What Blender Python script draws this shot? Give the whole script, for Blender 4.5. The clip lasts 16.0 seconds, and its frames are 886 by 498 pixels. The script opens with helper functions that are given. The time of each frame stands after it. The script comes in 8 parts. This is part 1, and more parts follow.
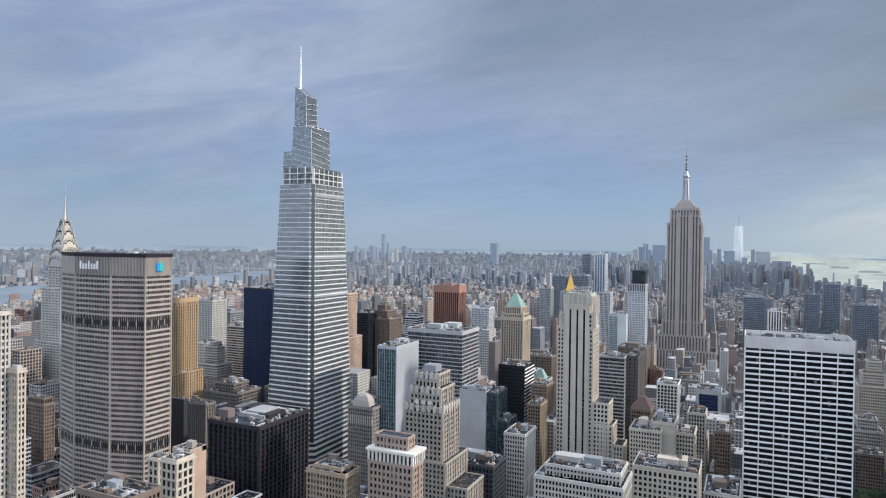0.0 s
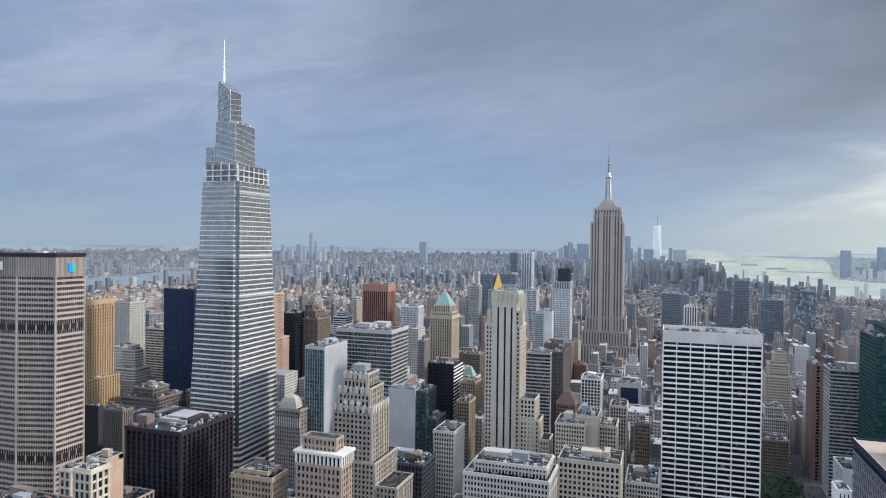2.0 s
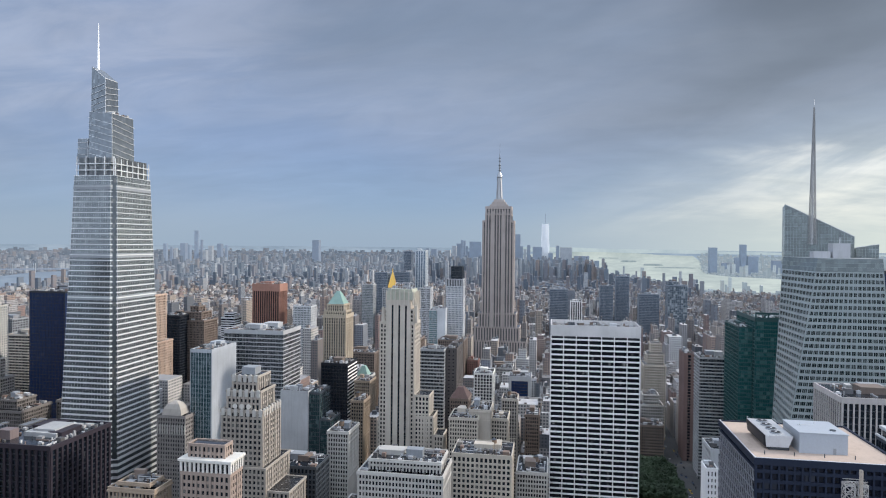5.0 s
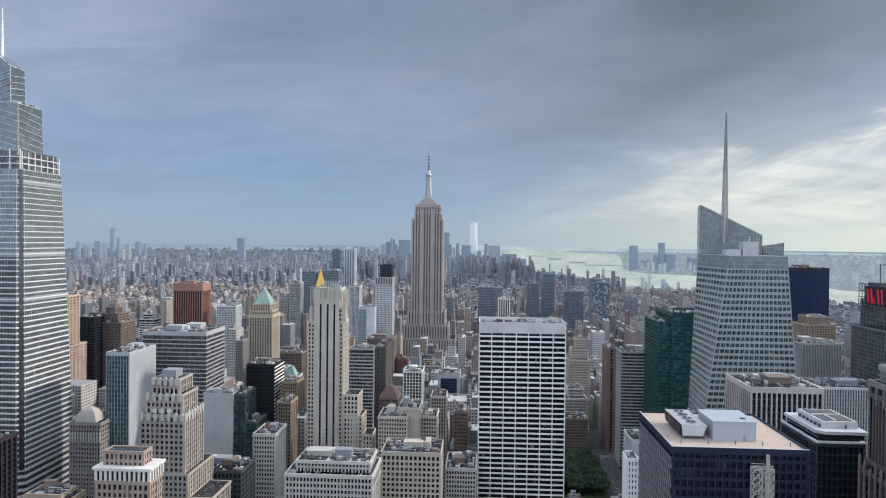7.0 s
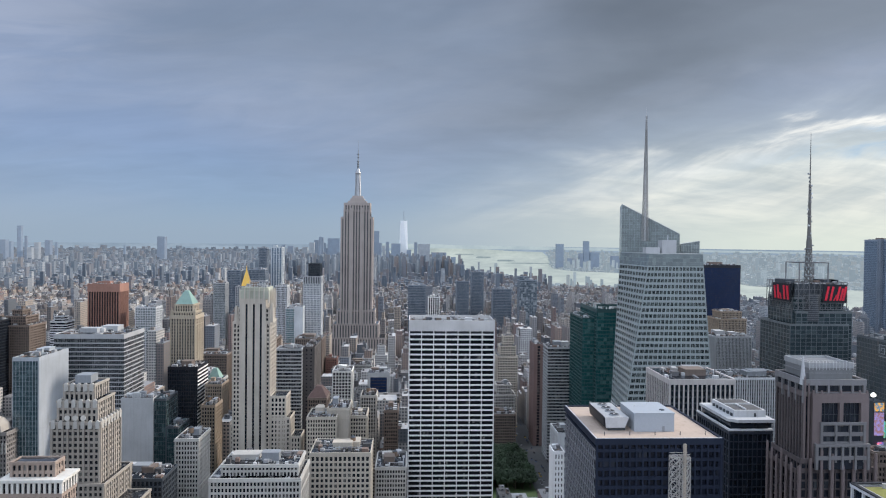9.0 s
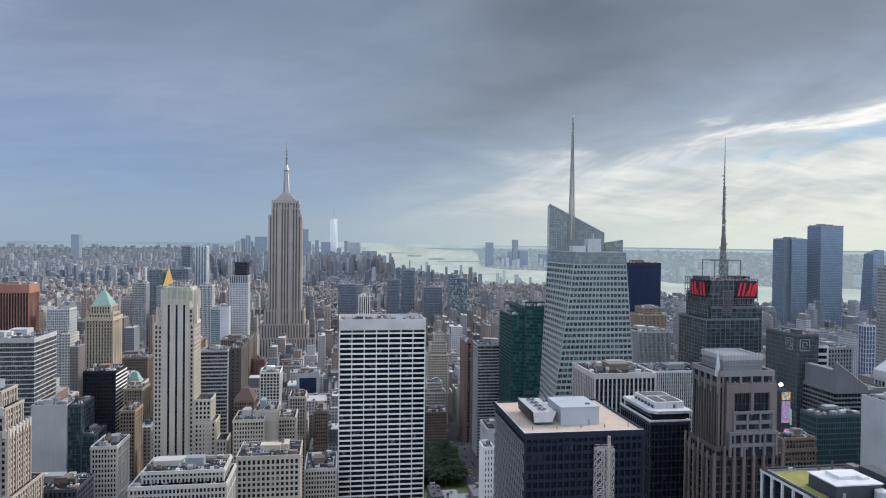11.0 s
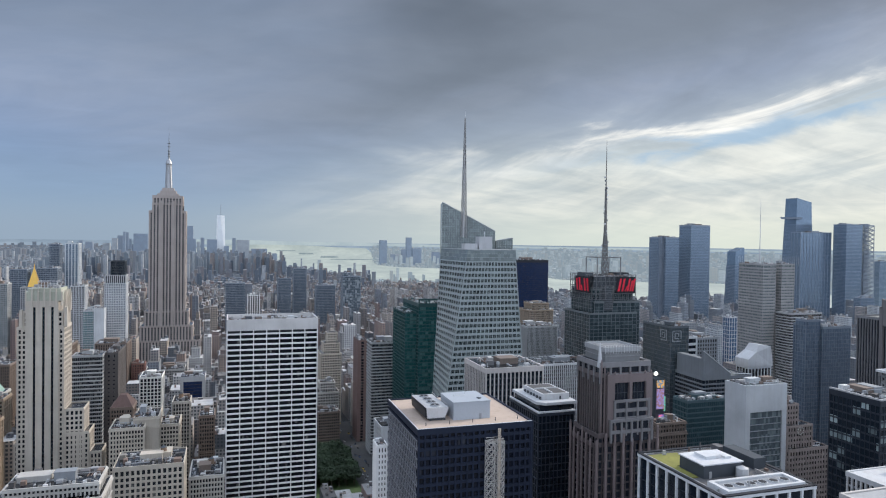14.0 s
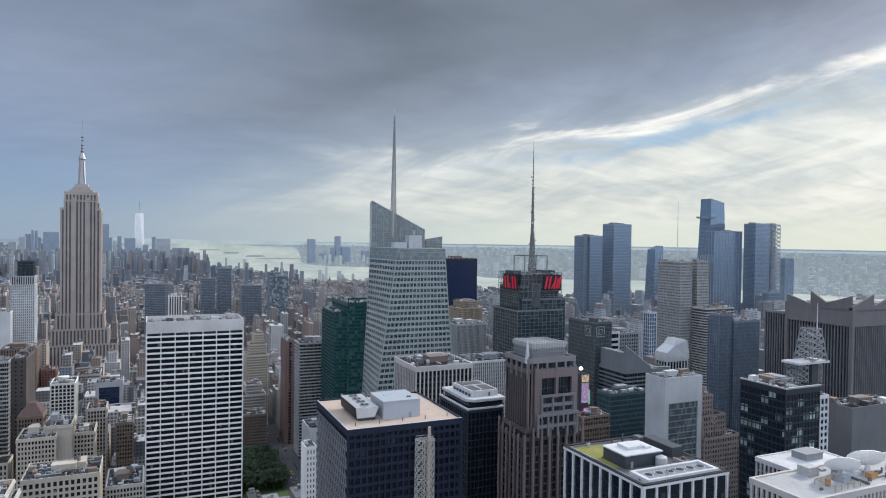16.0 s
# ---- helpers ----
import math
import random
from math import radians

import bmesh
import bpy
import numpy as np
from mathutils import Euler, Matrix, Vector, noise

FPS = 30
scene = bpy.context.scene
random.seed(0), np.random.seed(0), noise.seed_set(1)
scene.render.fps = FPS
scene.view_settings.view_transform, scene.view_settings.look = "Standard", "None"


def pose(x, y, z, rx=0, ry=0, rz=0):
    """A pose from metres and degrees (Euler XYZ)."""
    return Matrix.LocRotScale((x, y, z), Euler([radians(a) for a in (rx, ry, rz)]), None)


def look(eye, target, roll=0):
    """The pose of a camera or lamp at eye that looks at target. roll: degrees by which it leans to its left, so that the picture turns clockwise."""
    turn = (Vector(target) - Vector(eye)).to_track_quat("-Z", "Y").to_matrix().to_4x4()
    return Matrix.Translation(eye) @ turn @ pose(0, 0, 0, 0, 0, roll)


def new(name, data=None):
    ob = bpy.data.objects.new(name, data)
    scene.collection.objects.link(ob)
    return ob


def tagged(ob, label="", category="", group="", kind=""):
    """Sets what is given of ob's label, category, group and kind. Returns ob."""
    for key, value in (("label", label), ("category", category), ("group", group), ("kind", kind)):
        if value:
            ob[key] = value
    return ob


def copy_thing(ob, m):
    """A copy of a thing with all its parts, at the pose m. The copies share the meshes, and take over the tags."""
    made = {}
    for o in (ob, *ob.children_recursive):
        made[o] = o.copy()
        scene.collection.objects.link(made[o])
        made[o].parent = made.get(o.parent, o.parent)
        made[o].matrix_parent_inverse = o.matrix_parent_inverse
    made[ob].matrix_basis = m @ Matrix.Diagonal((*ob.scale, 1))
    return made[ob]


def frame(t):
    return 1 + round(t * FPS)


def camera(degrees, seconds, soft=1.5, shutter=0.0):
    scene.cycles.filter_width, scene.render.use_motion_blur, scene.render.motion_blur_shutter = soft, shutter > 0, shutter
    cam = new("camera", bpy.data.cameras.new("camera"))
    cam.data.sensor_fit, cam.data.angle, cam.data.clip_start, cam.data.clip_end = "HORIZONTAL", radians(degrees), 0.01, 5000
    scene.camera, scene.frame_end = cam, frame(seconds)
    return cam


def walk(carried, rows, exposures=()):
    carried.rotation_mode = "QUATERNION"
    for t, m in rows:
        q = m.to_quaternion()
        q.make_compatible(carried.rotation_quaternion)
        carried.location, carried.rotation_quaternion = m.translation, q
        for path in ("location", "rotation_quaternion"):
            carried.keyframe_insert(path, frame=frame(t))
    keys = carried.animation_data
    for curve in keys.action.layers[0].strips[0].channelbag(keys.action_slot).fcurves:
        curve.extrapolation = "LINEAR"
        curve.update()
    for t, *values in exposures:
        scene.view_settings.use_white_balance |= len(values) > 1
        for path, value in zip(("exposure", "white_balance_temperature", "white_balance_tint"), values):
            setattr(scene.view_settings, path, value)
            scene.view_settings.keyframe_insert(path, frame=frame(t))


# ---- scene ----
# Grid of the city: +y runs downtown along the avenues, +x crosstown to the west, z up.
EYE = 257.0
cam = camera(67.6, 16.0, soft=1.1)
ROWS = [
    (0.0, 89.47, -0.72, 24.70), (0.5, 89.46, -0.71, 23.22), (1.0, 89.44, -0.72, 21.62), (1.5, 89.44, -0.72, 20.16),
    (2.0, 89.44, -0.69, 18.57), (2.5, 89.41, -0.65, 17.09), (3.0, 89.40, -0.64, 15.51), (3.5, 89.39, -0.64, 14.05),
    (4.0, 89.39, -0.62, 12.46), (6.5, 89.32, -0.61, 4.91), (7.0, 89.29, -0.62, 3.31), (7.5, 89.27, -0.62, 1.85),
    (8.0, 89.25, -0.64, 0.27), (8.5, 89.24, -0.64, -1.19), (9.0, 89.22, -0.63, -2.76), (11.5, 89.15, -0.72, -10.27),
    (12.0, 89.14, -0.75, -11.83), (12.5, 89.12, -0.76, -13.31), (13.0, 89.11, -0.79, -14.89), (13.5, 89.10, -0.80, -16.36),
    (14.0, 89.08, -0.81, -17.93), (14.5, 89.07, -0.83, -19.38), (15.0, 89.06, -0.85, -20.96), (15.5, 89.06, -0.83, -22.43),
    (16.0, 89.05, -0.79, -24.01),
]
ARM = 0.45  # the phone is swung at arm's length
walk(cam, [(t, pose(-ARM * math.sin(radians(rz)), ARM * math.cos(radians(rz)), EYE, rx, ry, rz)) for t, rx, ry, rz in ROWS],
     exposures=[(0.0, 0.28), (4.0, 0.26), (9.0, 0.19), (12.5, 0.15), (16.0, 0.13)])

# ---------------------------------------------------------------- light
SUN_AZ, SUN_EL = 78.0, 27.0  # degrees from +y towards +x, degrees above the horizon


def build_world():
    world = bpy.data.worlds.new("sky")
    scene.world = world
    world.use_nodes = True
    nt = world.node_tree
    nt.nodes.clear()
    N, L = nt.nodes.new, nt.links.new

    def val(op, a, b=None, c=None, clamp=False):
        n = N("ShaderNodeMath")
        n.operation, n.use_clamp = op, clamp
        for i, v in enumerate((a, b, c)):
            if v is None:
                continue
            if isinstance(v, (int, float)):
                n.inputs[i].default_value = v
            else:
                L(v, n.inputs[i])
        return n.outputs[0]

    def mix(fac, a, b):
        n = N("ShaderNodeMix")
        n.data_type = "RGBA"
        for sock, v in ((n.inputs[0], fac), (n.inputs[6], a), (n.inputs[7], b)):
            if isinstance(v, tuple):
                sock.default_value = (*v, 1)
            elif isinstance(v, (int, float)):
                sock.default_value = v
            else:
                L(v, sock)
        return n.outputs[2]

    def smooth(v, lo, hi):
        n = N("ShaderNodeMapRange")
        n.interpolation_type = "SMOOTHSTEP"
        L(v, n.inputs[0])
        n.inputs[1].default_value, n.inputs[2].default_value = lo, hi
        return n.outputs[0]

    tc = N("ShaderNodeTexCoord")
    sep = N("ShaderNodeSeparateXYZ")
    L(tc.outputs["Generated"], sep.inputs[0])
    x, y, z = sep.outputs
    az = val("ARCTAN2", x, y)
    up = val("MAXIMUM", z, 0.0)
    # layers of cloud laid out by azimuth and height, drawn out along slanting streaks
    comb = N("ShaderNodeCombineXYZ")
    L(az, comb.inputs[0])
    L(up, comb.inputs[1])

    def cloud(scale, stretch, turn, detail, rough, distortion, shift):
        m2 = N("ShaderNodeMapping")
        m2.vector_type = "TEXTURE"
        m2.inputs["Location"].default_value = (shift, shift * 0.7, 0)
        m2.inputs["Rotation"].default_value = (0, 0, radians(turn))
        m2.inputs["Scale"].default_value = (stretch, 1, 1)
        L(comb.outputs[0], m2.inputs[0])
        n = N("ShaderNodeTexNoise")
        n.inputs["Scale"].default_value = scale
        n.inputs["Detail"].default_value = detail
        n.inputs["Roughness"].default_value = rough
        n.inputs["Distortion"].default_value = distortion
        L(m2.outputs[0], n.inputs[0])
        return n.outputs[0]

    soft = cloud(5.0, 2.4, 12, 4, 0.45, 0.4, 3.1)
    streak = cloud(16.0, 4.5, 11, 6, 0.6, 0.8, 8.4)
    edge = cloud(11.0, 2.6, 14, 7, 0.55, 0.5, 5.7)
    # the same layers as a flat sheet overhead, closing up towards the horizon
    lift = val("ADD", up, 0.20)
    sheet = N("ShaderNodeCombineXYZ")
    L(val("DIVIDE", x, lift), sheet.inputs[0])
    L(val("DIVIDE", y, lift), sheet.inputs[1])

    def layer(scale, stretch, turn, detail, rough, distortion):
        m2 = N("ShaderNodeMapping")
        m2.inputs["Rotation"].default_value = (0, 0, radians(turn))
        m2.inputs["Scale"].default_value = (scale, scale * stretch, scale)
        L(sheet.outputs[0], m2.inputs[0])
        n = N("ShaderNodeTexNoise")
        n.inputs["Scale"].default_value = 1.0
        n.inputs["Detail"].default_value = detail
        n.inputs["Roughness"].default_value = rough
        n.inputs["Distortion"].default_value = distortion
        L(m2.outputs[0], n.inputs[0])
        return n.outputs[0]

    puff = layer(0.95, 1.7, 22, 7, 0.55, 0.4)
    wisp = layer(2.6, 2.3, 14, 8, 0.58, 0.6)
    sky = N("ShaderNodeTexSky")
    sky.sky_type, sky.sun_disc = "NISHITA", False
    sky.sun_elevation, sky.sun_rotation = radians(SUN_EL), radians(SUN_AZ)
    base = N("ShaderNodeMix")
    base.data_type, base.blend_type = "RGBA", "MULTIPLY"
    base.inputs[0].default_value = 1
    L(sky.outputs[0], base.inputs[6])
    base.inputs[7].default_value = (0.085, 0.085, 0.085, 1)
    west = smooth(az, -0.2, 0.7)
    blue = mix(smooth(up, 0.0, 0.16), (0.255, 0.37, 0.525), (0.215, 0.315, 0.515))
    blue = mix(smooth(az, -0.25, 0.5), blue, (0.36, 0.42, 0.49))
    veil = mix(smooth(streak, 0.35, 0.68), (0.28, 0.345, 0.50), (0.385, 0.435, 0.57))
    veil_at = val("ADD", smooth(up, 0.04, 0.30), val("MULTIPLY", val("SUBTRACT", soft, 0.5), 2.2), clamp=True)
    body = mix(val("MULTIPLY", veil_at, 0.85), blue, veil)
    body = mix(val("MULTIPLY", smooth(az, -0.42, -0.95), 0.5), body, mix(smooth(streak, 0.35, 0.68), (0.19, 0.26, 0.385), (0.27, 0.33, 0.44)))
    # grey deck that comes down towards the west, with a ragged lower edge
    d = val("SUBTRACT", up, val("MULTIPLY_ADD", az, 0.175, 0.056))
    d = val("ADD", d, val("MULTIPLY", val("SUBTRACT", edge, 0.5), 0.105))
    d = val("ADD", d, val("MULTIPLY", val("SUBTRACT", puff, 0.5), 0.055))
    deck = mix(smooth(soft, 0.35, 0.65), (0.112, 0.132, 0.163), (0.18, 0.21, 0.258))
    deck = mix(smooth(az, 0.35, -0.45), deck, (0.25, 0.31, 0.425))
    deck_at = val("MULTIPLY", smooth(d, -0.02, 0.13), smooth(az, -0.5, 0.42))
    body = mix(val("MULTIPLY", deck_at, 0.95), body, deck)
    shade_at = val("MULTIPLY", val("MULTIPLY", smooth(az, -0.66, -0.26), smooth(az, 0.28, -0.05)), smooth(up, 0.11, 0.30))
    body = mix(val("MULTIPLY", shade_at, 0.75), body, mix(smooth(soft, 0.35, 0.65), (0.15, 0.195, 0.27), (0.23, 0.285, 0.385)))
    # bright broken cloud under the deck
    glow_at = val("MULTIPLY", smooth(d, 0.03, -0.06), smooth(az, -0.12, 0.45))
    glow = mix(smooth(val("ADD", val("MULTIPLY", wisp, 0.25), val("MULTIPLY", streak, 0.75)), 0.36, 0.66), (0.48, 0.54, 0.57), (0.80, 0.81, 0.76))
    body = mix(glow_at, body, glow)
    lining = val("MULTIPLY", val("MULTIPLY", smooth(d, -0.045, -0.016), smooth(d, 0.012, -0.006)), smooth(az, 0.18, 0.6))
    body = mix(val("MULTIPLY", lining, smooth(streak, 0.38, 0.60)), body, (1.0, 0.98, 0.92))
    gap = val("MULTIPLY", smooth(d, -0.055, -0.036), smooth(d, -0.012, -0.028))
    gap = val("MULTIPLY", val("MULTIPLY", gap, smooth(az, 0.40, 0.62)), smooth(streak, 0.38, 0.54))
    body = mix(val("MULTIPLY", gap, 0.85), body, (0.30, 0.46, 0.64))
    tone = val("MULTIPLY_ADD", val("SUBTRACT", puff, 0.5), 0.40, val("MULTIPLY_ADD", val("SUBTRACT", wisp, 0.5), 0.20, 1.0))
    shade = N("ShaderNodeMix")
    shade.data_type, shade.blend_type = "RGBA", "MULTIPLY"
    L(smooth(up, 0.02, 0.10), shade.inputs[0])
    L(body, shade.inputs[6])
    grey = N("ShaderNodeCombineColor")
    for k in range(3):
        L(tone, grey.inputs[k])
    L(grey.outputs[0], shade.inputs[7])
    body = shade.outputs[2]
    rim = mix(west, (0.30, 0.39, 0.50), (0.66, 0.74, 0.68))
    body = mix(val("MULTIPLY", smooth(up, 0.065, -0.01), 0.9), body, rim)
    # the unseen sky behind and overhead is brightened to light the north faces
    back = smooth(y, 0.30, -0.35)
    top = smooth(up, 0.40, 0.75)
    body = mix(val("MAXIMUM", back, top), body, (0.93, 1.06, 1.28))
    sx, sy, sz = math.sin(radians(SUN_AZ)) * math.cos(radians(SUN_EL)), math.cos(radians(SUN_AZ)) * math.cos(radians(SUN_EL)), math.sin(radians(SUN_EL))
    toward = val("ADD", val("ADD", val("MULTIPLY", x, sx), val("MULTIPLY", y, sy)), val("MULTIPLY", z, sz))
    body = mix(val("MULTIPLY", smooth(toward, 0.945, 1.0), smooth(up, -0.02, 0.1)), body, (2.6, 2.35, 1.95))
    body = mix(smooth(z, -0.012, -0.06), body, (0.16, 0.19, 0.23))
    out = mix(0.9, base.outputs[2], body)
    bg = N("ShaderNodeBackground")
    L(out, bg.inputs[0])
    bg.inputs[1].default_value = 1.0
    wo = N("ShaderNodeOutputWorld")
    L(bg.outputs[0], wo.inputs[0])


build_world()
sun_data = bpy.data.lights.new("sun", "SUN")
sun_data.energy, sun_data.angle, sun_data.color = 2.6, radians(4.0), (1.0, 0.91, 0.81)
sun = new("sun", sun_data)
sun.matrix_world = look((0, 0, 900), (-math.sin(radians(SUN_AZ)), -math.cos(radians(SUN_AZ)), 900 - math.tan(radians(SUN_EL))))

# ---------------------------------------------------------------- materials
MATS = {}


class Nodes:
    """Short hand for building one node material."""

    def __init__(self, name):
        self.mat = bpy.data.materials.new(name)
        self.mat.use_nodes = True
        self.nt = self.mat.node_tree
        self.bsdf = self.nt.nodes["Principled BSDF"]

    def node(self, kind, **inputs):
        n = self.nt.nodes.new(kind)
        for k, v in inputs.items():
            self.plug(v, n.inputs[k.replace("_", " ")])
        return n

    def plug(self, v, sock):
        if isinstance(v, bpy.types.NodeSocket):
            self.nt.links.new(v, sock)
        elif isinstance(v, tuple) and len(v) == 3 and sock.type == "RGBA":
            sock.default_value = (*v, 1)
        else:
            sock.default_value = v

    def math(self, op, a, b=0.0, clamp=False):
        n = self.nt.nodes.new("ShaderNodeMath")
        n.operation, n.use_clamp = op, clamp
        self.plug(a, n.inputs[0])
        self.plug(b, n.inputs[1])
        return n.outputs[0]

    def mix(self, fac, a, b, blend="MIX"):
        n = self.nt.nodes.new("ShaderNodeMix")
        n.data_type, n.blend_type = "RGBA", blend
        self.plug(fac, n.inputs[0])
        self.plug(a, n.inputs[6])
        self.plug(b, n.inputs[7])
        return n.outputs[2]

    def noise(self, vec, scale, detail=3.0, rough=0.55):
        n = self.node("ShaderNodeTexNoise", Vector=vec, Scale=scale, Detail=detail, Roughness=rough)
        return n.outputs[0]

    def ramp(self, v, lo, hi, a=0.0, b=1.0):
        n = self.nt.nodes.new("ShaderNodeMapRange")
        self.plug(v, n.inputs[0])
        for i, q in enumerate((lo, hi, a, b)):
            n.inputs[1 + i].default_value = q
        return n.outputs[0]

    def coords(self):
        return self.node("ShaderNodeNewGeometry").outputs["Position"]

    def scaled(self, vec, s):
        n = self.node("ShaderNodeVectorMath", )
        n.operation = "MULTIPLY"
        self.plug(vec, n.inputs[0])
        n.inputs[1].default_value = s
        return n.outputs[0]


def wall_mat(name, color, rough=0.85, vary=0.13, streak=0.32, grime=(0.55, 0.52, 0.48), spec=0.5):
    """Stone, brick, concrete or painted metal: broad tone patches, rain streaks, fine grain."""
    if name in MATS:
        return MATS[name]
    m = Nodes(name)
    p = m.coords()
    rnd = m.node("ShaderNodeObjectInfo").outputs["Random"]
    isl = m.node("ShaderNodeNewGeometry").outputs["Random Per Island"]
    broad = m.noise(p, 0.045, 5, 0.6)
    drip = m.noise(m.scaled(p, (0.5, 0.5, 0.035)), 1.0, 4)
    grain = m.noise(p, 1.6, 4, 0.65)
    col = m.mix(m.ramp(broad, 0.3, 0.7), tuple(c * (1 - vary) for c in color), tuple(min(1, c * (1 + vary)) for c in color))
    dirt = m.math("MULTIPLY", m.ramp(drip, 0.48, 0.75), streak)
    col = m.mix(dirt, col, tuple(c * g for c, g in zip(color, grime)))
    tone = m.math("ADD", m.ramp(rnd, 0, 1, -0.04, 0.04), m.ramp(isl, 0, 1, -0.05, 0.05))
    tone = m.math("ADD", tone, m.ramp(grain, 0.2, 0.8, 0.92, 1.08))
    col = m.mix(1.0, col, m.node("ShaderNodeCombineColor", Red=tone, Green=tone, Blue=tone).outputs[0], "MULTIPLY")
    m.plug(col, m.bsdf.inputs["Base Color"])
    m.plug(rough, m.bsdf.inputs["Roughness"])
    m.plug(spec, m.bsdf.inputs["Specular IOR Level"])
    bump = m.node("ShaderNodeBump", Height=grain, Strength=0.25, Distance=0.05)
    m.plug(bump.outputs[0], m.bsdf.inputs["Normal"])
    MATS[name] = m.mat
    return m.mat


def glass_mat(name, color, rough=0.12, cell=(1.6, 1.6, 3.6), lit=0.2, blind_or_sheen=(0.20, 0.195, 0.185), spec=0.5, wobble=0.02, metal=0.0):
    """Window glazing: dark panes with differing tint, some drawn blinds or painted sheen, slightly uneven reflections.
    """
    if name in MATS:
        return MATS[name]
    m = Nodes(name)
    p = m.coords()
    snap = m.node("ShaderNodeVectorMath")
    snap.operation = "SNAP"
    m.plug(p, snap.inputs[0])
    snap.inputs[1].default_value = cell
    wn = m.node("ShaderNodeTexWhiteNoise", Vector=snap.outputs[0])
    v = wn.outputs["Value"]
    tint = m.mix(v, tuple(c * 0.82 for c in color), tuple(min(1, c * 1.18) for c in color))
    shade = m.math("MULTIPLY", m.math("GREATER_THAN", v, 1 - lit), m.ramp(v, 1 - lit, 1, 0.2, 0.9))
    col = m.mix(shade, tint, blind_or_sheen)
    m.plug(col, m.bsdf.inputs["Base Color"])
    m.plug(m.ramp(m.noise(p, 0.2), 0.3, 0.7, rough, rough + 0.08), m.bsdf.inputs["Roughness"])
    m.plug(spec, m.bsdf.inputs["Specular IOR Level"])
    m.plug(metal, m.bsdf.inputs["Metallic"])
    geo = m.node("ShaderNodeNewGeometry").outputs["Normal"]
    off = m.node("ShaderNodeVectorMath")
    off.operation = "MULTIPLY_ADD"
    m.plug(wn.outputs["Color"], off.inputs[0])
    off.inputs[1].default_value = (wobble * 2,) * 3
    off.inputs[2].default_value = (-wobble,) * 3
    add = m.node("ShaderNodeVectorMath")
    m.plug(geo, add.inputs[0])
    m.plug(off.outputs[0], add.inputs[1])
    nor = m.node("ShaderNodeVectorMath")
    nor.operation = "NORMALIZE"
    m.plug(add.outputs[0], nor.inputs[0])
    m.plug(nor.outputs[0], m.bsdf.inputs["Normal"])
    MATS[name] = m.mat
    return m.mat


def metal_mat(name, color, rough=0.35):
    if name in MATS:
        return MATS[name]
    m = Nodes(name)
    p = m.coords()
    n = m.noise(p, 0.6, 4)
    m.plug(m.mix(m.ramp(n, 0.3, 0.7), tuple(c * 0.85 for c in color), color), m.bsdf.inputs["Base Color"])
    m.plug(1.0, m.bsdf.inputs["Metallic"])
    m.plug(m.ramp(n, 0.2, 0.8, rough - 0.08, rough + 0.1), m.bsdf.inputs["Roughness"])
    MATS[name] = m.mat
    return m.mat


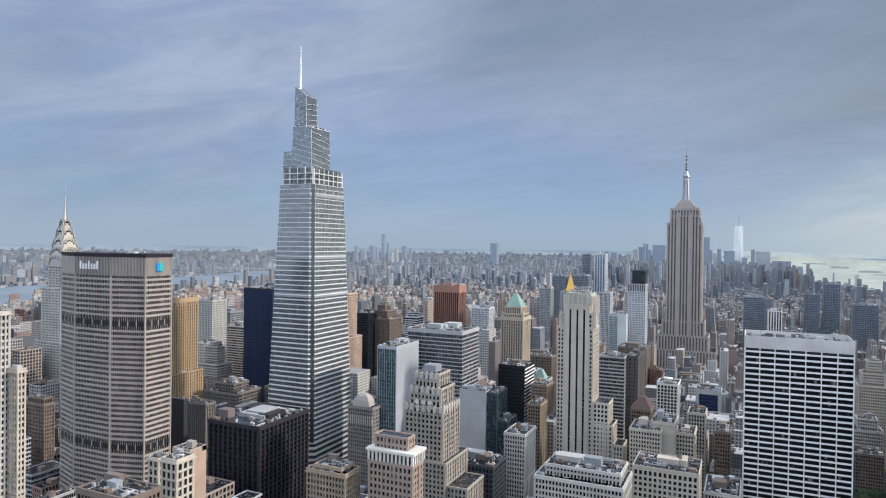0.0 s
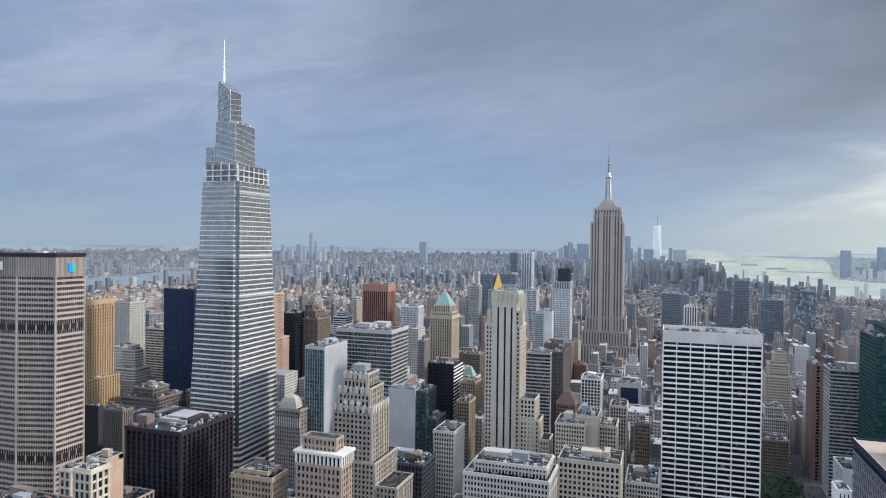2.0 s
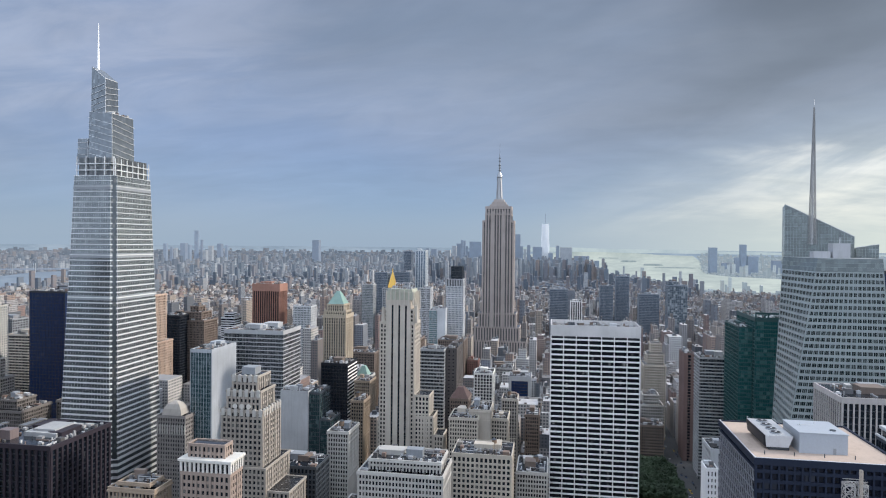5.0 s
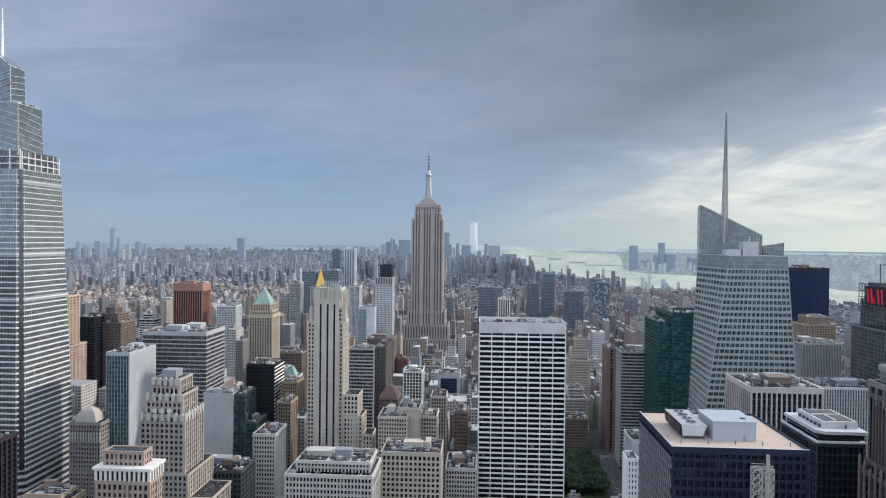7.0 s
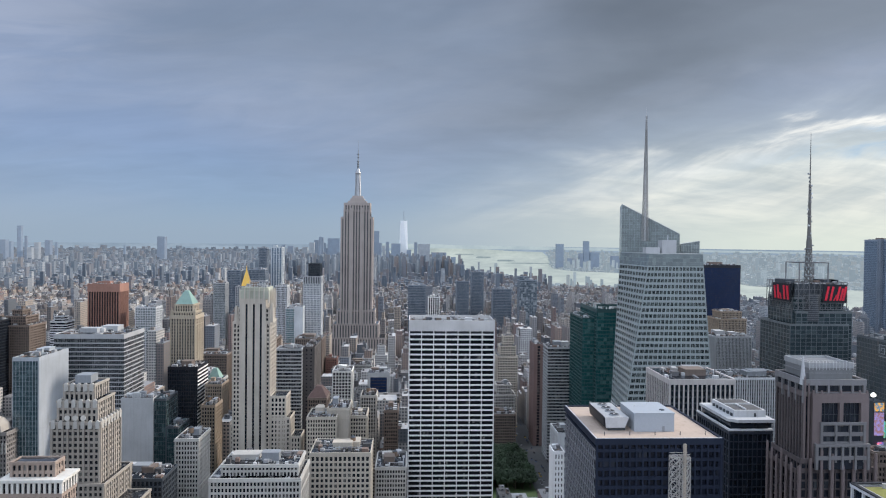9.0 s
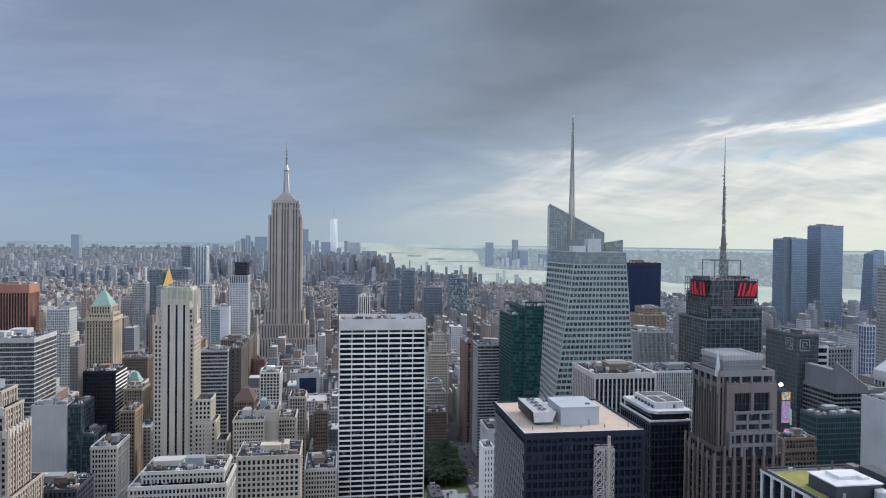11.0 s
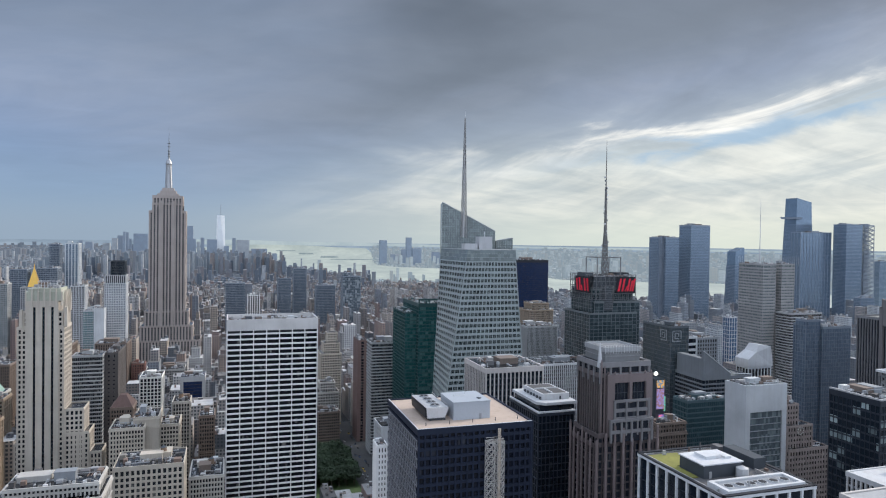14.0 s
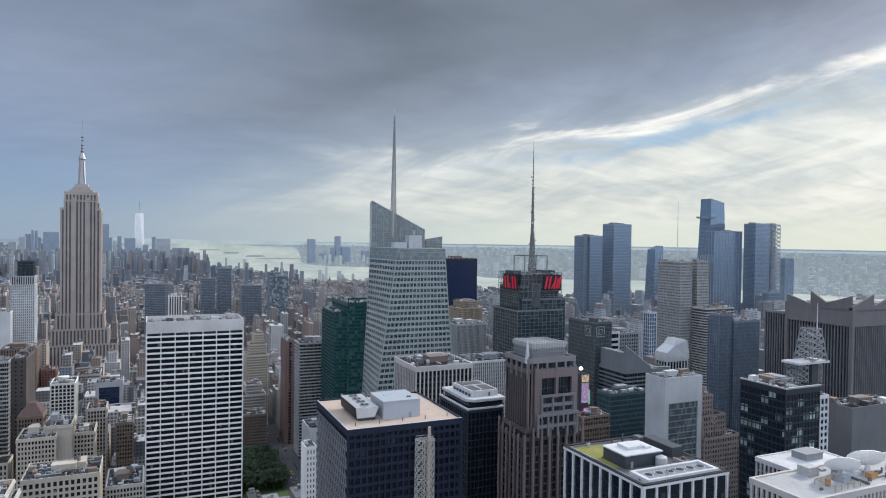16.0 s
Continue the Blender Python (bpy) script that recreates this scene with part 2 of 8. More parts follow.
def city_mat(name, tones, glass=(0.05, 0.06, 0.075), bay=3.2, floor=3.5, roof=(0.30, 0.29, 0.28), soft=1.0, pale=0.72, haze_glow=None):
    """Rows of background houses: wall tone per house, window grid on the walls, tarred or silvered roofs."""
    if name in MATS:
        return MATS[name]
    m = Nodes(name)
    geo = m.node("ShaderNodeNewGeometry")
    p, nrm, isl = geo.outputs["Position"], geo.outputs["Normal"], geo.outputs["Random Per Island"]
    sp = m.node("ShaderNodeSeparateXYZ", Vector=p)
    sn = m.node("ShaderNodeSeparateXYZ", Vector=nrm)
    along = m.math("ADD", m.math("MULTIPLY", sp.outputs[0], m.math("ABSOLUTE", sn.outputs[1])),
                   m.math("MULTIPLY", sp.outputs[1], m.math("ABSOLUTE", sn.outputs[0])))
    fu = m.math("FRACT", m.math("DIVIDE", m.math("ADD", along, m.math("MULTIPLY", isl, 37.0)), bay))
    fv = m.math("FRACT", m.math("DIVIDE", sp.outputs[2], floor))
    win = m.math("MULTIPLY", m.math("MULTIPLY", m.math("GREATER_THAN", fu, 0.22), m.math("LESS_THAN", fu, 0.80)),
                 m.math("MULTIPLY", m.math("GREATER_THAN", fv, 0.20), m.math("LESS_THAN", fv, 0.76)))
    up = m.math("GREATER_THAN", sn.outputs[2], 0.5)
    win = m.math("MULTIPLY", win, m.math("SUBTRACT", 1.0, up))
    cr = m.node("ShaderNodeValToRGB", Fac=isl)
    cr.color_ramp.interpolation = "CONSTANT"
    els = cr.color_ramp.elements
    while len(els) < len(tones):
        els.new(0.5)
    for i, c in enumerate(tones):
        els[i].position = i / len(tones)
        els[i].color = (*c, 1)
    second = m.math("FRACT", m.math("MULTIPLY", isl, 17.3))
    wallc = m.mix(m.ramp(m.noise(p, 0.05, 4), 0.3, 0.7, 0.0, 0.35), cr.outputs[0], (0.16, 0.15, 0.15))
    wallc = m.mix(m.ramp(m.noise(p, 0.9, 3), 0.3, 0.7, 0.0, 0.2), wallc, (0.2, 0.19, 0.18))
    roofc = m.mix(m.math("GREATER_THAN", second, pale), roof, (0.52, 0.52, 0.53))
    roofc = m.mix(m.math("LESS_THAN", second, 0.30), roofc, (0.15, 0.145, 0.145))
    roofc = m.mix(m.ramp(m.noise(p, 0.15, 4), 0.35, 0.65, 0, 0.45), roofc, (0.22, 0.21, 0.2))
    col = m.mix(m.math("MULTIPLY", win, soft), wallc, glass)
    col = m.mix(up, col, roofc)
    m.plug(col, m.bsdf.inputs["Base Color"])
    m.plug(m.ramp(win, 0, 1, 0.88, 0.3), m.bsdf.inputs["Roughness"])
    if haze_glow:  # distance haze, painted over the walls as emission
        m.plug(haze_glow[0], m.bsdf.inputs["Emission Color"])
        m.plug(haze_glow[1], m.bsdf.inputs["Emission Strength"])
    MATS[name] = m.mat
    return m.mat


LIME = wall_mat("limestone", (0.45, 0.415, 0.375))
CREAM = wall_mat("cream_brick", (0.50, 0.45, 0.385))
PALE = wall_mat("pale_stone", (0.48, 0.465, 0.44))
WHITE = wall_mat("white_travertine", (0.80, 0.79, 0.785), streak=0.1, vary=0.05)
TAN = wall_mat("tan_brick", (0.32, 0.255, 0.195))
YELLOW = wall_mat("yellow_brick", (0.42, 0.30, 0.185))
BROWN = wall_mat("brown_brick", (0.19, 0.15, 0.128))
DKBROWN = wall_mat("dark_brown_metal", (0.036, 0.03, 0.04), rough=0.55, spec=.25)
REDBRICK = wall_mat("red_brick", (0.26, 0.135, 0.11))
PINK = wall_mat("rose_granite", (0.19, 0.152, 0.152), rough=0.55)
GREY = wall_mat("grey_concrete", (0.40, 0.41, 0.42))
LTGREY = wall_mat("light_grey_panel", (0.58, 0.59, 0.61), rough=0.6)
MIDGREY = wall_mat("mid_grey_panel", (0.26, 0.28, 0.305), rough=0.6)
BLACK = wall_mat("black_metal", (0.02, 0.022, 0.029), rough=0.5, spec=.3)
CHAR = wall_mat("charcoal_metal", (0.05, 0.06, 0.073), rough=0.5)
ROOF = wall_mat("roof_gravel", (0.26, 0.25, 0.24), vary=0.2)
TAR = wall_mat("tarred_roof", (0.10, 0.10, 0.105), vary=0.3)
ROOFW = wall_mat("white_roof_membrane", (0.36, 0.365, 0.375), vary=0.16)
DECK = wall_mat("beige_roof_pavers", (0.49, 0.39, 0.325), vary=0.09)
ROOFS = [ROOF, TAR, wall_mat("silver_roof", (0.42, 0.42, 0.43), vary=0.25), ROOF, wall_mat("brown_roof", (0.20, 0.16, 0.14), vary=0.3)]
HVAC = wall_mat("galvanised_plant", (0.45, 0.46, 0.48), rough=0.55)
BLUEWHITE = wall_mat("pale_blue_panel", (0.40, 0.435, 0.485), rough=0.5, vary=0.03, streak=0.08)
COPPER = wall_mat("green_copper", (0.25, 0.385, 0.345), rough=0.6)
GOLD = metal_mat("gilded_tiles", (0.80, 0.50, 0.13), 0.42)
WOODTANK = wall_mat("weathered_tank_wood", (0.20, 0.14, 0.10))
SEDUM = wall_mat("sedum_planting", (0.19, 0.19, 0.045), vary=0.4)
REDSIGN = wall_mat("red_sign_enamel", (0.75, 0.02, 0.05), rough=0.4, streak=0.0)
WHITESIGN = wall_mat("white_sign_enamel", (0.9, 0.9, 0.9), rough=0.4, streak=0.0)
BLUESIGN = wall_mat("blue_sign_enamel", (0.01, 0.28, 0.75), rough=0.4, streak=0.0)
GREENSIGN = wall_mat("green_sign_enamel", (0.03, 0.42, 0.36), rough=0.4, streak=0.0)
GLASS = glass_mat("window_glass", (0.014, 0.017, 0.023), lit=0.14)
DKGLASS = glass_mat("black_glass", (0.009, 0.015, 0.024), lit=0.04, blind_or_sheen=(.06, .065, .07))
NAVY = glass_mat("navy_glass", (0.012, 0.028, 0.085), lit=0.02, blind_or_sheen=(.05, .06, .1))
# the pale teal panes paint sky reflections into the glass colour
TEALG = glass_mat("teal_glass", (0.036, 0.15, 0.152), lit=0.35, blind_or_sheen=(.19, .32, .32), metal=.35, wobble=.07, cell=(3.2, 3.2, 3.8))
GREYG = glass_mat("grey_green_glass", (0.12, 0.15, 0.16), lit=0.3, blind_or_sheen=(0.34, 0.35, 0.35))
BLUEG = glass_mat("blue_glass", (0.06, 0.12, 0.21), lit=0.1, blind_or_sheen=(0.2, 0.25, 0.32), rough=0.08)
SILVERG = glass_mat("silver_glass", (0.16, 0.19, 0.22), lit=0.3, blind_or_sheen=(0.34, 0.36, 0.38))

# ---------------------------------------------------------------- mesh tools
QUADS = np.array([[0, 3, 2, 1], [4, 5, 6, 7], [0, 1, 5, 4], [1, 2, 6, 5], [2, 3, 7, 6], [3, 0, 4, 7]])


def box_mesh(name, boxes):
    """One mesh of axis-parallel boxes (x0, x1, y0, y1, z0, z1)."""
    b = np.asarray(boxes, float).reshape(-1, 6)
    ix = np.array([[0, 2, 4], [1, 2, 4], [1, 3, 4], [0, 3, 4], [0, 2, 5], [1, 2, 5], [1, 3, 5], [0, 3, 5]])
    verts = b[:, ix].reshape(-1, 3)
    faces = (QUADS[None] + 8 * np.arange(len(b))[:, None, None]).reshape(-1, 4)
    me = bpy.data.meshes.new(name)
    me.from_pydata(verts.tolist(), [], faces.tolist())
    return me


def prism_mesh(name, low, z0, high=None, z1=None, more=()):
    """A solid lofted through level polygons: low at z0, high at z1, then (polygon, z) pairs."""
    rings = [(low, z0), (high or low, z1), *more]
    n = len(low)
    verts = [(x, y, z) for poly, z in rings for x, y in poly]
    faces = [list(range(n))[::-1], [n * (len(rings) - 1) + i for i in range(n)]]
    for k in range(len(rings) - 1):
        for i in range(n):
            j = (i + 1) % n
            faces.append([n * k + i, n * k + j, n * k + n + j, n * k + n + i])
    me = bpy.data.meshes.new(name)
    me.from_pydata(verts, [], faces)
    return me


def disc(n, r, cx=0.0, cy=0.0, turn=0.0):
    return [(cx + r * math.cos(2 * math.pi * i / n + turn), cy + r * math.sin(2 * math.pi * i / n + turn)) for i in range(n)]


def rect(x0, x1, y0, y1):
    return [(x0, y0), (x1, y0), (x1, y1), (x0, y1)]


def bars_mesh(name, segs, r, n=4):
    """Struts: short prisms of radius r between pairs of points."""
    verts, faces = [], []
    for a, b in segs:
        a, b = Vector(a), Vector(b)
        d = (b - a).normalized()
        u = d.orthogonal().normalized()
        v = d.cross(u)
        k = len(verts)
        for p in (a, b):
            for i in range(n):
                c = 2 * math.pi * i / n
                verts.append(p + r * (math.cos(c) * u + math.sin(c) * v))
        for i in range(n):
            j = (i + 1) % n
            faces.append([k + i, k + j, k + n + j, k + n + i])
        faces += [[k + i for i in range(n)][::-1], [k + n + i for i in range(n)]]
    me = bpy.data.meshes.new(name)
    me.from_pydata([tuple(q) for q in verts], [], faces)
    return me


def thing(name, label, category, x, y, z=0.0, group="", rz=0.0):
    ob = new(name)
    ob.empty_display_size = 2
    ob.matrix_world = pose(x, y, z, 0, 0, rz)
    return tagged(ob, label, category, group)


def add(parent, name, me, mat, label="", at=(0, 0, 0), kind=""):
    """One mesh part under a thing or a part, in the thing's own coordinates."""
    ob = new(name, me)
    if not me.materials:
        me.materials.append(mat)
    ob.parent = parent
    ob.location = at
    return tagged(ob, label, kind=kind)


class Style:
    def __init__(self, wall, glass=None, bay=3.2, pier=1.5, floor=3.7, band=1.5, band_mat=None, proud=0.0, depth=0.45, fine=False, mullion=0.0, major=0, ledge=False):
        self.wall, self.glass, self.bay, self.pier, self.floor, self.band = wall, glass or GLASS, bay, pier, floor, band
        self.band_mat, self.proud, self.depth, self.fine, self.mullion = band_mat or wall, proud, depth, fine, mullion
        self.major, self.ledge = major, ledge


def spaced(a, b, step):
    n = max(1, round((b - a) / step))
    return [a + (b - a) * i / n for i in range(n + 1)]


def block(parent, x0, x1, y0, y1, z0, z1, st, top=2.2, faces="NWES", blank=""):
    """One storeyed block of a building: glazed core, a band at each floor, piers, a parapet and a roof.
    Coordinates are the thing's own; faces in blank get plain walls."""
    d = st.depth
    add(parent, "glazing", box_mesh("glazing", [(x0 + d, x1 - d, y0 + d, y1 - d, z0, z1 - 0.6)]), st.glass)
    floors = spaced(z0, z1 - top, st.floor)
    relief = []
    rc = min(0.14, d * 0.4) if st.pier > 0 else 0.0
    if st.band > 0 and len(floors) > 2:
        if st.fine:
            me = box_mesh("floor_band", [(x0 + rc, x1 - rc, y0 + rc, y1 - rc, -st.band / 2, st.band / 2)])
            for z in floors[1:-1]:
                add(parent, "floor_band", me, st.band_mat, at=(0, 0, z))
        else:
            relief += [(x0 + rc, x1 - rc, y0 + rc, y1 - rc, z - st.band / 2, z + st.band / 2) for z in floors[1:-1]]
            if st.band_mat is not st.wall:
                add(parent, "band_relief", box_mesh("band_relief", relief), st.band_mat, kind="stuff")
                relief = []
    rc = min(0.14, d * 0.4) if st.pier > 0 else 0.0
    if st.pier > 0:
        w, q, zt = st.pier / 2, st.proud + 0.01, z1 - top + 0.3
        spots = []
        for f in faces:
            a, b = (x0, x1) if f in "NS" else (y0, y1)
            for k, c in enumerate(spaced(a + w, b - w, st.bay)):
                q = st.proud + 0.01 + (0.28 if st.major and k % st.major == 0 else 0)
                if f in "NS":
                    yy = y0 if f == "N" else y1
                    s = -1 if f == "N" else 1
                    spots.append((f, c, yy + s * q, yy - s * (d + 0.3)))
                else:
                    xx = x0 if f == "E" else x1
                    s = -1 if f == "E" else 1
                    spots.append((f, c, xx + s * q, xx - s * (d + 0.3)))
        if st.fine:
            made = {}
            for f, c, out, inn in spots:
                lo, hi = min(out, inn), max(out, inn)
                if f not in made:
                    made[f] = box_mesh("pier", [(-w, w, lo, hi, z0, zt) if f in "NS" else (lo, hi, -w, w, z0, zt)])
                add(parent, "pier", made[f], st.wall, at=(c, 0, 0) if f in "NS" else (0, c, 0))
        else:
            bx = []
            for f, c, out, inn in spots:
                lo, hi = min(out, inn), max(out, inn)
                bx.append((c - w, c + w, lo, hi, z0, zt) if f in "NS" else (lo, hi, c - w, c + w, z0, zt))
            relief += bx
    if relief:
        add(parent, "front_relief", box_mesh("front_relief", relief), st.wall, kind="stuff")
    if st.mullion > 0:
        bx = []
        for c in spaced(x0, x1, st.bay)[1:-1]:
            bx += [(c - st.mullion, c + st.mullion, y0 + d - 0.12, y0 + d + 0.2, z0, z1 - top)]
        for c in spaced(y0, y1, st.bay)[1:-1]:
            bx += [(x1 - d - 0.2, x1 - d + 0.12, c - st.mullion, c + st.mullion, z0, z1 - top)]
            bx += [(x0 + d - 0.12, x0 + d + 0.2, c - st.mullion, c + st.mullion, z0, z1 - top)]
        add(parent, "mullion_relief", box_mesh("mullion_relief", bx), st.wall, kind="stuff")
    for f in blank:
        me = {"N": (x0 - .03, x1 + .03, y0 - 0.04, y0 + 1, z0, z1 - top), "S": (x0, x1, y1 - 1, y1 + 0.04, z0, z1 - top),
              "W": (x1 - 1, x1 + 0.04, y0 - .03, y1, z0, z1 - top), "E": (x0 - 0.04, x0 + 1, y0, y1, z0, z1 - top)}[f]
        add(parent, "blank_wall", box_mesh("blank_wall", [me]), st.wall)
    if st.ledge:
        h = z1 - z0
        zs = [z1 - top - 0.3, z1 - top - 0.3 - 2 * st.floor] + ([z0 + h * 0.3] if h > 40 else []) + ([z0 + h * 0.62] if h > 70 else [])
        for k, z in enumerate(zs):
            e = 0.75 if k == 0 else 0.4
            add(parent, "string_course", box_mesh("string_course", [(x0 - e, x1 + e, y0 - e, y1 + e, z, z + (0.9 if k == 0 else 0.55))]), st.wall)
    g = st.proud + 0.06 + (0.28 if st.major else 0)
    add(parent, "parapet", box_mesh("parapet", [
        (x0 - g, x1 + g, y0 - g, y0 + 0.5, z1 - top, z1), (x0 - g, x1 + g, y1 - 0.5, y1 + g, z1 - top, z1),
        (x0 - g, x0 + 0.5, y0 + 0.5, y1 - 0.5, z1 - top, z1), (x1 - 0.5, x1 + g, y0 + 0.5, y1 - 0.5, z1 - top, z1)]), st.wall)
    add(parent, "roof", box_mesh("roof", [(x0 + 0.5, x1 - 0.5, y0 + 0.5, y1 - 0.5, z1 - 1.6, z1 - 0.9)]), ROOFS[int(abs(x0 * 7 + y0 * 3 + z1) * 13) % len(ROOFS)])


def fan_unit(parent, x, y, z, w, l, h):
    unit = add(parent, "cooling_unit", box_mesh("cooling_unit", [(-w / 2, w / 2, -l / 2, l / 2, 0, h), (-w / 2 - .15, w / 2 + .15, -l / 2 - .15, l / 2 + .15, h * .55, h * .62)]), HVAC, at=(x, y, z))
    me = prism_mesh("fan", disc(12, w * 0.36), 0, disc(12, w * 0.33), 0.5)
    for i in range(max(1, int(l / w))):
        add(unit, "fan", me, CHAR, at=(0, -l / 2 + (i + 0.5) * l / max(1, int(l / w)), h))


def water_tank(x, y, z, r=2.0, h=4.0):
    t = thing("water_tank", "weathered wooden water tank on steel legs on a roof", "water tank", x, y, z, "roof water tanks")
    add(t, "barrel", prism_mesh("barrel", disc(12, r), 2.5, disc(12, r * 0.97), 2.5 + h), WOODTANK)
    add(t, "cap", prism_mesh("cap", disc(12, r * 1.06), 2.5 + h, disc(12, 0.15), 4.0 + h), CHAR)
    leg = box_mesh("leg", [(-.14, .14, -.14, .14, 0, 2.5)])
    for sx in (-1, 1):
        for sy in (-1, 1):
            add(t, "leg", leg, CHAR, at=(sx * r * .6, sy * r * .6, 0))


def clutter(parent, x0, x1, y0, y1, z, rng, wall, big=True):
    """Bulkheads, plant, ducts and pipes on a roof."""
    w, l = x1 - x0, y1 - y0
    if big and w > 8 and l > 8:
        for _ in range(2 if w > 18 else 1):
            cx, cy = x0 + w * rng.uniform(.25, .75), y0 + l * rng.uniform(.4, .75)
            a, b, h = w * rng.uniform(.09, .19), l * rng.uniform(.10, .2), rng.uniform(2.8, 5.5)
            add(parent, "bulkhead", box_mesh("bulkhead", [(cx - a, cx + a, cy - b, cy + b, z, z + h), (cx - a - .2, cx + a + .2, cy - b - .2, cy + b + .2, z + h - .5, z + h + .3)]), rng.choice([wall, wall, MIDGREY, BROWN]))
    roof_litter(parent, x0 + .4, x1 - .4, y0 + .4, y1 - .4, z, int(abs(x0 * 91 + y1 * 37 + z * 13)))
    for _ in range(rng.randint(1, 2)):
        px, py = rng.uniform(x0 + 2, x1 - 2), rng.uniform(y0 + 1.5, y1 - 2)
        s = rng.uniform(1.0, 2.4)
        if rng.random() < .4:
            fan_unit(parent, px, py, z, s, s * rng.uniform(1, 1.9), s * .8)
        else:
            add(parent, "roof_hatch", box_mesh("roof_hatch", [(px - s, px + s, py - s * .7, py + s * .7, z, z + rng.uniform(1, 2.6))]), rng.choice([HVAC, LTGREY, wall, CHAR]))
    px, py = rng.uniform(x0 + 2, x1 - 4), rng.uniform(y0 + 2, y1 - 4)
    h = rng.uniform(1.2, 3)
    add(parent, "vent_pipe", bars_mesh("vent_pipe", [((px, py, z), (px, py, z + h)), ((px, py, z + h), (x1 - 1.5, py, z + h)), ((x1 - 1.5, py, z + h), (x1 - 1.5, py, z))], .2, 5), HVAC)


SEED = [100]


def odds_mat():
    """Painted, galvanised, rusty and tarred small plant, one tone a piece."""
    if "roof_odds" in MATS:
        return MATS["roof_odds"]
    m = Nodes("roof_odds")
    isl = m.node("ShaderNodeNewGeometry").outputs["Random Per Island"]
    cr = m.node("ShaderNodeValToRGB", Fac=isl)
    cr.color_ramp.interpolation = "CONSTANT"
    tones = [(.62, .63, .65), (.06, .06, .065), (.34, .34, .35), (.20, .13, .10), (.48, .48, .48), (.12, .12, .13), (.27, .25, .22), (.72, .72, .73), (.05, .05, .055), (.40, .41, .43)]
    els = cr.color_ramp.elements
    while len(els) < len(tones):
        els.new(0.5)
    for i, c in enumerate(tones):
        els[i].position = i / len(tones)
        els[i].color = (*c, 1)
    g = m.noise(m.coords(), 1.3, 4)
    m.plug(m.mix(m.ramp(g, .35, .7, 0, .5), cr.outputs[0], (.16, .15, .14)), m.bsdf.inputs["Base Color"])
    m.plug(.65, m.bsdf.inputs["Roughness"])
    MATS["roof_odds"] = m.mat
    return m.mat


def roof_litter(parent, x0, x1, y0, y1, z, seed, density=1.0):
    """The many small things of a roof: hatches, cowls, ducts, sleepers, kerbs, rails."""
    r = random.Random(seed)
    w, l = x1 - x0, y1 - y0
    n = int(min(70, max(10, w * l / 14)) * density)
    bx = []
    for _ in range(n):
        px, py = r.uniform(x0, x1), r.uniform(y0, y1)
        k = r.random()
        if k < .45:
            a, b, h = r.uniform(.3, 1.2), r.uniform(.3, 1.2), r.uniform(.4, 2.2)
        elif k < .72:
            a, b, h = (r.uniform(1.5, w * .22), .28, r.uniform(.4, 1.1)) if r.random() < .5 else (.28, r.uniform(1.5, l * .22), r.uniform(.4, 1.1))
        elif k < .88:
            a, b, h = .22, .22, r.uniform(1.2, 3.6)
        else:
            a, b, h = r.uniform(1.2, 2.6), r.uniform(1.2, 2.6), r.uniform(1.5, 3.4)
        a, b = min(a, w * .3), min(b, l * .3)
        px, py = min(max(px, x0 + a), x1 - a), min(max(py, y0 + b), y1 - b)
        bx.append((px - a, px + a, py - b, py + b, z - .05, z + h))
    add(parent, "roof_litter", box_mesh("roof_litter", bx), odds_mat(), "small ducts, hatches, cowls and kerbs", kind="stuff")



def building(name, label, x0, x1, y0, depth, z1, st, tiers=(), crown=2.2, blank="", tank=False, roofs=True, base=0.0, category="building"):
    """A plain building by its north front x0..x1 at y0 and its depth, roof at z1. tiers: lower wings or upper
    set-backs as (x0, x1, y0, y1, z0, z1) in world metres."""
    SEED[0] += 1
    rng = random.Random(SEED[0])
    cx, cy = (x0 + x1) / 2, y0 + depth / 2
    t = thing(name, label, category, cx, cy, base)
    block(t, x0 - cx, x1 - cx, -depth / 2, depth / 2, 0, z1 - base, st, top=crown, blank=blank)
    if roofs:
        clutter(t, x0 - cx + 1, x1 - cx - 1, -depth / 2 + 1, depth / 2 - 1, z1 - base - 0.9, rng, st.wall, big=not tiers)
    for a, b, c, d, e, f in tiers:
        block(t, a - cx, b - cx, c - cy, d - cy, e - base, f - base, st, top=1.6)
        if roofs:
            clutter(t, a - cx + .5, b - cx - .5, c - cy + .5, d - cy - .5, f - base - .9, rng, st.wall)
    if tank:
        water_tank(x0 + (x1 - x0) * rng.uniform(.25, .75), y0 + depth * rng.uniform(.3, .6), z1 - 0.9)
    return t


# styles of front
SPAN = wall_mat("terracotta_spandrel", (0.27, 0.235, 0.20))
SPANG = wall_mat("grey_spandrel", (0.24, 0.235, 0.23))
S_MAS = Style(LIME, bay=2.24, pier=0.86, floor=3.5, band=1.3, depth=.6, band_mat=SPANG, major=4, ledge=True)
S_CREAM = Style(CREAM, bay=2.24, pier=0.90, floor=3.5, band=1.35, depth=.6, major=3, ledge=True)
S_PALE = Style(PALE, bay=2.16, pier=0.82, floor=3.6, band=1.35, depth=.6, major=4, ledge=True)
S_TAN = Style(TAN, bay=2.24, pier=0.90, floor=3.5, band=1.35, depth=.6, band_mat=SPAN, major=3, ledge=True)
S_BROWN = Style(BROWN, bay=2.24, pier=0.90, floor=3.5, band=1.35, depth=.6, major=4, ledge=True)
S_YELLOW = Style(YELLOW, bay=3.2, pier=1.7, floor=3.6, band=1.3, proud=0.3, major=3)
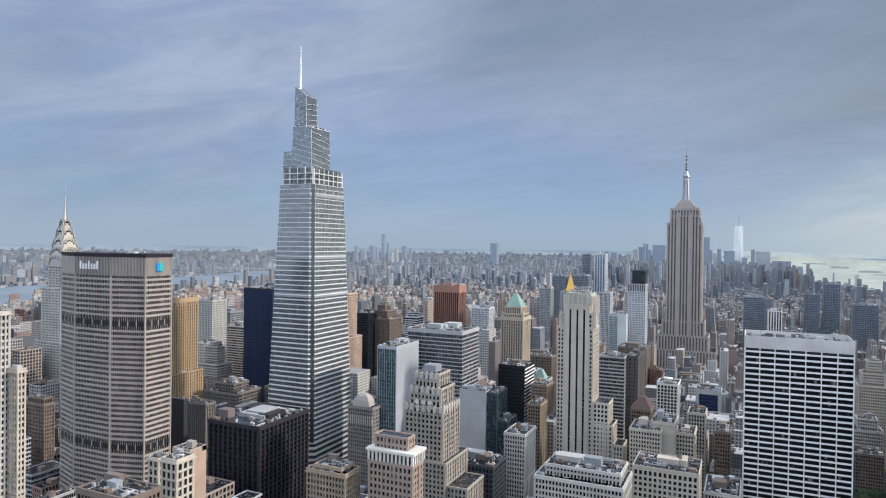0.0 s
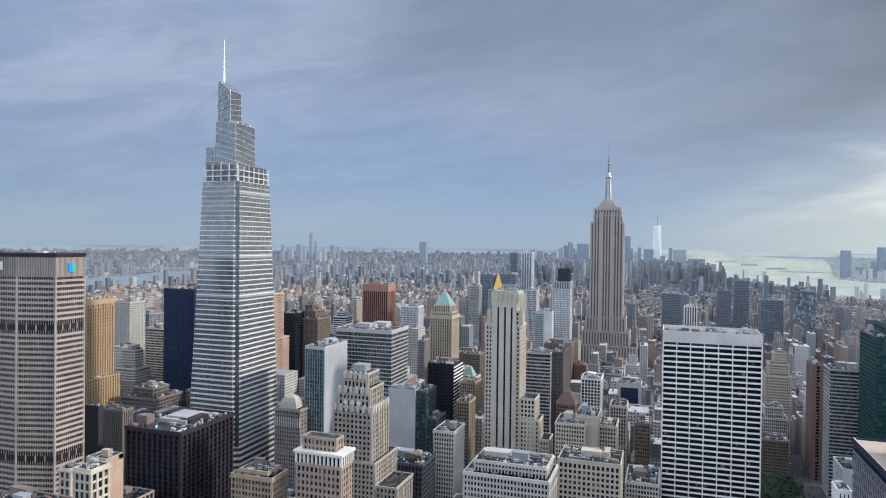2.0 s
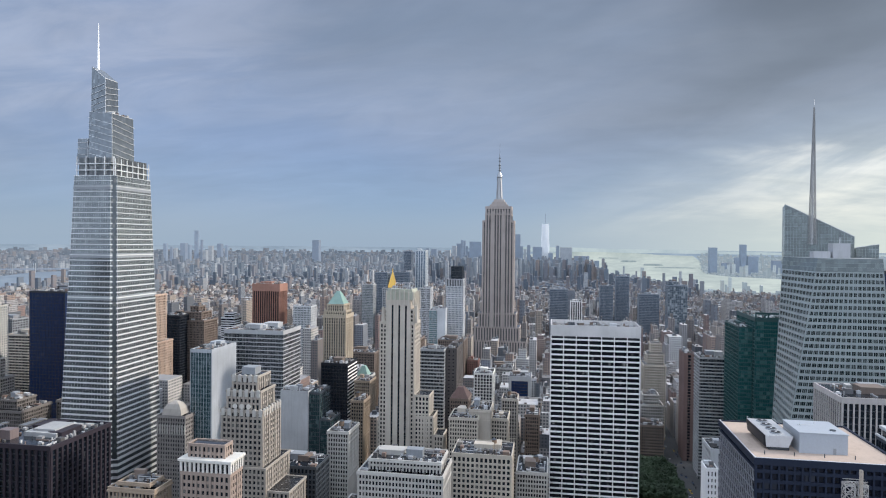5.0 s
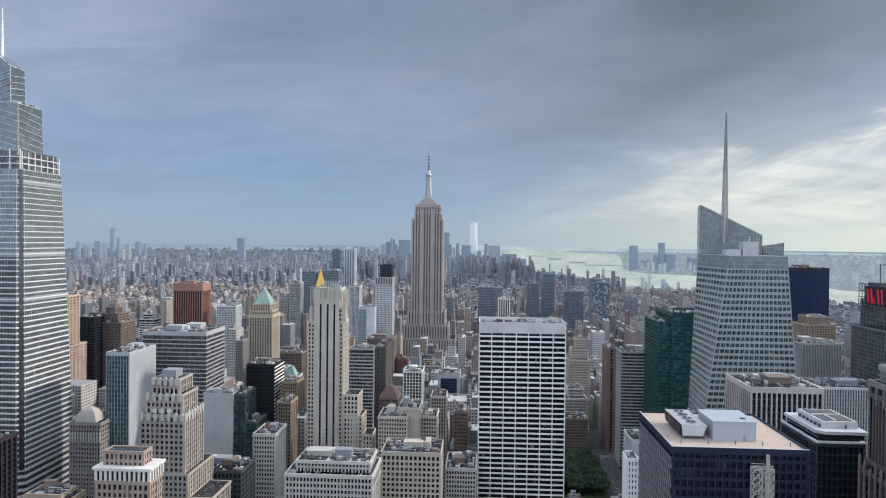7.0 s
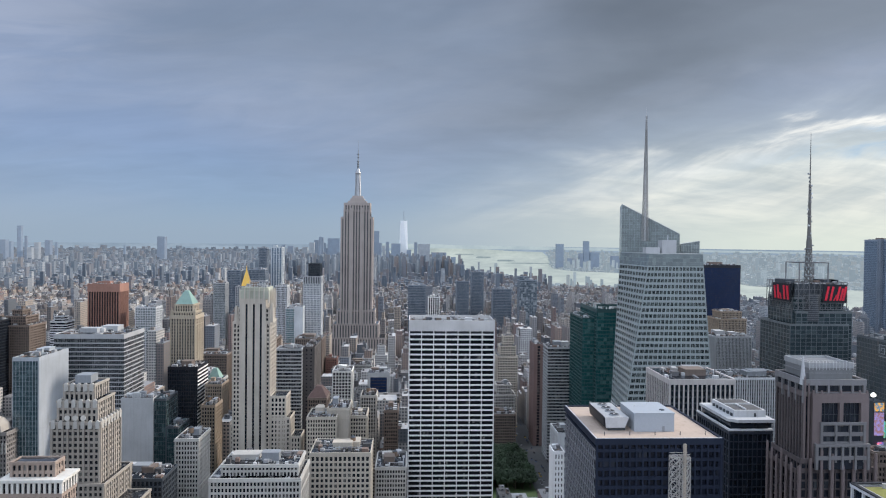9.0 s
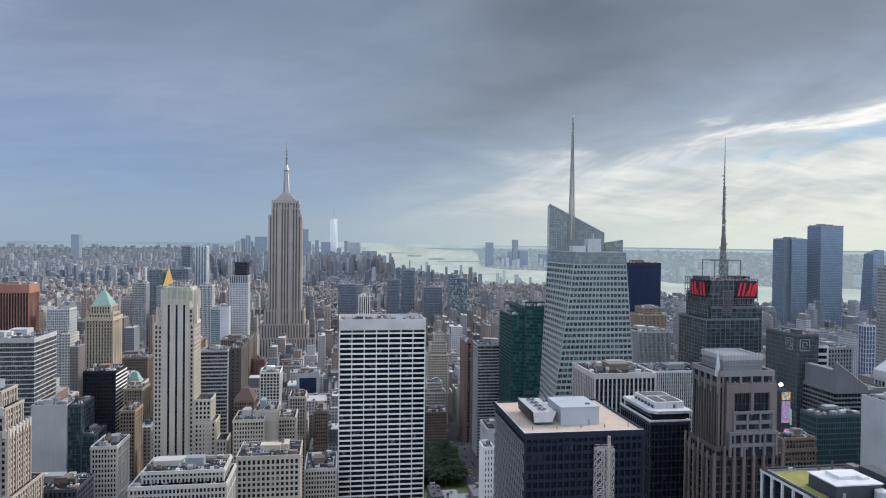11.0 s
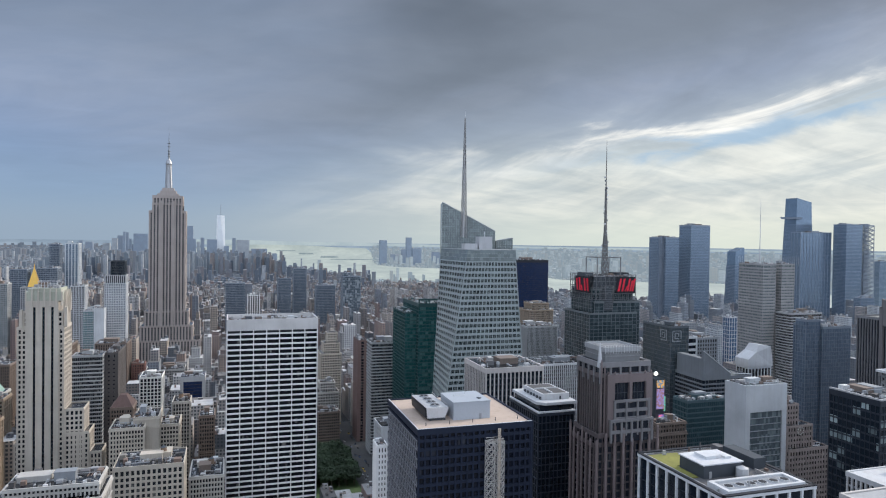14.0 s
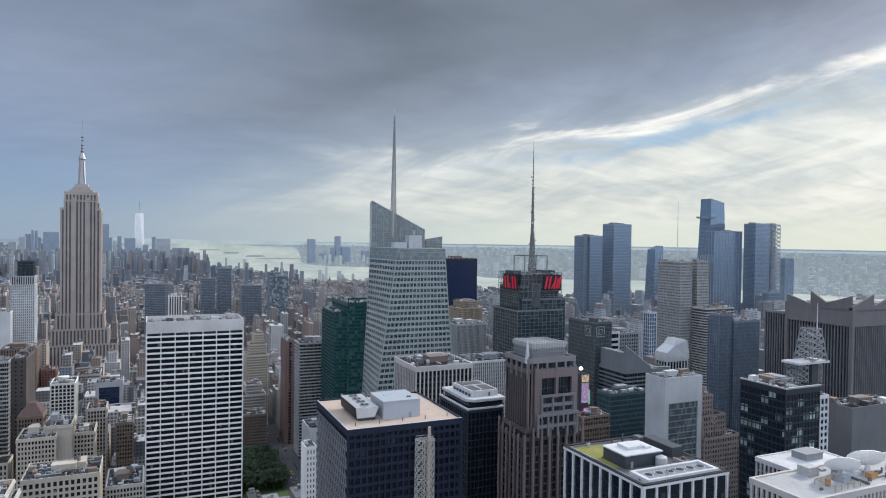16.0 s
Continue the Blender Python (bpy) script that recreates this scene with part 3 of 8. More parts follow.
S_BLACK = Style(BLACK, DKGLASS, bay=1.8, pier=0.35, floor=3.8, band=0.9, depth=0.25)
S_NAVY = Style(BLACK, NAVY, bay=1.8, pier=0.22, floor=3.8, band=0.35, depth=0.15)
S_BAND = Style(wall_mat("band_panel", (.42, .43, .45), rough=.6), glass_mat("slate_ribbon_glass", (0.03, 0.036, 0.042), lit=0.2, blind_or_sheen=(0.13, 0.14, 0.145)), bay=1.6, pier=0, floor=3.9, band=0.85, depth=0.45, mullion=0.05)
S_GREYBAND = Style(GREY, GLASS, bay=1.6, pier=0, floor=3.7, band=1.3, depth=0.5, mullion=0.08)
S_TEAL = Style(wall_mat("teal_metal", (0.03, 0.075, 0.078), rough=0.4), TEALG, bay=1.6, pier=0.14, floor=3.8, band=1.0, depth=0.2, band_mat=wall_mat("deep_teal_band", (.035, .09, .092), rough=.35))
S_GREYPIER = Style(LTGREY, GLASS, bay=2.2, pier=0.8, floor=3.8, band=1.0, proud=0.35, band_mat=MIDGREY)
S_RED = Style(wall_mat("orange_red_brick", (.33, .18, .14)), DKGLASS, bay=3.7, pier=1.1, floor=3.2, band=0.7, proud=0.9, depth=.7, band_mat=wall_mat("umber_spandrel", (.10, .07, .065)))

# ---------------------------------------------------------------- landmark towers
def lerp_poly(a, b, f):
    return [(p[0] + (q[0] - p[0]) * f, p[1] + (q[1] - p[1]) * f) for p, q in zip(a, b)]


def grow(poly, d):
    cx, cy = sum(p[0] for p in poly) / len(poly), sum(p[1] for p in poly) / len(poly)
    out = []
    for x, y in poly:
        r = math.hypot(x - cx, y - cy)
        out.append((cx + (x - cx) * (1 + d / r), cy + (y - cy) * (1 + d / r)))
    return out


def loft_block(parent, low, z0, high, z1, floor, band, glass, wall, fine=True, out=0.3, ribs=0.0, rib_w=0.12, rib_out=0.15, top_cap=True):
    """A tapering storeyed block: glazed solid, one band a floor, thin upright ribs every so many metres."""
    add(parent, "glazing", prism_mesh("glazing", low, z0, high, z1), glass)
    bands = []
    for z in spaced(z0, z1, floor)[1:]:
        bw = band if not isinstance(band, tuple) else band[0] + (band[1] - band[0]) * (z - z0) / (z1 - z0)
        fa, fb = (z - bw / 2 - z0) / (z1 - z0), (z + bw / 2 - z0) / (z1 - z0)
        me = prism_mesh("floor_band", grow(lerp_poly(low, high, fa), out), z - bw / 2, grow(lerp_poly(low, high, fb), out), z + bw / 2)
        if bw > 0:
            add(parent, "floor_band", me, wall)
    if ribs > 0:
        segs = []
        n = len(low)
        for i in range(n):
            a, b, c, d = low[i], low[(i + 1) % n], high[i], high[(i + 1) % n]
            k = max(1, round(math.hypot(b[0] - a[0], b[1] - a[1]) / ribs))
            nx, ny = b[1] - a[1], a[0] - b[0]
            r = math.hypot(nx, ny) or 1
            nx, ny = nx / r * rib_out, ny / r * rib_out
            for j in range(k + 1):
                f = j / k
                p = (a[0] + (b[0] - a[0]) * f + nx, a[1] + (b[1] - a[1]) * f + ny, z0)
                q = (c[0] + (d[0] - c[0]) * f + nx, c[1] + (d[1] - c[1]) * f + ny, z1)
                segs.append((p, q))
        add(parent, "upright_ribs", bars_mesh("upright_ribs", segs, rib_w), wall, kind="stuff")


def lattice(parent, name, x, y, z0, z1, w0, w1, mat, step=None, r=0.12):
    """A square lattice mast."""
    segs = []
    z, h = z0, step or w0
    lv = [z0]
    while lv[-1] < z1 - 0.5:
        f = (lv[-1] - z0) / (z1 - z0)
        lv.append(min(z1, lv[-1] + max(0.8, (step or (w0 + (w1 - w0) * f) * 1.3))))

    def cor(z):
        w = (w0 + (w1 - w0) * (z - z0) / (z1 - z0)) / 2
        return [(x - w, y - w, z), (x + w, y - w, z), (x + w, y + w, z), (x - w, y + w, z)]

    for a, b in zip(lv, lv[1:]):
        p, q = cor(a), cor(b)
        for i in range(4):
            j = (i + 1) % 4
            segs += [(p[i], q[i]), (q[i], q[j]), (p[i], q[j]), (p[j], q[i])]
    return add(parent, name, bars_mesh(name, segs, r), mat)


def slab_tower():
    """Broad octagonal office tower with precast fins and two dark plant floors."""
    t = thing("slab_office_tower", "broad octagonal precast-concrete office tower with two dark plant floors", "skyscraper", -457.0, 370.5)
    plan = [(-20, -20.5), (20, -20.5), (47, -12.3), (47, 12.3), (20, 20.5), (-20, 20.5), (-47, 12.3), (-47, -12.3)]
    conc = wall_mat("precast_quartz_concrete", (0.36, 0.325, 0.305), streak=0.16)
    dark = glass_mat("bronze_glass", (0.016, 0.014, 0.015), lit=0.1, blind_or_sheen=(.12, .11, .10))
    top = 246.0
    add(t, "glazing", prism_mesh("glazing", grow(plan, -0.7), 0, grow(plan, -0.7), top - 2), dark)
    me = prism_mesh("floor_band", grow(plan, .3), -0.8, grow(plan, .3), 0.8)
    z = 4.0
    while z < 230:
        if not any(abs(z - q) < 2.3 for q in (99.5, 193.0)):
            add(t, "floor_band", me, conc, at=(0, 0, z))
        z += 3.9
    n = len(plan)
    col = prism_mesh("corner_column", disc(8, .75), 0, disc(8, .75), 229)
    for px, py in plan:
        add(t, "corner_column", col, conc, at=(px * .997, py * .997, 0))
    for lo, hi in ((0, 97.5), (101.5, 191), (195, 229)):
        bx = []
        for i in range(n):
            a, b = plan[i], plan[(i + 1) % n]
            k = round(math.hypot(b[0] - a[0], b[1] - a[1]) / 1.75)
            for j in range(k + 1):
                f = j / k
                bx.append(((a[0] + (b[0] - a[0]) * f) * 1.001, (a[1] + (b[1] - a[1]) * f) * 1.003))
        add(t, "fin_relief", box_mesh("fin_relief", [(px - .13, px + .13, py - .13, py + .13, lo, hi) for px, py in bx]), conc, kind="stuff")
    fin = [(px, py) for i in range(n) for px, py in [lerp_poly([plan[i]], [plan[(i + 1) % n]], j / 24)[0] for j in range(24)]]
    add(t, "crown_fin_relief", box_mesh("crown_fin_relief", [(px - .3, px + .3, py - .3, py + .3, 229, 243) for px, py in fin]), conc, kind="stuff")
    for q in (99.5, 193.0):
        add(t, "plant_recess", prism_mesh("plant_recess", grow(plan, -.5), q - 2, grow(plan, -.5), q + 2), BLACK)
        add(t, "plant_floor_relief", box_mesh("plant_floor_relief", [(px * .994 - .3, px * .994 + .3, py * .994 - .3, py * .994 + .3, q - 2.2, q + 2.2) for px, py in fin[::6]]), conc, kind="stuff")
    add(t, "cornice", prism_mesh("cornice", grow(plan, 0.6), 243.4, grow(plan, 1.2), top), DKBROWN)
    add(t, "crown_panel", prism_mesh("crown_panel", grow(plan, -0.1), 229, grow(plan, -0.1), 243.4), wall_mat("grey_brown_panel", (0.10, 0.088, 0.082)))
    rng = random.Random(5)
    clutter(t, -30, 30, -9, 9, top - 2, rng, CHAR, big=False)
    # rooftop lettering kept as plain bars, and a two-tone emblem on the end wall
    for i in range(7):
        w = 1.5
        add(t, "sign_bar", box_mesh("sign_bar", [(-13 + i * 3.1, -13 + i * 3.1 + w, -21.9, -21.2, 233.5, 239.8 if i % 3 == 0 else 237.8)]), WHITESIGN)
    add(t, "emblem_half", box_mesh("emblem_half", [(47.4, 48.2, -2.8, 0.0, 232.5, 239)]), BLUESIGN)
    add(t, "emblem_half", box_mesh("emblem_half", [(47.4, 48.2, 0.1, 2.8, 232.5, 239)]), GREENSIGN)


def tapered_tower():
    """Tall tapering glass tower of stepped, slanted crowns and a mast."""
    t = thing("tapered_glass_skyscraper", "tall tapering glass skyscraper with pale bands and stepped crown", "skyscraper", -397.0, 549.0)
    pale = wall_mat("glazed_terracotta", (0.70, 0.71, 0.72), rough=0.3, streak=0.05, vary=0.04)
    glass = glass_mat("tower_glass", (0.165, 0.187, 0.20), lit=0.25, blind_or_sheen=(0.24, 0.265, 0.275), rough=0.1, cell=(3.0, 3.0, 4.6), metal=0.6, wobble=0.012)
    # the north-west corner is folded in
    base = [(-27, -34), (21.5, -34), (23, -31.4), (27, -30), (27, 34), (-27, 34)]
    head = [(-19.6, -25.7), (15.4, -25.7), (16.6, -23.7), (19.6, -22.7), (19.6, 25.4), (-19.6, 25.4)]
    z0, z1 = 66.0, 312.0
    loft_block(t, base, 0, lerp_poly(base, head, 0.02), z0, 5.5, 2.4, glass, pale, out=0.5)
    loft_block(t, base, z0, head, z1, 4.6, (1.75, 0.42), glass, pale, out=0.45, ribs=3.0, rib_w=0.06)
    # recessed dark joint beside the folded corner
    joint = [[(p[2][0] - .4, p[2][1] - 1.0), (p[3][0] - .6, p[3][1] - .75), (p[3][0] - 1, p[3][1] + 1), (p[2][0], p[2][1] + 1)] for p in (base, head)]
    add(t, "corner_joint", prism_mesh("corner_joint", joint[0], z0, joint[1], z1), glass_mat("joint_glass", (.10, .115, .125), lit=.2, metal=.5))
    for z in (240.0, 203.0, 300.0):
        f = (z - z0) / (z1 - z0)
        add(t, "plant_floor", prism_mesh("plant_floor", grow(lerp_poly(base, head, f), 0.45), z, grow(lerp_poly(base, head, f + 0.02), 0.45), z + 4), MIDGREY)
    # open terrace floors under the crown
    dark = glass_mat("crown_glass", (0.18, 0.205, 0.23), lit=0.12, blind_or_sheen=(0.3, 0.33, 0.36), metal=0.6, wobble=.012)
    terr = lerp_poly(base, head, 1.02)
    add(t, "terrace_core", prism_mesh("terrace_core", grow(terr, -3), z1, grow(terr, -3.5), z1 + 16), glass_mat("terrace_glass", (.09, .10, .11), lit=.3, blind_or_sheen=(.3, .3, .29), metal=.4))
    for z in (z1 + 5, z1 + 10.5):
        add(t, "terrace_slab", prism_mesh("terrace_slab", grow(terr, -0.5), z - .4, grow(terr, -0.5), z + .4), pale)
    for px in spaced(-18, 18, 9):
        add(t, "terrace_post", box_mesh("terrace_post", [(px - .3, px + .3, -25.3, -24.6, z1, z1 + 17)]), pale)
    for py in spaced(-24, 24, 8):
        add(t, "terrace_post", box_mesh("terrace_post", [(18.6, 19.2, py - .3, py + .3, z1, z1 + 15)]), pale)

    def crown(x0, x1, y0, y1, za, zb, zc, tilt, side, name):
        """A glazed crown block with slanting pale lines; its roof slopes from zb (east) to zc (west)."""
        low = rect(x0, x1, y0, y1)
        hi = rect(x0 + 0.6, x1 - 0.8, y0 + .6, y1 - .6)
        verts = [(x, y, za) for x, y in low] + [(hi[0][0], hi[0][1], zb), (hi[1][0], hi[1][1], zc), (hi[2][0], hi[2][1], zc), (hi[3][0], hi[3][1], zb)]
        me = bpy.data.meshes.new(name)
        me.from_pydata(verts, [], QUADS.tolist())
        add(t, name, me, dark)
        segs = []
        z = za + 2 + max(0, -tilt)
        while z < min(zb, zc) - 1 - max(0, tilt):
            segs += [((x0 - .1, y0 - .1, z), (x1 - .1, y0 - .1, z + tilt)), ((x1 + .1, y0, z + side * .2), (x1 + .1, y1, z + side))]
            z += 5.2
        segs += [((hi[0][0], hi[0][1], zb), (hi[1][0], hi[1][1], zc)), ((hi[1][0], hi[1][1], zc), (hi[2][0], hi[2][1], zc)), ((x1, y0, za), (hi[1][0], hi[1][1], zc))]
        add(t, "slant_fin_relief", bars_mesh("slant_fin_relief", segs, 0.2), pale, kind="stuff")

    crown(-20.0, -9.2, -22.3, 6, z1 + 12, 345, 345, 0.0, 0.0, "crown_east")
    crown(-9.3, 14.2, -22, 9, z1 + 12, 369, 367, -6.5, -5.0, "crown_west")
    crown(-13.1, 1.9, -14, 4, z1 + 30, 411, 400, 5.0, 3.0, "crown_peak")
    rng = random.Random(3)
    clutter(t, 2.5, 13, -20, 7, 367, rng, LTGREY, big=False)
    add(t, "mast", prism_mesh("mast", disc(8, 1.3, -12.5, -5), 406, disc(8, 0.3, -12.5, -5), 452), WHITESIGN)


def deco_needle():
    """Art Deco tower with a steel sunburst crown, seen past its neighbour."""
    t = thing("art_deco_spire_tower", "pale brick Art Deco tower with a steel sunburst crown", "skyscraper", -909.0, 650.0)
    crown_steel = metal_mat("tarnished_crown_steel", (0.47, 0.45, 0.42), 0.4)
    st = Style(PALE, GLASS, bay=3.2, pier=1.5, floor=3.8, band=1.7)
    block(t, -15, 15, -15, 15, 0, 218, st)
    block(t, -21, 21, -21, 21, 0, 186, st)
    block(t, -28, 28, -26, 26, 0, 110, st)
    zs, half = [218, 230, 242, 256, 270, 283], [14.5, 13.6, 11.6, 8.6, 5.5, 3.2]
    for i in range(5):
        add(t, "crown_tier", prism_mesh("crown_tier", rect(-half[i], half[i], -half[i], half[i]), zs[i], rect(-half[i + 1] - .6, half[i + 1] + .6, -half[i + 1] - .6, half[i + 1] + .6), zs[i + 1]), crown_steel)
        arch = [(half[i] * .96 * math.cos(a), zs[i] + (zs[i + 1] - zs[i]) * 1.15 * math.sin(a)) for a in [math.pi * k / 10 for k in range(11)]]
        for s in range(4):
            c, sn = math.cos(s * math.pi / 2), math.sin(s * math.pi / 2)
            pts = [(u * c + (half[i] + .2) * sn, u * sn - (half[i] + .2) * c, v) for u, v in arch]
            add(t, "arch_rib", bars_mesh("arch_rib", list(zip(pts, pts[1:])), .55), crown_steel)
        for s in range(4):
            c, sn = math.cos(s * math.pi / 2), math.sin(s * math.pi / 2)
            tri = []
            for k in (2, 3.5, 5, 6.5, 8):
                a = math.pi * k / 10
                u, v, d = half[i] * .68 * math.cos(a), zs[i] + 1 + (zs[i + 1] - zs[i]) * .75 * math.sin(a), half[i] + .35 - (zs[i + 1] - zs[i]) * .1
                tri.append((u * c + d * sn - .7, u * c + d * sn + .7, u * sn - d * c - .7, u * sn - d * c + .7, v - 1, v + 1.2))
            add(t, "crown_window", box_mesh("crown_window", tri), DKGLASS)
    add(t, "needle", prism_mesh("needle", disc(8, 3.2), 283, disc(8, 1.8), 296, [(disc(8, 1.0), 308), (disc(8, .15), 341)]), crown_steel)


def limestone_giant():
    """The tall stepped limestone tower with its round mast."""
    t = thing("limestone_skyscraper", "tall stepped limestone Art Deco skyscraper with a steel mast", "skyscraper", -103.5, 1286.0)
    stone = wall_mat("weathered_limestone", (0.40, 0.35, 0.325), streak=0.25)
    MAST = metal_mat("mast_steel", (0.42, 0.43, 0.45), 0.42)
    metal = wall_mat("grey_spandrel_metal", (0.17, 0.165, 0.17), rough=0.5)
    st = Style(stone, GLASS, bay=5.2, pier=2.7, floor=3.75, band=1.6, band_mat=metal, proud=0.4, depth=0.6)
    st2 = Style(stone, GLASS, bay=5.0, pier=2.6, floor=3.75, band=1.6, band_mat=metal, proud=0.4, depth=0.6)
    block(t, -30, 30, -21, 21, 0, 299, st, top=4)
    block(t, -24.5, 24.5, -23.2, 23.2, 0, 312, st2, top=3)
    block(t, -24.5, 24.5, -18.5, 18.5, 299, 326, st2, top=5)
    block(t, -36, 36, -24, 24, 0, 122, st, top=3)
    block(t, -43, 43, -26, 26, 0, 96, st, top=3)
    block(t, -56, 56, -29, 29, 0, 70, st, top=3)
    # two strong uprights beside the middle bay of the front
    for px in (-9.5, 9.5):
        add(t, "buttress", box_mesh("buttress", [(px - 1.9, px + 1.9, -25.2, -20, 60, 316)]), stone)
    for i, (a, b, z0, z1) in enumerate(((18, 14, 326, 330), (14, 11, 330, 335), (10.5, 9.5, 335, 340))):
        add(t, "crown_step", prism_mesh("crown_step", rect(-a, a, -b, b), z0, rect(-a + .8, a - .8, -b + .8, b - .8), z1), stone)
    add(t, "mast", prism_mesh("mast", disc(16, 6.6), 340, disc(16, 5.6), 350, [(disc(16, 4.9), 366), (disc(16, 5.0), 381), (disc(16, 5.6), 384), (disc(16, 4.2), 388), (disc(16, 2.2), 393)]), MAST)
    for k in range(4):
        a = k * math.pi / 2 + math.pi / 4
        c, s = math.cos(a), math.sin(a)
        add(t, "mast_wing", prism_mesh("mast_wing", [(c * 4 - s, s * 4 + c), (c * 4 + s, s * 4 - c), (c * 7.6 + s, s * 7.6 - c), (c * 7.6 - s, s * 7.6 + c)], 340,
                                       [(c * 3 - s, s * 3 + c), (c * 3 + s, s * 3 - c), (c * 5.4 + s, s * 5.4 - c), (c * 5.4 - s, s * 5.4 + c)], 378), MAST)
    ant = add(t, "antenna", prism_mesh("antenna", disc(8, 1.7), 393, disc(8, 1.3), 408, [(disc(8, 1.3), 409), (disc(8, .75), 409.5), (disc(8, .7), 428), (disc(8, .3), 428.5), (disc(8, .15), 449)]), MIDGREY)
    for z in (396, 401, 406, 414, 420):
        add(ant, "antenna_ring", prism_mesh("antenna_ring", disc(10, 2.3), z, disc(10, 2.3), z + .8), CHAR)


def white_grid_tower():
    """White stone office slab with strips of black glass set between white mullions."""
    t = thing("white_grid_office_tower", "white travertine office slab with black ribbon windows in a regular grid", "skyscraper", 35.5, 580.0)
    x0, x1, y0, y1, top = -36.5, 36.5, -20, 20, 188.8
    add(t, "glazing", box_mesh("glazing", [(x0 + .4, x1 - .4, y0 + .4, y1 - .4, 0, top - 6)]), glass_mat("ribbon_black_glass", (0.008, 0.009, 0.012), lit=0.03, spec=.3, cell=(1.5, 1.5, 3.9)))
    me = box_mesh("floor_band", [(x0, x1, y0, y1, -.7, .7)])
    z = top - 11.9
    while z > 1:
        add(t, "floor_band", me, WHITE, at=(0, 0, z))
        z -= 4.3
    for yy in (y0 + .25, y1 - .25):
        pm = box_mesh("mullion", [(-.34, .34, -.4, .6, 0, top - 9)])
        for px in spaced(x0 + .5, x1 - .5, 10.3):
            add(t, "mullion", pm, WHITE, at=(px, yy - .2, 0))
    for xx in (x0, x1):
        add(t, "end_wall", box_mesh("end_wall", [(xx - .1, xx + .1, y0 + .3, y1 - .3, 0, top - 3)]), WHITE)
    # the crown wall is toned darker and greyer than the floor bands
    add(t, "crown_wall", box_mesh("crown_wall", [(x0 - .05, x1 + .05, y0 - .05, y0 + .8, top - 9.2, top), (x0 - .05, x1 + .05, y1 - .8, y1 + .05, top - 9.2, top),
                                                 (x0 - .05, x0 + .8, y0 + .8, y1 - .8, top - 9.2, top), (x1 - .8, x1 + .05, y0 + .8, y1 - .8, top - 9.2, top)]), wall_mat("greyer_crown_wall", (.60, .585, .58), streak=.2))
    me = box_mesh("vent_slot", [(-4.5, 4.5, -.14, .5, 0, 1.1)])
    for i in range(7):
        add(t, "vent_slot", me, BLACK, at=(-30.9 + i * 10.3, y0 - .02, top - 10.5))
    add(t, "roof", box_mesh("roof", [(x0 + .8, x1 - .8, y0 + .8, y1 - .8, top - 4, top - 3)]), ROOF)
    rng = random.Random(9)
    roof_litter(t, x0 + 2, x1 - 2, y0 + 2, y1 - 2, top - 3, 17, 1.4)
    for i in range(7):
        px, py = rng.uniform(x0 + 4, x1 - 4), rng.uniform(y0 + 3, y1 - 4)
        s = rng.uniform(1.2, 3)
        add(t, "plant_box", box_mesh("plant_box", [(px - s, px + s, py - s * .6, py + s * .6, top - 3, top + rng.uniform(-1, 1.6))]), rng.choice([BROWN, MIDGREY, CHAR, LTGREY]))
    add(t, "roof_rail", bars_mesh("roof_rail", [((x0 + 1, y0 + 2, top + 1), (x1 - 1, y0 + 2, top + 1))] + [((px, y0 + 2, top - 3), (px, y0 + 2, top + 1)) for px in spaced(x0 + 1, x1 - 1, 5)], .08), MIDGREY)


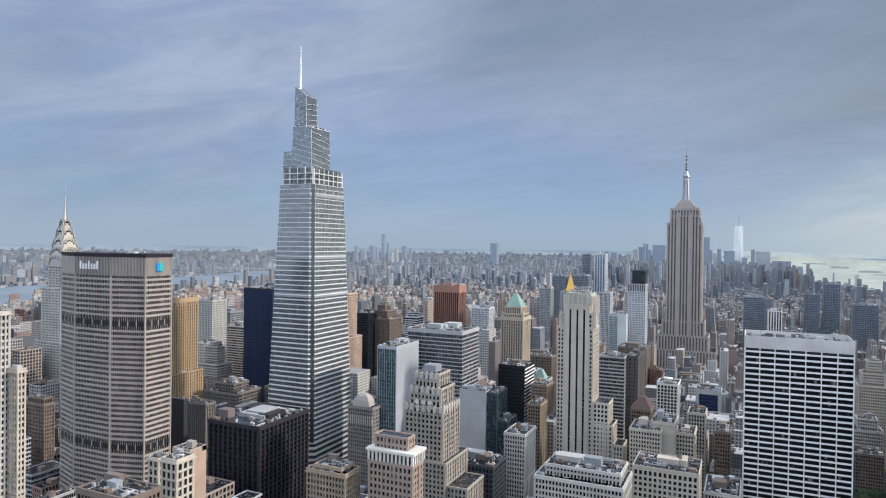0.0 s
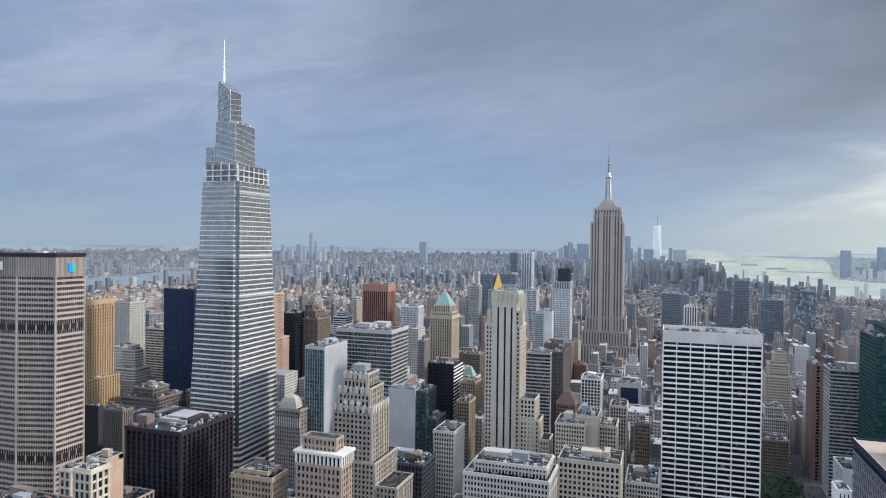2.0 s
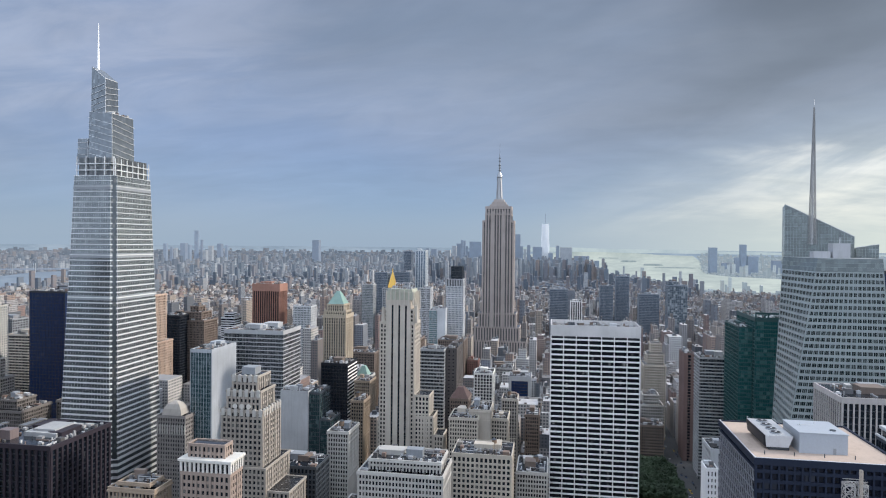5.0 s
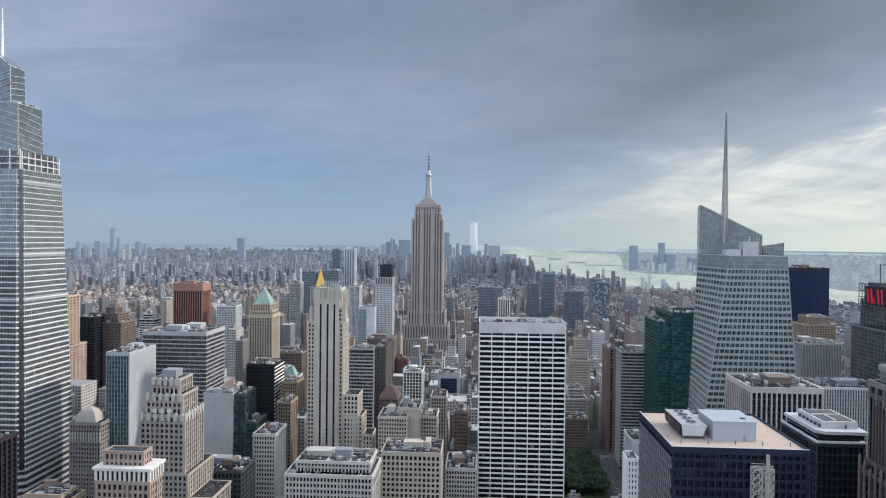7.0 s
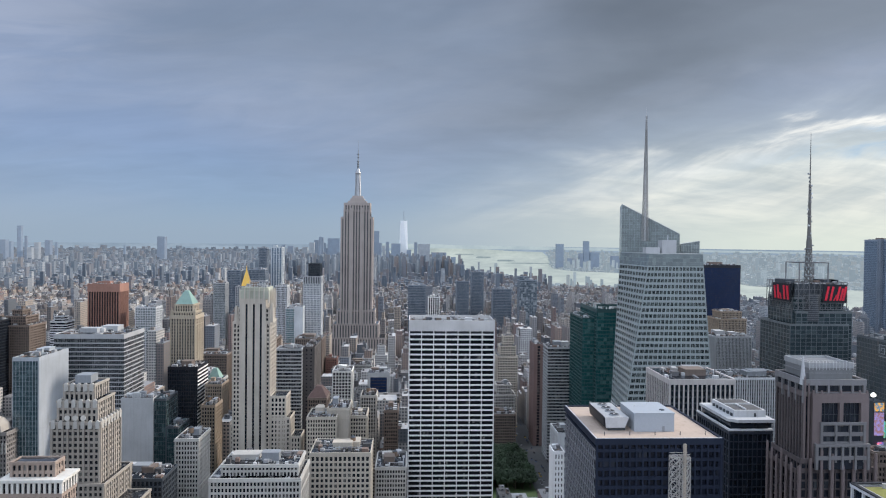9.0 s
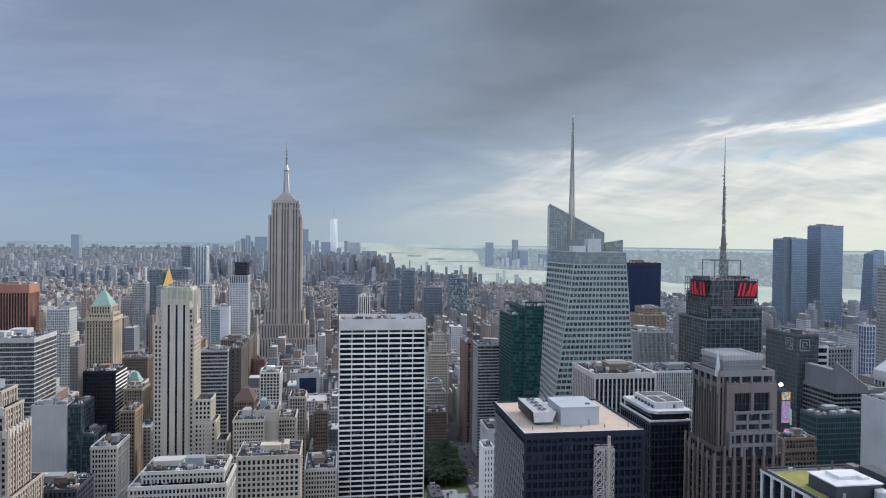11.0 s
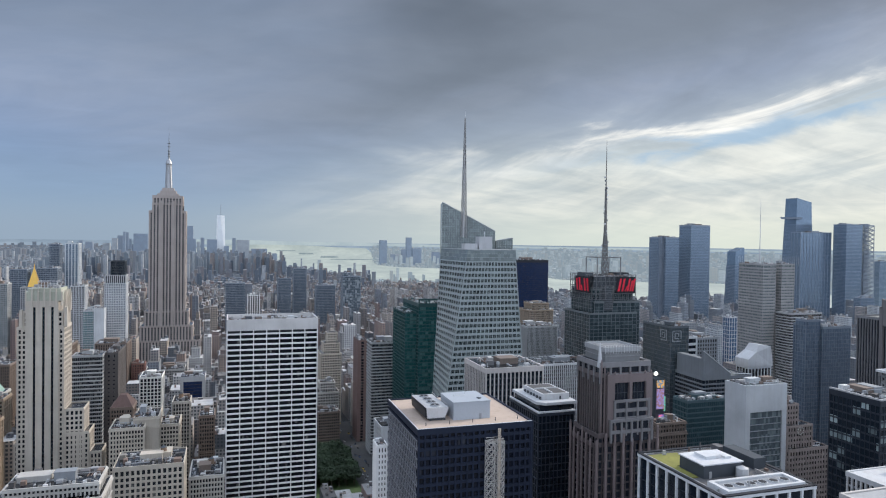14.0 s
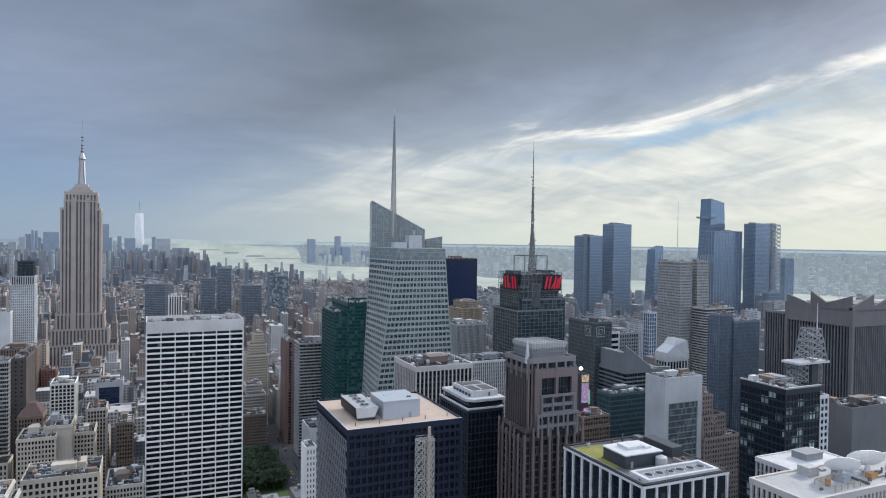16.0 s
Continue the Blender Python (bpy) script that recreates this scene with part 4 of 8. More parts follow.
def crystal_tower():
    """Faceted glass tower: a prism that narrows upwards and folds at its east edge, a tall slanted screen behind, a lattice spire."""
    t = thing("faceted_glass_skyscraper", "faceted pale glass skyscraper with slanted top and lattice spire", "skyscraper", 214.0, 600.0)
    X, Y = (lambda v: v - 214.0), (lambda v: v - 600.0)
    glass = glass_mat("clear_grey_glass", (0.026, 0.038, 0.043), lit=0.25, blind_or_sheen=(0.13, 0.16, 0.165), rough=0.09, cell=(3.1, 3.1, 5.0), metal=0.4, wobble=0.03)
    frit = wall_mat("fritted_glass_band", (0.33, 0.375, 0.38), rough=0.22, streak=0.06, vary=0.07)
    pane = glass_mat("screen_glass", (0.20, 0.235, 0.24), lit=0.15, blind_or_sheen=(.27, .31, .31), rough=0.15, metal=.3, cell=(3, 3, 3))
    low = [(X(172), Y(565)), (X(275), Y(565)), (X(277), Y(622)), (X(189), Y(625))]
    high = [(X(207.7), Y(567)), (X(254.4), Y(567)), (X(257), Y(620)), (X(200.5), Y(625))]
    z1 = 236.5
    mid = lerp_poly(low, high, z1 / 247)
    loft_block(t, low, 0, mid, z1, 5.1, 2.15, glass, frit, out=0.3, ribs=6.3, rib_w=0.5, rib_out=-0.2)
    # thin mullions between the broad piers
    segs = []
    for i in (0, 3):
        a, b, c, d = low[i], low[(i + 1) % 4], mid[i], mid[(i + 1) % 4]
        k = round(math.hypot(b[0] - a[0], b[1] - a[1]) / 2.1)
        for j in range(1, k):
            f = j / k
            segs.append(((a[0] + (b[0] - a[0]) * f, a[1] + (b[1] - a[1]) * f - .08, 0), (c[0] + (d[0] - c[0]) * f, c[1] + (d[1] - c[1]) * f - .08, z1)))
    add(t, "thin_mullions", bars_mesh("thin_mullions", segs, .1), frit, kind="stuff")
    # plain glass screen round the top of the front prism
    add(t, "parapet_screen", prism_mesh("parapet_screen", grow(mid, .45), z1, grow(high, .45), 247), pane)
    cap = []
    for f in (0.33, 0.66, 1.0):
        p = grow(lerp_poly(mid, high, f), .5)
        z = z1 + (247 - z1) * f
        cap += [((p[i][0], p[i][1], z), (p[(i + 1) % 4][0], p[(i + 1) % 4][1], z)) for i in (0, 3, 1)]
    add(t, "parapet_rail_relief", bars_mesh("parapet_rail_relief", cap, .1), frit, kind="stuff")
    add(t, "roof", prism_mesh("roof", grow(high, -1), 246.9, grow(high, -1), 247.2), ROOFW)

    def screen(name, a, b, c, d, za, zl, zr):
        """A slanted glass screen between thin posts, standing on a to b with c and d behind; its top falls from zl to zr."""
        verts = [(*a, za), (*b, za), (*c, za), (*d, za), (*a, zl), (*b, zr), (*c, zr - 1), (*d, zl - 2)]
        me = bpy.data.meshes.new(name)
        me.from_pydata(verts, [], QUADS.tolist())
        add(t, name, me, pane)
        A, B = Vector((*a, 0)), Vector((*b, 0))
        n = (B - A).normalized()
        off = Vector((n.y, -n.x, 0)) * .2
        posts = []
        count = round((B - A).length / 2.4)
        for k in range(count + 1):
            p = A.lerp(B, k / count) + off
            posts.append(((p.x, p.y, za), (p.x, p.y, zl + (zr - zl) * k / count)))
        rows = []
        z = za + 2.4
        while z < max(zl, zr):
            f0, f1 = 0.0, 1.0
            if z > min(zl, zr):
                f = (z - zl) / (zr - zl)
                f0, f1 = (0.0, f) if zl > zr else (f, 1.0)
            p, q = A.lerp(B, f0) + off, A.lerp(B, f1) + off
            rows.append(((p.x, p.y, z), (q.x, q.y, z)))
            z += 2.4
        p, q = A + off, B + off
        add(t, "screen_frame", bars_mesh("screen_frame", posts + rows, .09), frit, kind="stuff")
        add(t, "screen_coping", bars_mesh("screen_coping", [((p.x, p.y, zl), (q.x, q.y, zr))], .3), LTGREY)

    screen("screen_wall", (X(200.8), Y(623.5)), (X(247.6), Y(600)), (X(252), Y(619)), (X(204), Y(640)), 240, 293, 265)
    screen("low_screen", (X(248.6), Y(599.5)), (X(262), Y(590)), (X(264), Y(612)), (X(253), Y(618)), 240, 255.8, 258.6)
    add(t, "plant_room", box_mesh("plant_room", [(X(223.5), X(236.5), Y(580), Y(590), 247, 259.2)]), HVAC)
    add(t, "plant_room", box_mesh("plant_room", [(X(208.8), X(221.7), Y(580), Y(588), 247, 252.5)]), HVAC)
    add(t, "roof_mast", bars_mesh("roof_mast", [((X(230.5), Y(585), 259.2), (X(230.5), Y(585), 264))], .3), LTGREY)
    sp = lattice(t, "spire", 3, 6, 258, 374, 5.0, 0.8, wall_mat("spire_grey_steel", (0.33, 0.33, 0.33), rough=0.5), r=0.22)
    add(sp, "spire_core", prism_mesh("spire_core", disc(6, .9, 3, 6), 258, disc(6, .15, 3, 6), 382), LTGREY)


def sign_tower():
    """Glass tower with a framed crown carrying big signs and a tall broadcast antenna."""
    t = thing("broadcast_antenna_tower", "dark glass tower with red rooftop signs and a tall broadcast antenna", "skyscraper", 407.0, 664.0)
    st = Style(wall_mat("slate_mullion", (.15, .168, .18), rough=.5), glass_mat("dusk_glass", (0.05, 0.075, 0.088), lit=0.3, blind_or_sheen=(0.11, 0.145, 0.155), metal=.35, wobble=.04, cell=(5.5, 5.5, 4.0)), bay=5.5, pier=0.4, floor=4.0, band=0.45, depth=0.2, band_mat=wall_mat("dim_slate_band", (.13, .15, .165), rough=.5))
    block(t, -32, 28, -28, 28, 0, 178, st)
    block(t, -24, 34, -24, 24, 0, 190, st)
    block(t, -27, 26, -22, 22, 178, 204, st)
    add(t, "drum", prism_mesh("drum", disc(20, 9, -6, -17), 180, disc(20, 9, -6, -17), 207), CHAR)
    frame_mat = wall_mat("sign_frame_steel", (0.17, 0.175, 0.185), rough=0.5)
    segs = []
    for px in spaced(-28, 27, 5.5):
        for py in (-25.5, 23):
            segs.append(((px, py, 192), (px, py, 219)))
    for py in spaced(-25.5, 23, 5.4):
        for px in (-28, 27):
            segs.append(((px, py, 192), (px, py, 219)))
    for z in (192, 198.7, 205.5, 212, 219):
        segs += [((-28, -25.5, z), (27, -25.5, z)), ((-28, 23, z), (27, 23, z)), ((-28, -25.5, z), (-28, 23, z)), ((27, -25.5, z), (27, 23, z))]
    add(t, "sign_frame", bars_mesh("sign_frame", segs, .36), frame_mat)
    add(t, "crown_core", box_mesh("crown_core", [(-22, 21, -18, 18, 200, 217)]), CHAR)
    for name, bx in (("sign_backing", (2, 26, -26.3, -25.9, 199, 217)), ("sign_backing", (-28.8, -28.4, -22, 10, 199, 217))):
        add(t, name, box_mesh(name, [bx]), BLACK)

    def slant(x, w, h, y):
        return prism_mesh("sign_shape", [(x, y), (x + w, y), (x + w, y + .5), (x, y + .5)], 201, [(x + 3, y), (x + 3 + w, y), (x + 3 + w, y + .5), (x + 3, y + .5)], 201 + h)

    for x, w, h in ((3.5, 2.2, 14), (8.2, 2.2, 14), (12.2, 1.4, 6), (15, 2.1, 14), (18.4, 2.1, 12), (21.4, 2.0, 14)):
        add(t, "sign_shape", slant(x, w, h, -26.9), REDSIGN)
    for y, w, h in ((-20, 3, 14), (-14, 3, 14), (-7, 2, 6), (-3, 3, 14), (3, 2.8, 13)):
        add(t, "sign_shape", prism_mesh("sign_shape", rect(-29.4, -28.9, y, y + w), 201, rect(-29.4, -28.9, y + 2, y + 2 + w), 201 + h), REDSIGN)
    gantry = []
    for px in (-14, 16):
        for py in (-12, 12):
            gantry.append(((px, py, 217), (px, py, 238)))
    gantry += [((-14, -12, 238), (16, -12, 238)), ((-14, 12, 238), (16, 12, 238)), ((-14, -12, 238), (-14, 12, 238)), ((16, -12, 238), (16, 12, 238))]
    for a, b in gantry:
        add(t, "gantry_bar", bars_mesh("gantry_bar", [(a, b)], .6), frame_mat)
    low = lattice(t, "antenna_base", 3, 0, 217, 262, 6, 3, wall_mat("antenna_lattice", (.17, .17, .17), rough=.6), r=.34)
    add(low, "antenna_shaft", prism_mesh("antenna_shaft", disc(8, 2.4, 3, 0), 250, disc(8, 1.6, 3, 0), 285, [(disc(8, 1.3, 3, 0), 318), (disc(8, .7, 3, 0), 319), (disc(8, .5, 3, 0), 345), (disc(8, .15, 3, 0), 372)]), wall_mat("antenna_grey", (0.17, 0.165, 0.16), rough=0.6))
    rng = random.Random(4)
    for k in range(26):
        z = 226 + k * 4.1
        w = 6 if z < 262 else 2.8
        a = rng.uniform(0, 6.28)
        px, py = 3 + w * .6 * math.cos(a), w * .6 * math.sin(a)
        add(low, "antenna_panel", box_mesh("antenna_panel", [(px - .7, px + .7, py - .7, py + .7, z, z + 1.8)]), rng.choice([LTGREY, MIDGREY, WHITESIGN]))
    ribs = [((-6 + 9.2 * math.cos(a), -17 + 9.2 * math.sin(a), z), (-6 + 9.2 * math.cos(a + .314), -17 + 9.2 * math.sin(a + .314), z)) for z in np.arange(182, 207, 2.0) for a in [k * .314 for k in range(20)]]
    add(t, "drum_ribs", bars_mesh("drum_ribs", ribs, .22), frame_mat, kind="stuff")
    brace = [((px, -25.7, 192 + 13.5 * k), (px + 5.5, -25.7, 205.5 + 13.5 * k)) for px in spaced(-28, 21.5, 5.5) for k in (0, 1)] + [((-28.2, py, 205.5 + 13.5 * k), (-28.2, py + 5.4, 192 + 13.5 * k)) for py in spaced(-25.5, 17.6, 5.4) for k in (0, 1)]
    add(t, "brace_relief", bars_mesh("brace_relief", brace, .15), frame_mat, kind="stuff")
    for z, w in ((224, 9), (233, 8), (243, 7), (252, 6), (264, 4), (285, 3.4), (300, 3.2)):
        add(low, "antenna_ring", prism_mesh("antenna_ring", disc(10, w * .62, 3, 0), z, disc(10, w * .62, 3, 0), z + .7), MIDGREY)
    roof_litter(t, -26, 25, -22, 20, 217, 61, 1.2)
    for px, s in ((-24, 5), (18, 6), (23, 4)):
        add(t, "roof_plant", box_mesh("roof_plant", [(px - s, px + s, -12, 6, 217, 221)]), CHAR)


def stripe_tower():
    """Slim Art Deco tower with three dark window stripes up its white front."""
    t = thing("striped_deco_tower", "slender pale stone Art Deco tower with three dark vertical window stripes", "skyscraper", -138.0, 600.0)
    X, Y = (lambda v: v + 138.0), (lambda v: v - 600.0)
    stone = wall_mat("warm_white_stone", (0.51, 0.46, 0.40), streak=.3)
    carved = wall_mat("greenish_carved_stone", (0.40, 0.41, 0.34), vary=.25, streak=.5)
    st = Style(stone, GLASS, bay=2.9, pier=1.25, floor=3.9, band=1.5, depth=.6)
    block(t, X(-155.2), X(-122.6), Y(586.6), Y(614), 0, 183.6, st)
    block(t, X(-151.2), X(-123.4), Y(587.2), Y(613), 180, 196, st, top=1.4)
    block(t, X(-158), X(-119), Y(590), Y(614), 0, 92, st)
    block(t, X(-122.5), X(-108.6), Y(588), Y(610), 0, 118, st)
    block(t, X(-122.4), X(-105), Y(588.6), Y(611), 0, 99, st)
    block(t, X(-104.9), X(-96), Y(590), Y(611), 0, 82, st)
    # plain front shaft with three glazed slots
    slots = ((-143.9, -142.1), (-137.6, -135.8), (-131.5, -129.7))
    add(t, "front_shaft", box_mesh("front_shaft", [(X(-149), X(-126.4), Y(588), Y(612), 180, 204)]), stone)
    for a, b in ((-149, -143.9), (-142.1, -137.6), (-135.8, -131.5), (-129.7, -126.4)):
        add(t, "shaft_pier", box_mesh("shaft_pier", [(X(a), X(b), Y(585.4), Y(588), 0, 204)]), stone)
    for a, b in slots:
        add(t, "window_stripe", box_mesh("window_stripe", [(X(a), X(b), Y(586.3), Y(588), 4, 200)]), DKGLASS)
        add(t, "stripe_head", prism_mesh("stripe_head", rect(X(a), X(b), Y(585.5), Y(588)), 199, rect(X(a), X(b), Y(585.5), Y(588)), 204), stone)
    sps = [(X(a), X(b), Y(586.1), Y(586.9), z, z + .5) for a, b in slots for z in np.arange(12, 198, 3.6)]
    add(t, "spandrel_relief", box_mesh("spandrel_relief", sps), CHAR, kind="stuff")
    # carved crown with buttress ends
    add(t, "crown", box_mesh("crown", [(X(-149.4), X(-123.2), Y(585.2), Y(611), 204, 211), (X(-147.6), X(-125), Y(586.4), Y(609), 211, 213.6)]), carved)
    for px in spaced(X(-148.7), X(-123.9), 4.1):
        add(t, "crown_buttress", prism_mesh("crown_buttress", rect(px - .55, px + .55, Y(584.6), Y(586)), 200, rect(px - .5, px + .5, Y(584.7), Y(586)), 210, [(rect(px - .2, px + .2, Y(585), Y(585.6)), 213)]), stone)
    for py in spaced(Y(588), Y(610), 4.4):
        add(t, "crown_buttress", prism_mesh("crown_buttress", rect(X(-123.4), X(-122.2), py - .55, py + .55), 194, rect(X(-123.4), X(-122.4), py - .5, py + .5), 209, [(rect(X(-123.2), X(-122.8), py - .2, py + .2), 212)]), stone)
    for px, z in ((-152.4, 197), (-121.4, 199)):
        add(t, "shoulder_turret", prism_mesh("shoulder_turret", rect(X(px) - 1.2, X(px) + 1.2, Y(586.2), Y(590)), 183, rect(X(px) - .9, X(px) + .9, Y(586.4), Y(589)), z), stone)
    rng = random.Random(21)
    clutter(t, X(-146.5), X(-126), Y(588), Y(607), 213.6, rng, MIDGREY)
    rails = [((X(px), Y(588), 213.6), (X(px), Y(588), 219)) for px in spaced(-141, -128, 2.2)] + [((X(-141), Y(588), z), (X(-128), Y(588), z)) for z in (216, 219)] + [((X(-141), Y(600), 219), (X(-128), Y(600), 219)), ((X(-141), Y(588), 219), (X(-141), Y(600), 219)), ((X(-128), Y(588), 219), (X(-128), Y(600), 219))]
    add(t, "roof_frame", bars_mesh("roof_frame", rails, .18), LTGREY)


def terrace_block():
    """Dark metal office block with a paved roof, a pale plant room and a fan house."""
    t = thing("dark_office_block", "black metal office block with a paved beige roof terrace", "office building", 94.5, 270.0)
    x0, x1, y0, y1, top = -24.3, 24.3, -25, 25, 183.0
    frame_m = wall_mat("black_anodised_frame", (0.022, 0.029, 0.05), rough=0.6, spec=.15)
    add(t, "glazing", box_mesh("glazing", [(x0 + .7, x1 - .7, y0 + .7, y1 - .7, 0, top - 2)]), glass_mat("dark_blue_glass", (0.008, 0.011, 0.022), lit=0.1, blind_or_sheen=(0.06, 0.065, 0.08), cell=(3.0, 3.0, 3.9)))
    me = box_mesh("floor_band", [(x0, x1, y0, y1, -.62, .62)])
    zs = []
    z = top - 4.6
    while z > 2:
        zs.append(z)
        z -= 3.5
    for z in zs:
        add(t, "floor_band", me, frame_m, at=(0, 0, z))
    pn = box_mesh("pier", [(-.3, .3, -.2, 1, 0, top - 2)])
    for px in spaced(x0 + .5, x1 - .5, 2.45):
        add(t, "pier", pn, frame_m, at=(px, y0, 0))
    pe = box_mesh("pier", [(-1.0, .8, -.3, .3, 0, top - 2)])
    side_m = wall_mat("slate_side_frame", (.22, .225, .245), rough=.5)
    ledge = box_mesh("side_ledge", [(-.16, .2, y0 + .2, y1 - .2, -.16, .16)])
    for z in zs:
        add(t, "side_ledge", ledge, side_m, at=(x0, 0, z))
    slant = [((x0 - .1, py + (1.5 if k % 2 else 0), z - 3.5), (x0 - .1, py + 2.0 + (1.5 if k % 2 else 0), z)) for k, z in enumerate(zs) for py in spaced(y0 + .3, y1 - 4.2, 3.05)]
    add(t, "sun_fin_relief", bars_mesh("sun_fin_relief", slant, .26), side_m, kind="stuff")
    for py in spaced(y0 + .5, y1 - .5, 3.05):
        add(t, "pier", pe, frame_m, at=(x1 - .35, py, 0))
    add(t, "parapet", box_mesh("parapet", [(x0 - .3, x1 + .3, y0 - .3, y0 + .6, top - 2.4, top), (x0 - .3, x1 + .3, y1 - .6, y1 + .3, top - 2.4, top),
                                           (x0 - .3, x0 + .6, y0 + .6, y1 - .6, top - 2.4, top), (x1 - .6, x1 + .3, y0 + .6, y1 - .6, top - 2.4, top)]), frame_m)
    add(t, "parapet_coping", box_mesh("parapet_coping", [(x0 + .1, x1 - .1, y0 + .1, y0 + .5, top, top + .12), (x0 + .1, x0 + .5, y0 + .5, y1, top, top + .12)]), LTGREY)
    add(t, "paved_roof", box_mesh("paved_roof", [(x0 + .6, x1 - .6, y0 + .6, y1 - .6, top - 1.2, top - .5)]), DECK)
    ph = add(t, "plant_room", box_mesh("plant_room", [(-6.2, 9.8, -14.5, 3, top - .5, top + 6.6), (-6.4, 10, -14.7, 3.2, top + 6.6, top + 6.9)]), BLUEWHITE)
    add(ph, "plant_room_door", box_mesh("plant_room_door", [(5.0, 6.0, -14.62, -14.4, top - .5, top + 1.7)]), MIDGREY)
    add(ph, "roof_fan", prism_mesh("roof_fan", disc(14, 1.0, 6.5, -10), top + 6.9, disc(14, 1.0, 6.5, -10), top + 7.2), CHAR)
    add(ph, "roof_pipes", bars_mesh("roof_pipes", [((-3, -5, top + 6.9), (-3, -5, top + 8)), ((1, -3, top + 6.9), (1, -3, top + 7.7)), ((-4, -5, top + 7.3), (2, -5, top + 7.3)), ((3, -2, top + 6.9), (3, -2, top + 8.2))], .12), LTGREY)
    # fan house with slanting louvred side
    lo, hi = rect(-17.3, -9.6, -13.0, 9), rect(-17.8, -8.2, -13.6, 9.5)
    fh = add(t, "fan_house", prism_mesh("fan_house", lo, top + .6, hi, top + 5.0), BLACK)
    add(fh, "end_panel", prism_mesh("end_panel", rect(-17.0, -9.5, -13.3, -12.9), top + .7, rect(-17.6, -8.1, -13.95, -13.5), top + 5.0), LTGREY)
    add(fh, "fan_deck", box_mesh("fan_deck", [(-17.6, -8.3, -13.5, 9.4, top + 4.95, top + 5.1)]), HVAC)
    add(fh, "fan_house_base", box_mesh("fan_house_base", [(-15.8, -9, -12.5, 8.6, top - .5, top + .6)]), CHAR)
    add(fh, "louvre_panel", prism_mesh("louvre_panel", [(-17.6, -12.4), (-17.0, -12.4), (-17.0, 8.4), (-17.6, 8.4)], top + 1.0, [(-17.9, -13), (-17.1, -13), (-17.1, 9), (-17.9, 9)], top + 4.5), BLACK)
    for i in range(4):
        ring = prism_mesh("fan", disc(16, 2.15), 0, disc(16, 2.0), .55)
        f = add(fh, "fan", ring, MIDGREY, at=(-13.0, -10.4 + i * 5.4, top + 5.0))
        add(f, "fan_mouth", prism_mesh("fan_mouth", disc(16, 1.62), .5, disc(16, 1.62), .6), BLACK)
        add(f, "fan_hub", prism_mesh("fan_hub", disc(8, .42), .5, disc(8, .4), .75), LTGREY)
    add(fh, "fan_rail", bars_mesh("fan_rail", [((-17.5, y, top + 5), (-17.5, y, top + 6.0)) for y in spaced(-13, 9, 2.5)] + [((-17.5, -13, top + 6), (-17.5, 9, top + 6)), ((-8.5, -13, top + 6), (-8.5, 9, top + 6))], .06), LTGREY)
    for px in spaced(x0 + 5, x1 - 4, 9):
        add(t, "roof_bollard", prism_mesh("roof_bollard", disc(8, .18, px, y0 + 6), top - .5, disc(8, .15, px, y0 + 6), top + .9), CHAR)
    # builder's hoist tower against the front
    h = thing("hoist_tower", "pale steel lattice construction hoist standing against a dark office block", "hoist", 101.4, 242.6)
    steel = wall_mat("hoist_steel", (0.50, 0.48, 0.46), rough=0.55)
    lattice(h, "hoist_mast", -2.0, 0, 0, 177, 3.4, 3.0, steel, step=2.8, r=.13)
    lattice(h, "hoist_mast", 2.0, 0, 0, 177, 3.4, 3.0, steel, step=2.8, r=.13)
    add(h, "hoist_tie", bars_mesh("hoist_tie", [((-3.4, s, z), (3.4, s, z)) for z in np.arange(2, 179, 8.8) for s in (-1.2, 1.2)], .13), steel)
    lattice(h, "hoist_head", 1.4, -1.2, 100, 182, 0.9, 0.8, wall_mat("hoist_rail_paint", (0.52, 0.45, 0.38)), step=.9, r=.1)


